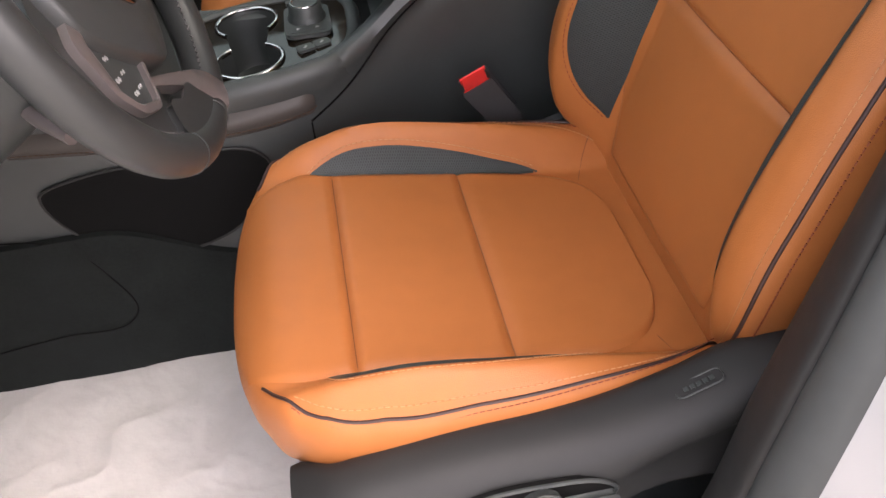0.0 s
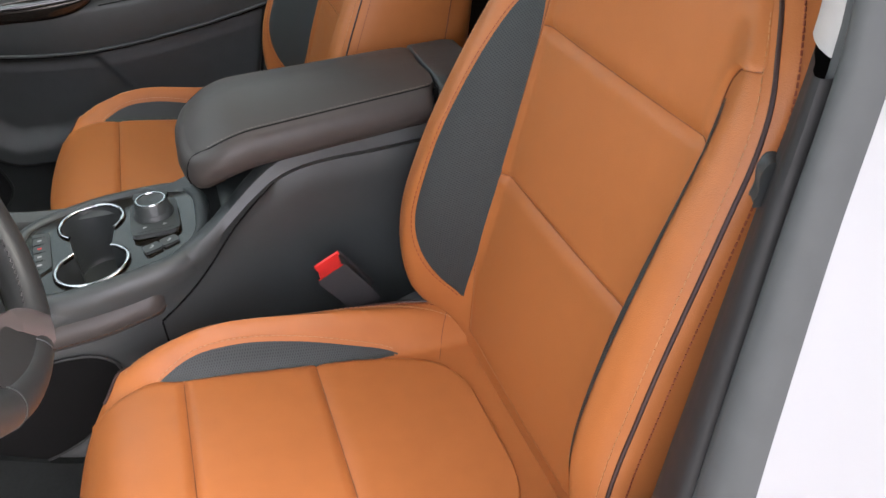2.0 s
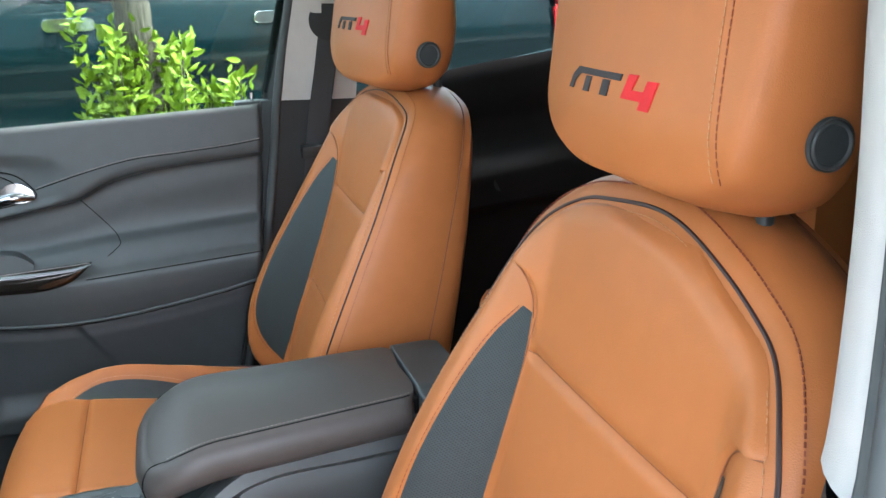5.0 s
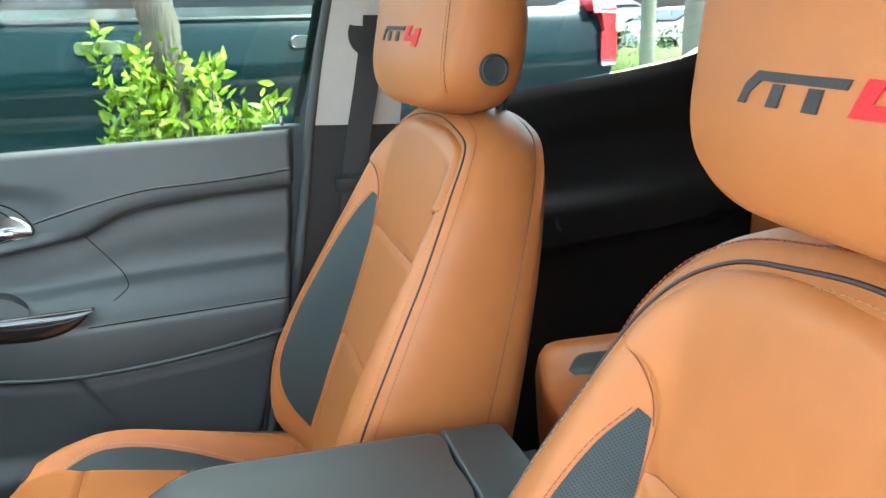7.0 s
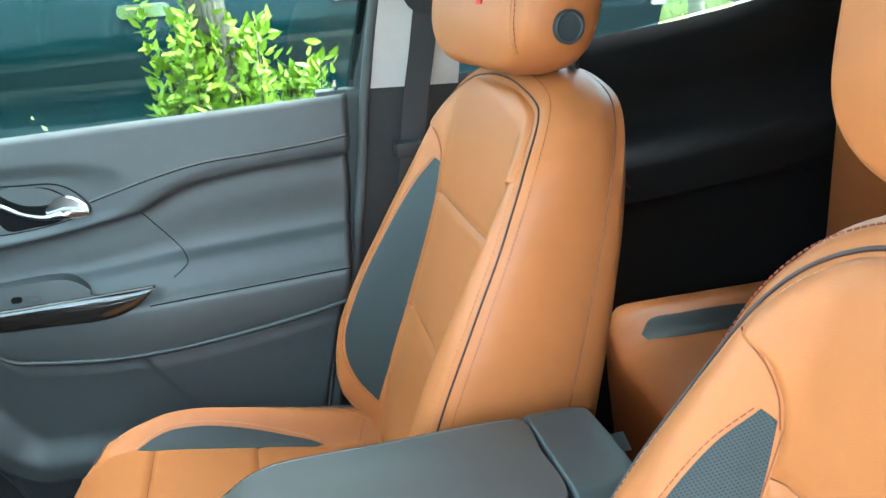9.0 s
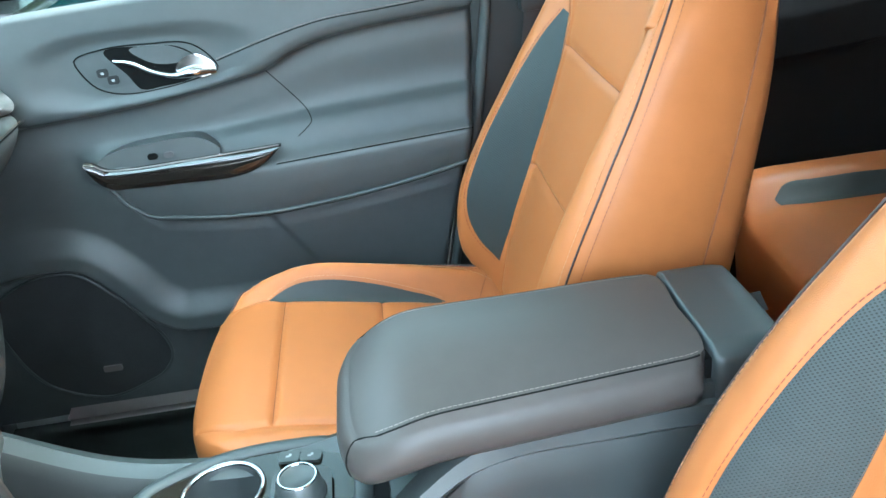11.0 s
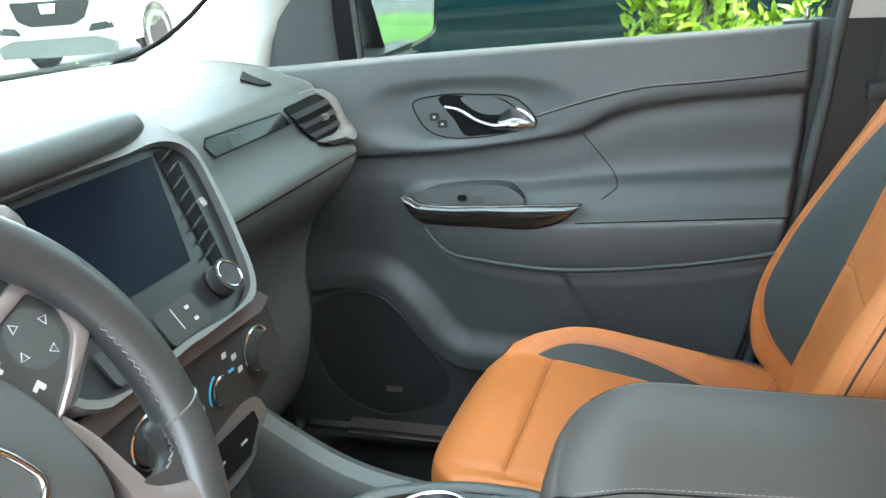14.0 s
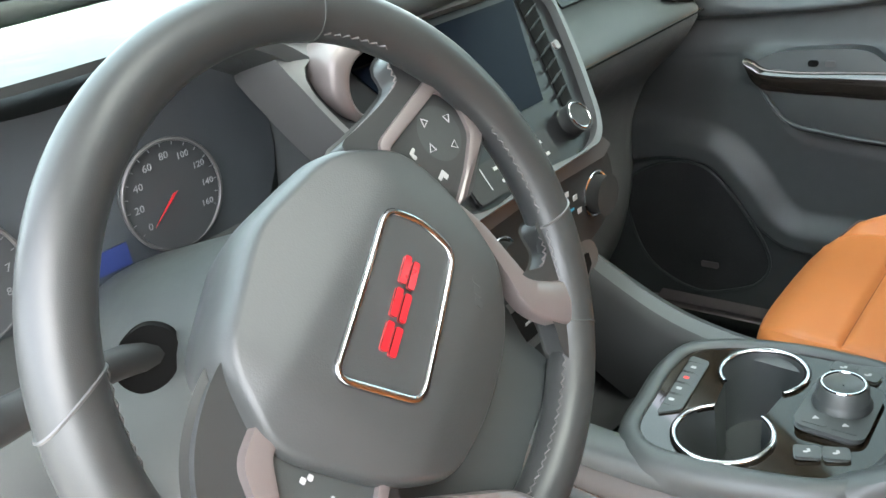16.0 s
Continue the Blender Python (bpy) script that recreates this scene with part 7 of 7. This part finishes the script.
KERB = material("concrete_kerb", (0.42, 0.41, 0.38), 0.85, grain=0.15, scale=12)
TEAL = material("dark_teal_paint", (0.0022, 0.013, 0.0155), 0.13, grain=0.25, scale=3, specular=0.20)
CARGLASS = material("dark_car_glass", (0.008, 0.010, 0.011), 0.04, specular=0.14)
TYRE = material("tyre_rubber", (0.02, 0.02, 0.02), 0.85, grain=0.2, scale=40)
LAMP_RED = material("red_lamp_lens", (0.55, 0.01, 0.015), 0.15, coat=0.8)


def leaves(name, spots, size, mat, parent, label="", seed=1):
    """Many small pointed leaves about the given spots (place, spread)."""
    rnd = random.Random(seed)
    v, f = [], []
    for (x, y, z), spread, n in spots:
        for _ in range(n):
            d = Vector((rnd.gauss(0, 1), rnd.gauss(0, 1), rnd.gauss(0, 1))) * spread
            c = Vector((x, y, z)) + d
            ax = Vector((rnd.uniform(-1, 1), rnd.uniform(-1, 1), rnd.uniform(-0.1, 1.3))).normalized()
            sd = ax.cross(Vector((rnd.uniform(-1, 1), rnd.uniform(-1, 1), rnd.uniform(-1, 1)))).normalized()
            s = size * rnd.uniform(0.7, 1.25)
            nrm = ax.cross(sd)
            b = len(v)
            v += [c, c + ax * s * 0.35 + sd * s * 0.20 + nrm * s * 0.04, c + ax * s, c + ax * s * 0.35 - sd * s * 0.20 + nrm * s * 0.04, c + ax * s * 0.75 + sd * s * 0.12, c + ax * s * 0.75 - sd * s * 0.12]
            f += [(b, b + 1, b + 4, b + 2), (b, b + 2, b + 5, b + 3)]
    return link(name, v, f, mat, parent, label, smooth=False)


# young tree with basal shoots in the planting strip
tree = thing("young_tree", "young tree with grey trunk and bright green basal shoots", "tree")
tr = curve([(-0.345, 2.5, GZ), (-0.335, 2.5, 0.3), (-0.325, 2.5, 0.7), (-0.345, 2.5, 1.0), (-0.38, 2.52, 1.5), (-0.36, 2.5, 2.4), (-0.33, 2.5, 3.2)], 60)
tube("trunk", tr + 0.004 * np.random.RandomState(3).randn(60, 3) * np.array([1, 1, 0]), [0.075, 0.062, 0.060, 0.055, 0.052, 0.045, 0.03], BARK, tree, "grey fissured trunk", sides=14)
rnd = random.Random(5)
spots = []
for k in range(84):
    a = rnd.uniform(0, 2 * math.pi)
    r = min(abs(rnd.gauss(0, 0.17)), 0.27)
    h = rnd.uniform(0.22, 0.93) - 0.7 * max(0, r - 0.10)
    base = Vector((-0.335 + r * math.cos(a), 2.46 + 0.8 * r * math.sin(a), GZ + 0.4))
    tipp = Vector((base.x + rnd.gauss(0, 0.03), base.y, h))
    tube("shoot", [tuple(base), tuple(tipp)], 0.003, BARK, tree, sides=4)
    for j in range(9):
        q = 0.35 + 0.65 * j / 8
        p = base.lerp(tipp, q)
        spots.append((tuple(p), 0.022, 13))
for q in range(12):
    p = Vector((-0.50, 2.44, 0.60)).lerp(Vector((-0.515, 2.44, 0.985)), q / 11)
    spots.append((tuple(p), 0.012, 6))
for k in range(16):
    base = Vector((-0.15 + 0.11 * rnd.random(), 2.46 + 0.08 * rnd.random(), GZ + 0.4))
    tipp = base + Vector((0.03 * rnd.random(), 0, rnd.uniform(0.60, 0.76) - 0.25 * (base.x + 0.15)))
    tube("shoot", [tuple(base), tuple(tipp)], 0.003, BARK, tree, sides=4)
    spots += [(tuple(base.lerp(tipp, 0.4 + 0.1 * j)), 0.02, 12) for j in range(7)]
leaves("leaves", spots, 0.047, LEAF, tree, "bright green leaves", 7)
crown = [((-0.33 + rnd.gauss(0, 0.7), 2.5 + rnd.gauss(0, 0.7), 3.4 + rnd.gauss(0, 0.5)), 0.2, 26) for _ in range(60)]
leaves("crown", crown, 0.09, LEAF, tree, "green leafy crown", 8)
for k in range(6):
    a = k * 1.05
    tube("limb", [tr[-8 + k // 2], (-0.33 + 0.7 * math.cos(a), 2.5 + 0.7 * math.sin(a), 3.5)], [0.025, 0.01], BARK, tree, sides=6, n=8)
bed = tagged(box("planting_bed", (-9, 1.95, GZ), (9, 3.2, GZ + 0.12), KERB, edge=0.02), "kerbed planting strip between parking bays", "planting bed", kind="structure")
cover = [((x, y, GZ + 0.16 + h + 0.12 * rnd.random()), 0.09, 30) for x in lin(-3.6, -0.66, 34) for y, top in ((2.15, 0), (2.4, 0), (2.75, 0.2)) for h in (0.0, 0.20, 0.36 + top)] + [((x, 2.75 + 0.1 * math.sin(9 * x), GZ + 0.73 + 0.08 * rnd.random()), 0.05, 130) for x in lin(-3.6, -0.62, 60)] + [((x, 2.6, GZ + 0.2), 0.10, 26) for x in lin(-0.5, 2.0, 20)]
tagged(leaves("ground_cover", cover, 0.030, material("ground_cover_leaf", (0.15, 0.20, 0.05), 0.7, grain=0.5, scale=8), None, "", 9), "low yellow-green ground cover in the planting strip", "plants", kind="stuff")


def wheel_at(name, parent, m, r, paint):
    w = tube(name, [m @ Vector((r * 0.80 * math.cos(t), 0, r * 0.80 * math.sin(t))) for t in lin(0, 2 * math.pi, 32, endpoint=False)], r * 0.24, TYRE, parent, sides=10, closed=True)
    ax = m.to_3x3() @ Vector((0, -1, 0))
    disc("rim", m @ Vector((0, 0.02, 0)), ax, r * 0.62, 0.03, DARKHOLE, w)
    for k in range(5):
        t = 2 * math.pi * k / 5
        a, b = math.cos(t), math.sin(t)
        prism("rim_spoke", [m @ Vector(q) for q in ((-0.05 * b, -0.02, 0.05 * a), (0.05 * b, -0.02, -0.05 * a), (r * 0.62 * a + 0.04 * b, -0.02, r * 0.62 * b - 0.04 * a), (r * 0.62 * a - 0.04 * b, -0.02, r * 0.62 * b + 0.04 * a))], ax * 0.02, paint, w, edge=0)
    return w


# pickup parked beyond the strip, its side towards the planting strip
truck = thing("pickup_truck", "dark teal crew-cab pickup parked beyond the planting strip", "truck")
tm = Matrix.Translation((0.1, 4.55, GZ)) @ Matrix.Rotation(radians(9), 4, "Z")


def tpr(name, pts, push, mat, parent, label="", edge=0.01):
    return prism(name, [tm @ Vector(p) for p in pts], tm.to_3x3() @ Vector(push), mat, parent, label, edge)


side = []
for x in lin(-2.75, 2.35, 50):
    side.append([tuple(tm @ Vector((x, y, z))) for y, z in ((0.30, 0.45), (0.03, 0.50), (0.0, 0.62), (0.04, 0.80), (0.03, 0.95), (-0.02, 1.10), (-0.01, 1.24), (0.04, 1.40), (0.10, 1.46))])
v, f = grid([curve(r, 30) for r in side])
tbody = link("body_side", v, f, TEAL, truck, "dark teal body side")
tpr("body_core", [(-2.75, 0.1, 0.45), (2.35, 0.1, 0.45), (2.35, 0.1, 1.44), (-2.75, 0.1, 1.34)], (0, 1.7, 0), TEAL, truck)
tpr("cab", [(-2.0, 0.10, 1.44), (-1.25, 0.28, 1.98), (0.55, 0.28, 1.98), (0.78, 0.12, 1.44)], (0, 1.4, 0), TEAL, truck, edge=0.04)
for q in ([(-1.85, 0.085, 1.47), (-1.22, 0.24, 1.92), (-0.52, 0.24, 1.92), (-0.52, 0.085, 1.47)], [(-0.42, 0.085, 1.47), (-0.42, 0.24, 1.92), (0.46, 0.24, 1.92), (0.62, 0.085, 1.47)]):
    tpr("side_window", q, (0, 0.02, 0), CARGLASS, truck, "dark side window", edge=0.004)
for z0, z1 in ((1.442, 1.460), (1.466, 1.484)):
    tpr("chrome_strip", [(-2.0, 0.03, z0), (0.75, 0.03, z0), (0.75, 0.03, z1), (-2.0, 0.03, z1)], (0, 0.03, 0), CHROME_BRIGHT, truck, "chrome belt strip", edge=0.003)
for x in (-0.82, 0.30):
    tpr("door_handle", [(x + a, -0.02, 1.295 + b) for a, b in rounded(0.24, 0.05, 0.02)], (0, -0.03, 0), CHROME_BRIGHT, truck, "chrome door handle", edge=0.008)
for x in (-1.95, -0.47, 0.72):
    tpr("door_gap", [(x, -0.026, 0.55), (x + 0.008, -0.026, 0.55), (x + 0.008, 0.04, 1.44), (x, 0.04, 1.44)], (0, 0.01, 0), DARKHOLE, truck, edge=0)
tpr("running_board", [(-1.9, -0.10, 0.46), (0.8, -0.10, 0.46), (0.8, 0.1, 0.46), (-1.9, 0.1, 0.46)], (0, 0, 0.05), SATIN, truck, "satin running board", edge=0.01)
lamp = tpr("tail_lamp", [(2.19, -0.04, 1.42), (2.345, -0.04, 1.42), (2.345, 0.02, 1.54), (2.20, 0.02, 1.54)], (0, 0.16, 0), LAMP_RED, truck, "red and clear tail lamp", edge=0.012)
tpr("lamp_neck", [(2.275, -0.042, 1.29), (2.345, -0.042, 1.29), (2.345, -0.036, 1.43), (2.245, -0.036, 1.43)], (0, 0.16, 0), LAMP_RED, lamp, edge=0.008)
tpr("lamp_lower", [(2.25, -0.046, 1.11), (2.35, -0.046, 1.11), (2.35, -0.044, 1.285), (2.252, -0.044, 1.285)], (0, 0.16, 0), LAMP_RED, lamp, edge=0.01)
tpr("lamp_lens", [(2.25, -0.046, 1.08), (2.35, -0.046, 1.08), (2.35, -0.046, 1.107), (2.25, -0.046, 1.107)], (0, 0.16, 0), MARK, lamp, "clear lower lens", edge=0.006)
tpr("bumper", [(2.30, 0.02, 0.52), (2.55, 0.04, 0.52), (2.55, 0.04, 0.74), (2.30, 0.02, 0.74)], (0, 1.6, 0), CHROME, truck, edge=0.02)
for x in (-2.2, 1.65):
    wheel_at("wheel", truck, tm @ Matrix.Translation((x, 0.05, 0.40)), 0.40, CHROME)


def parked(name, label, m, paint, suv=True):
    """A parked car, nose along its own -x."""
    c = thing(name, label, "car")
    hgt = 1.70 if suv else 1.45
    ln = 2.35
    prof = [(-ln, 0.35), (-ln - 0.05, 0.62), (-ln + 0.05, 0.95), (-ln + 0.35, 1.05), (-1.0, 1.12), (-0.35, hgt - 0.06), (0.3, hgt), (1.5, hgt - 0.04), (2.05, 1.15), (2.30, 1.05), (2.32, 0.40)]
    rows = []
    for y in lin(-0.93, 0.93, 15):
        e = max(0, abs(y) - 0.70) / 0.23
        rows.append([tuple(m @ Vector((x * (1 - 0.04 * e * e), y * (1 - 0.10 * max(0, z - 1.1)), 0.35 + (z - 0.35) * (1 - 0.05 * e * e)))) for x, z in curve(prof, 60)])
    v, f = grid(rows)
    nb_ = len(rows)
    f += [tuple(range(60)), tuple(range((nb_ - 1) * 60, nb_ * 60))]
    link("body", v, f, paint, c)
    P = lambda nm, pts, push, mt, lb="", ed=0.01: prism(nm, [m @ Vector(p) for p in pts], m.to_3x3() @ Vector(push), mt, c, lb, ed)  # noqa: E731
    P("windscreen", [(-1.0, -0.72, 1.14), (-1.0, 0.72, 1.14), (-0.40, 0.62, hgt - 0.09), (-0.40, -0.62, hgt - 0.09)], (-0.02, 0, 0.02), CARGLASS)
    for sy in (-1, 1):
        P("side_window", [(-0.85, sy * 0.925, 1.15), (1.75, sy * 0.925, 1.18), (1.45, sy * 0.875, hgt - 0.12), (-0.30, sy * 0.875, hgt - 0.12)], (0, sy * 0.012, 0), CARGLASS)
        P("headlamp", [(-ln - 0.01, sy * 0.52, 0.86), (-ln + 0.16, sy * 0.90, 0.90), (-ln + 0.20, sy * 0.90, 0.98), (-ln + 0.03, sy * 0.52, 0.94)], (-0.03, 0, 0), SATIN)
        P("fog_lamp", [(-ln - 0.05, sy * 0.52, 0.52), (-ln + 0.02, sy * 0.84, 0.54), (-ln + 0.02, sy * 0.82, 0.62), (-ln - 0.05, sy * 0.58, 0.60)], (-0.04, 0, 0), CARGLASS)
        for x in (-1.42, 1.42):
            wm = m @ Matrix.Translation((x, sy * 0.86, 0.36)) @ (Matrix.Identity(4) if sy < 0 else Matrix.Rotation(math.pi, 4, "Z"))
            wheel_at("wheel", c, wm, 0.36, SATIN)
            # black disc on the body stands for the shaded hollow of the arch
            disc("wheel_arch", m @ Vector((x, sy * 0.90, 0.38)), m.to_3x3() @ Vector((0, sy, 0)), 0.42, 0.035, DARKHOLE, c, edge=0)
    P("grille", [(-ln - 0.075, -0.30, 0.62), (-ln - 0.075, 0.30, 0.62), (-ln - 0.07, 0.48, 0.70), (-ln - 0.03, 0.58, 0.92), (-ln - 0.03, -0.58, 0.92), (-ln - 0.07, -0.48, 0.70)], (-0.03, 0, 0), DARKHOLE, "dark grille")
    P("badge_bar", [(-ln - 0.10, -0.09, 0.78), (-ln - 0.10, 0.09, 0.78), (-ln - 0.09, 0.11, 0.88), (-ln - 0.09, -0.11, 0.88)], (-0.02, 0, 0), CHROME)
    P("lower_bumper", [(-ln - 0.02, -0.84, 0.22), (-ln - 0.02, 0.84, 0.22), (-ln - 0.03, 0.88, 0.36), (-ln - 0.06, 0.62, 0.44), (-ln - 0.06, -0.62, 0.44), (-ln - 0.03, -0.88, 0.36)], (-0.05, 0, 0), RUBBER)
    return c


parked("white_suv", "white parked SUV facing the car park lane", Matrix.Translation((-9.02, 11.3, lot_z(-9, 11.3))) @ Matrix.Rotation(radians(98), 4, "Z"), WHITE_PAINT)
parked("white_sedan", "white parked car beyond the grass", Matrix.Translation((11.05, 18.1, GZ)) @ Matrix.Rotation(radians(13), 4, "Z"), WHITE_PAINT, False)
parked("white_hatchback", "white parked car far across the car park", Matrix.Translation((12.5, 27, lot_z(12.5, 27))) @ Matrix.Rotation(radians(10), 4, "Z"), WHITE_PAINT, False)
lawn = tagged(box("lawn", (2.6, 6.6, GZ), (16, 11.5, GZ + 0.10), GRASS, edge=0.03), "bright green grass island", "lawn", kind="structure")


def hedge(name, label, a, b, depth, height, n, seed, mat, size):
    h = thing(name, label, "hedge")
    a, b = Vector(a), Vector(b)
    r2 = random.Random(seed)
    core = [(a.lerp(b, q) + Vector((0, 0, height * w))) for q in lin(0, 1, 44) for w in (0.2, 0.5, 0.85)]
    leaves("leaves", [((p.x + r2.gauss(0, depth * 0.25), p.y + r2.gauss(0, depth * 0.25), p.z), depth * 0.30, n) for p in core], size, mat, h, "green leaves", seed)
    side_v = (b - a).cross(Vector((0, 0, 1))).normalized() * depth * 0.42
    rows = [[tuple(a.lerp(b, q) + side_v * s + Vector((0, 0, height * w * r2.uniform(0.86, 1.0)))) for s, w in ((-1, 0), (-1, 0.7), (-0.6, 0.93), (0.6, 0.93), (1, 0.7), (1, 0))] for q in lin(0, 1, 40)]
    v, f = grid(rows)
    link("inner_growth", v, f, mat, h, "dense dark inner growth")
    tube("stems", [tuple(a), tuple(b)], 0.05, BARK, h, sides=6)
    return h


hedge("hedge", "clipped green hedge along the car park edge", (-19.5, 6.5, lot_z(-19, 7)), (-13, 20.6, lot_z(-13, 20)), 1.2, 1.25, 90, 21, HEDGE, 0.15)
hedge("hedge", "low green hedge beyond the grass", (3.5, 12.2, GZ), (12.0, 13.0, GZ), 0.8, 0.9, 90, 22, material("clipped_hedge_leaf", (0.12, 0.16, 0.03), 0.6, grain=0.5, scale=6), 0.08)
PALE_BARK = material("pale_bark", (0.20, 0.18, 0.15), 0.9, grain=0.3, scale=12, bump=1.0, bump_scale=40)
for tx_, ty_, r_, words in ((5.66, 10.18, 0.10, "slender pale trunk on the grass island"), (4.72, 7.45, 0.16, "thick pale trunk on the grass island")):
    lot_tree = thing("lot_tree", words, "tree")
    tube("trunk", [(tx_, ty_, GZ), (tx_ - 0.03, ty_, 1.0), (tx_ + 0.03, ty_, 2.6), (tx_ - 0.05, ty_, 4.0)], [r_ * 1.15, r_, r_ * 0.85, r_ * 0.6], PALE_BARK, lot_tree, n=20, sides=12)
    leaves("crown", [((tx_ + rnd.gauss(0, 0.9), ty_ + rnd.gauss(0, 0.9), 4.6 + rnd.gauss(0, 0.6)), 0.3, 20) for _ in range(50)], 0.14, LEAF, lot_tree, "green leafy crown", 12)
# low pale building row in the distance
bld = thing("low_building", "pale low building far behind the car park", "building")
box("wall", (-60, 55, GZ), (10, 60, 5.0), KERB, bld, edge=0)
box("roof", (-60.5, 54.6, 5.0), (10.5, 60.4, 5.4), SATIN, bld, edge=0.05)
for k in range(14):
    box("window", (-56 + 4.6 * k, 54.9, 1.0), (-53.4 + 4.6 * k, 55.0, 3.2), CARGLASS, bld, edge=0)
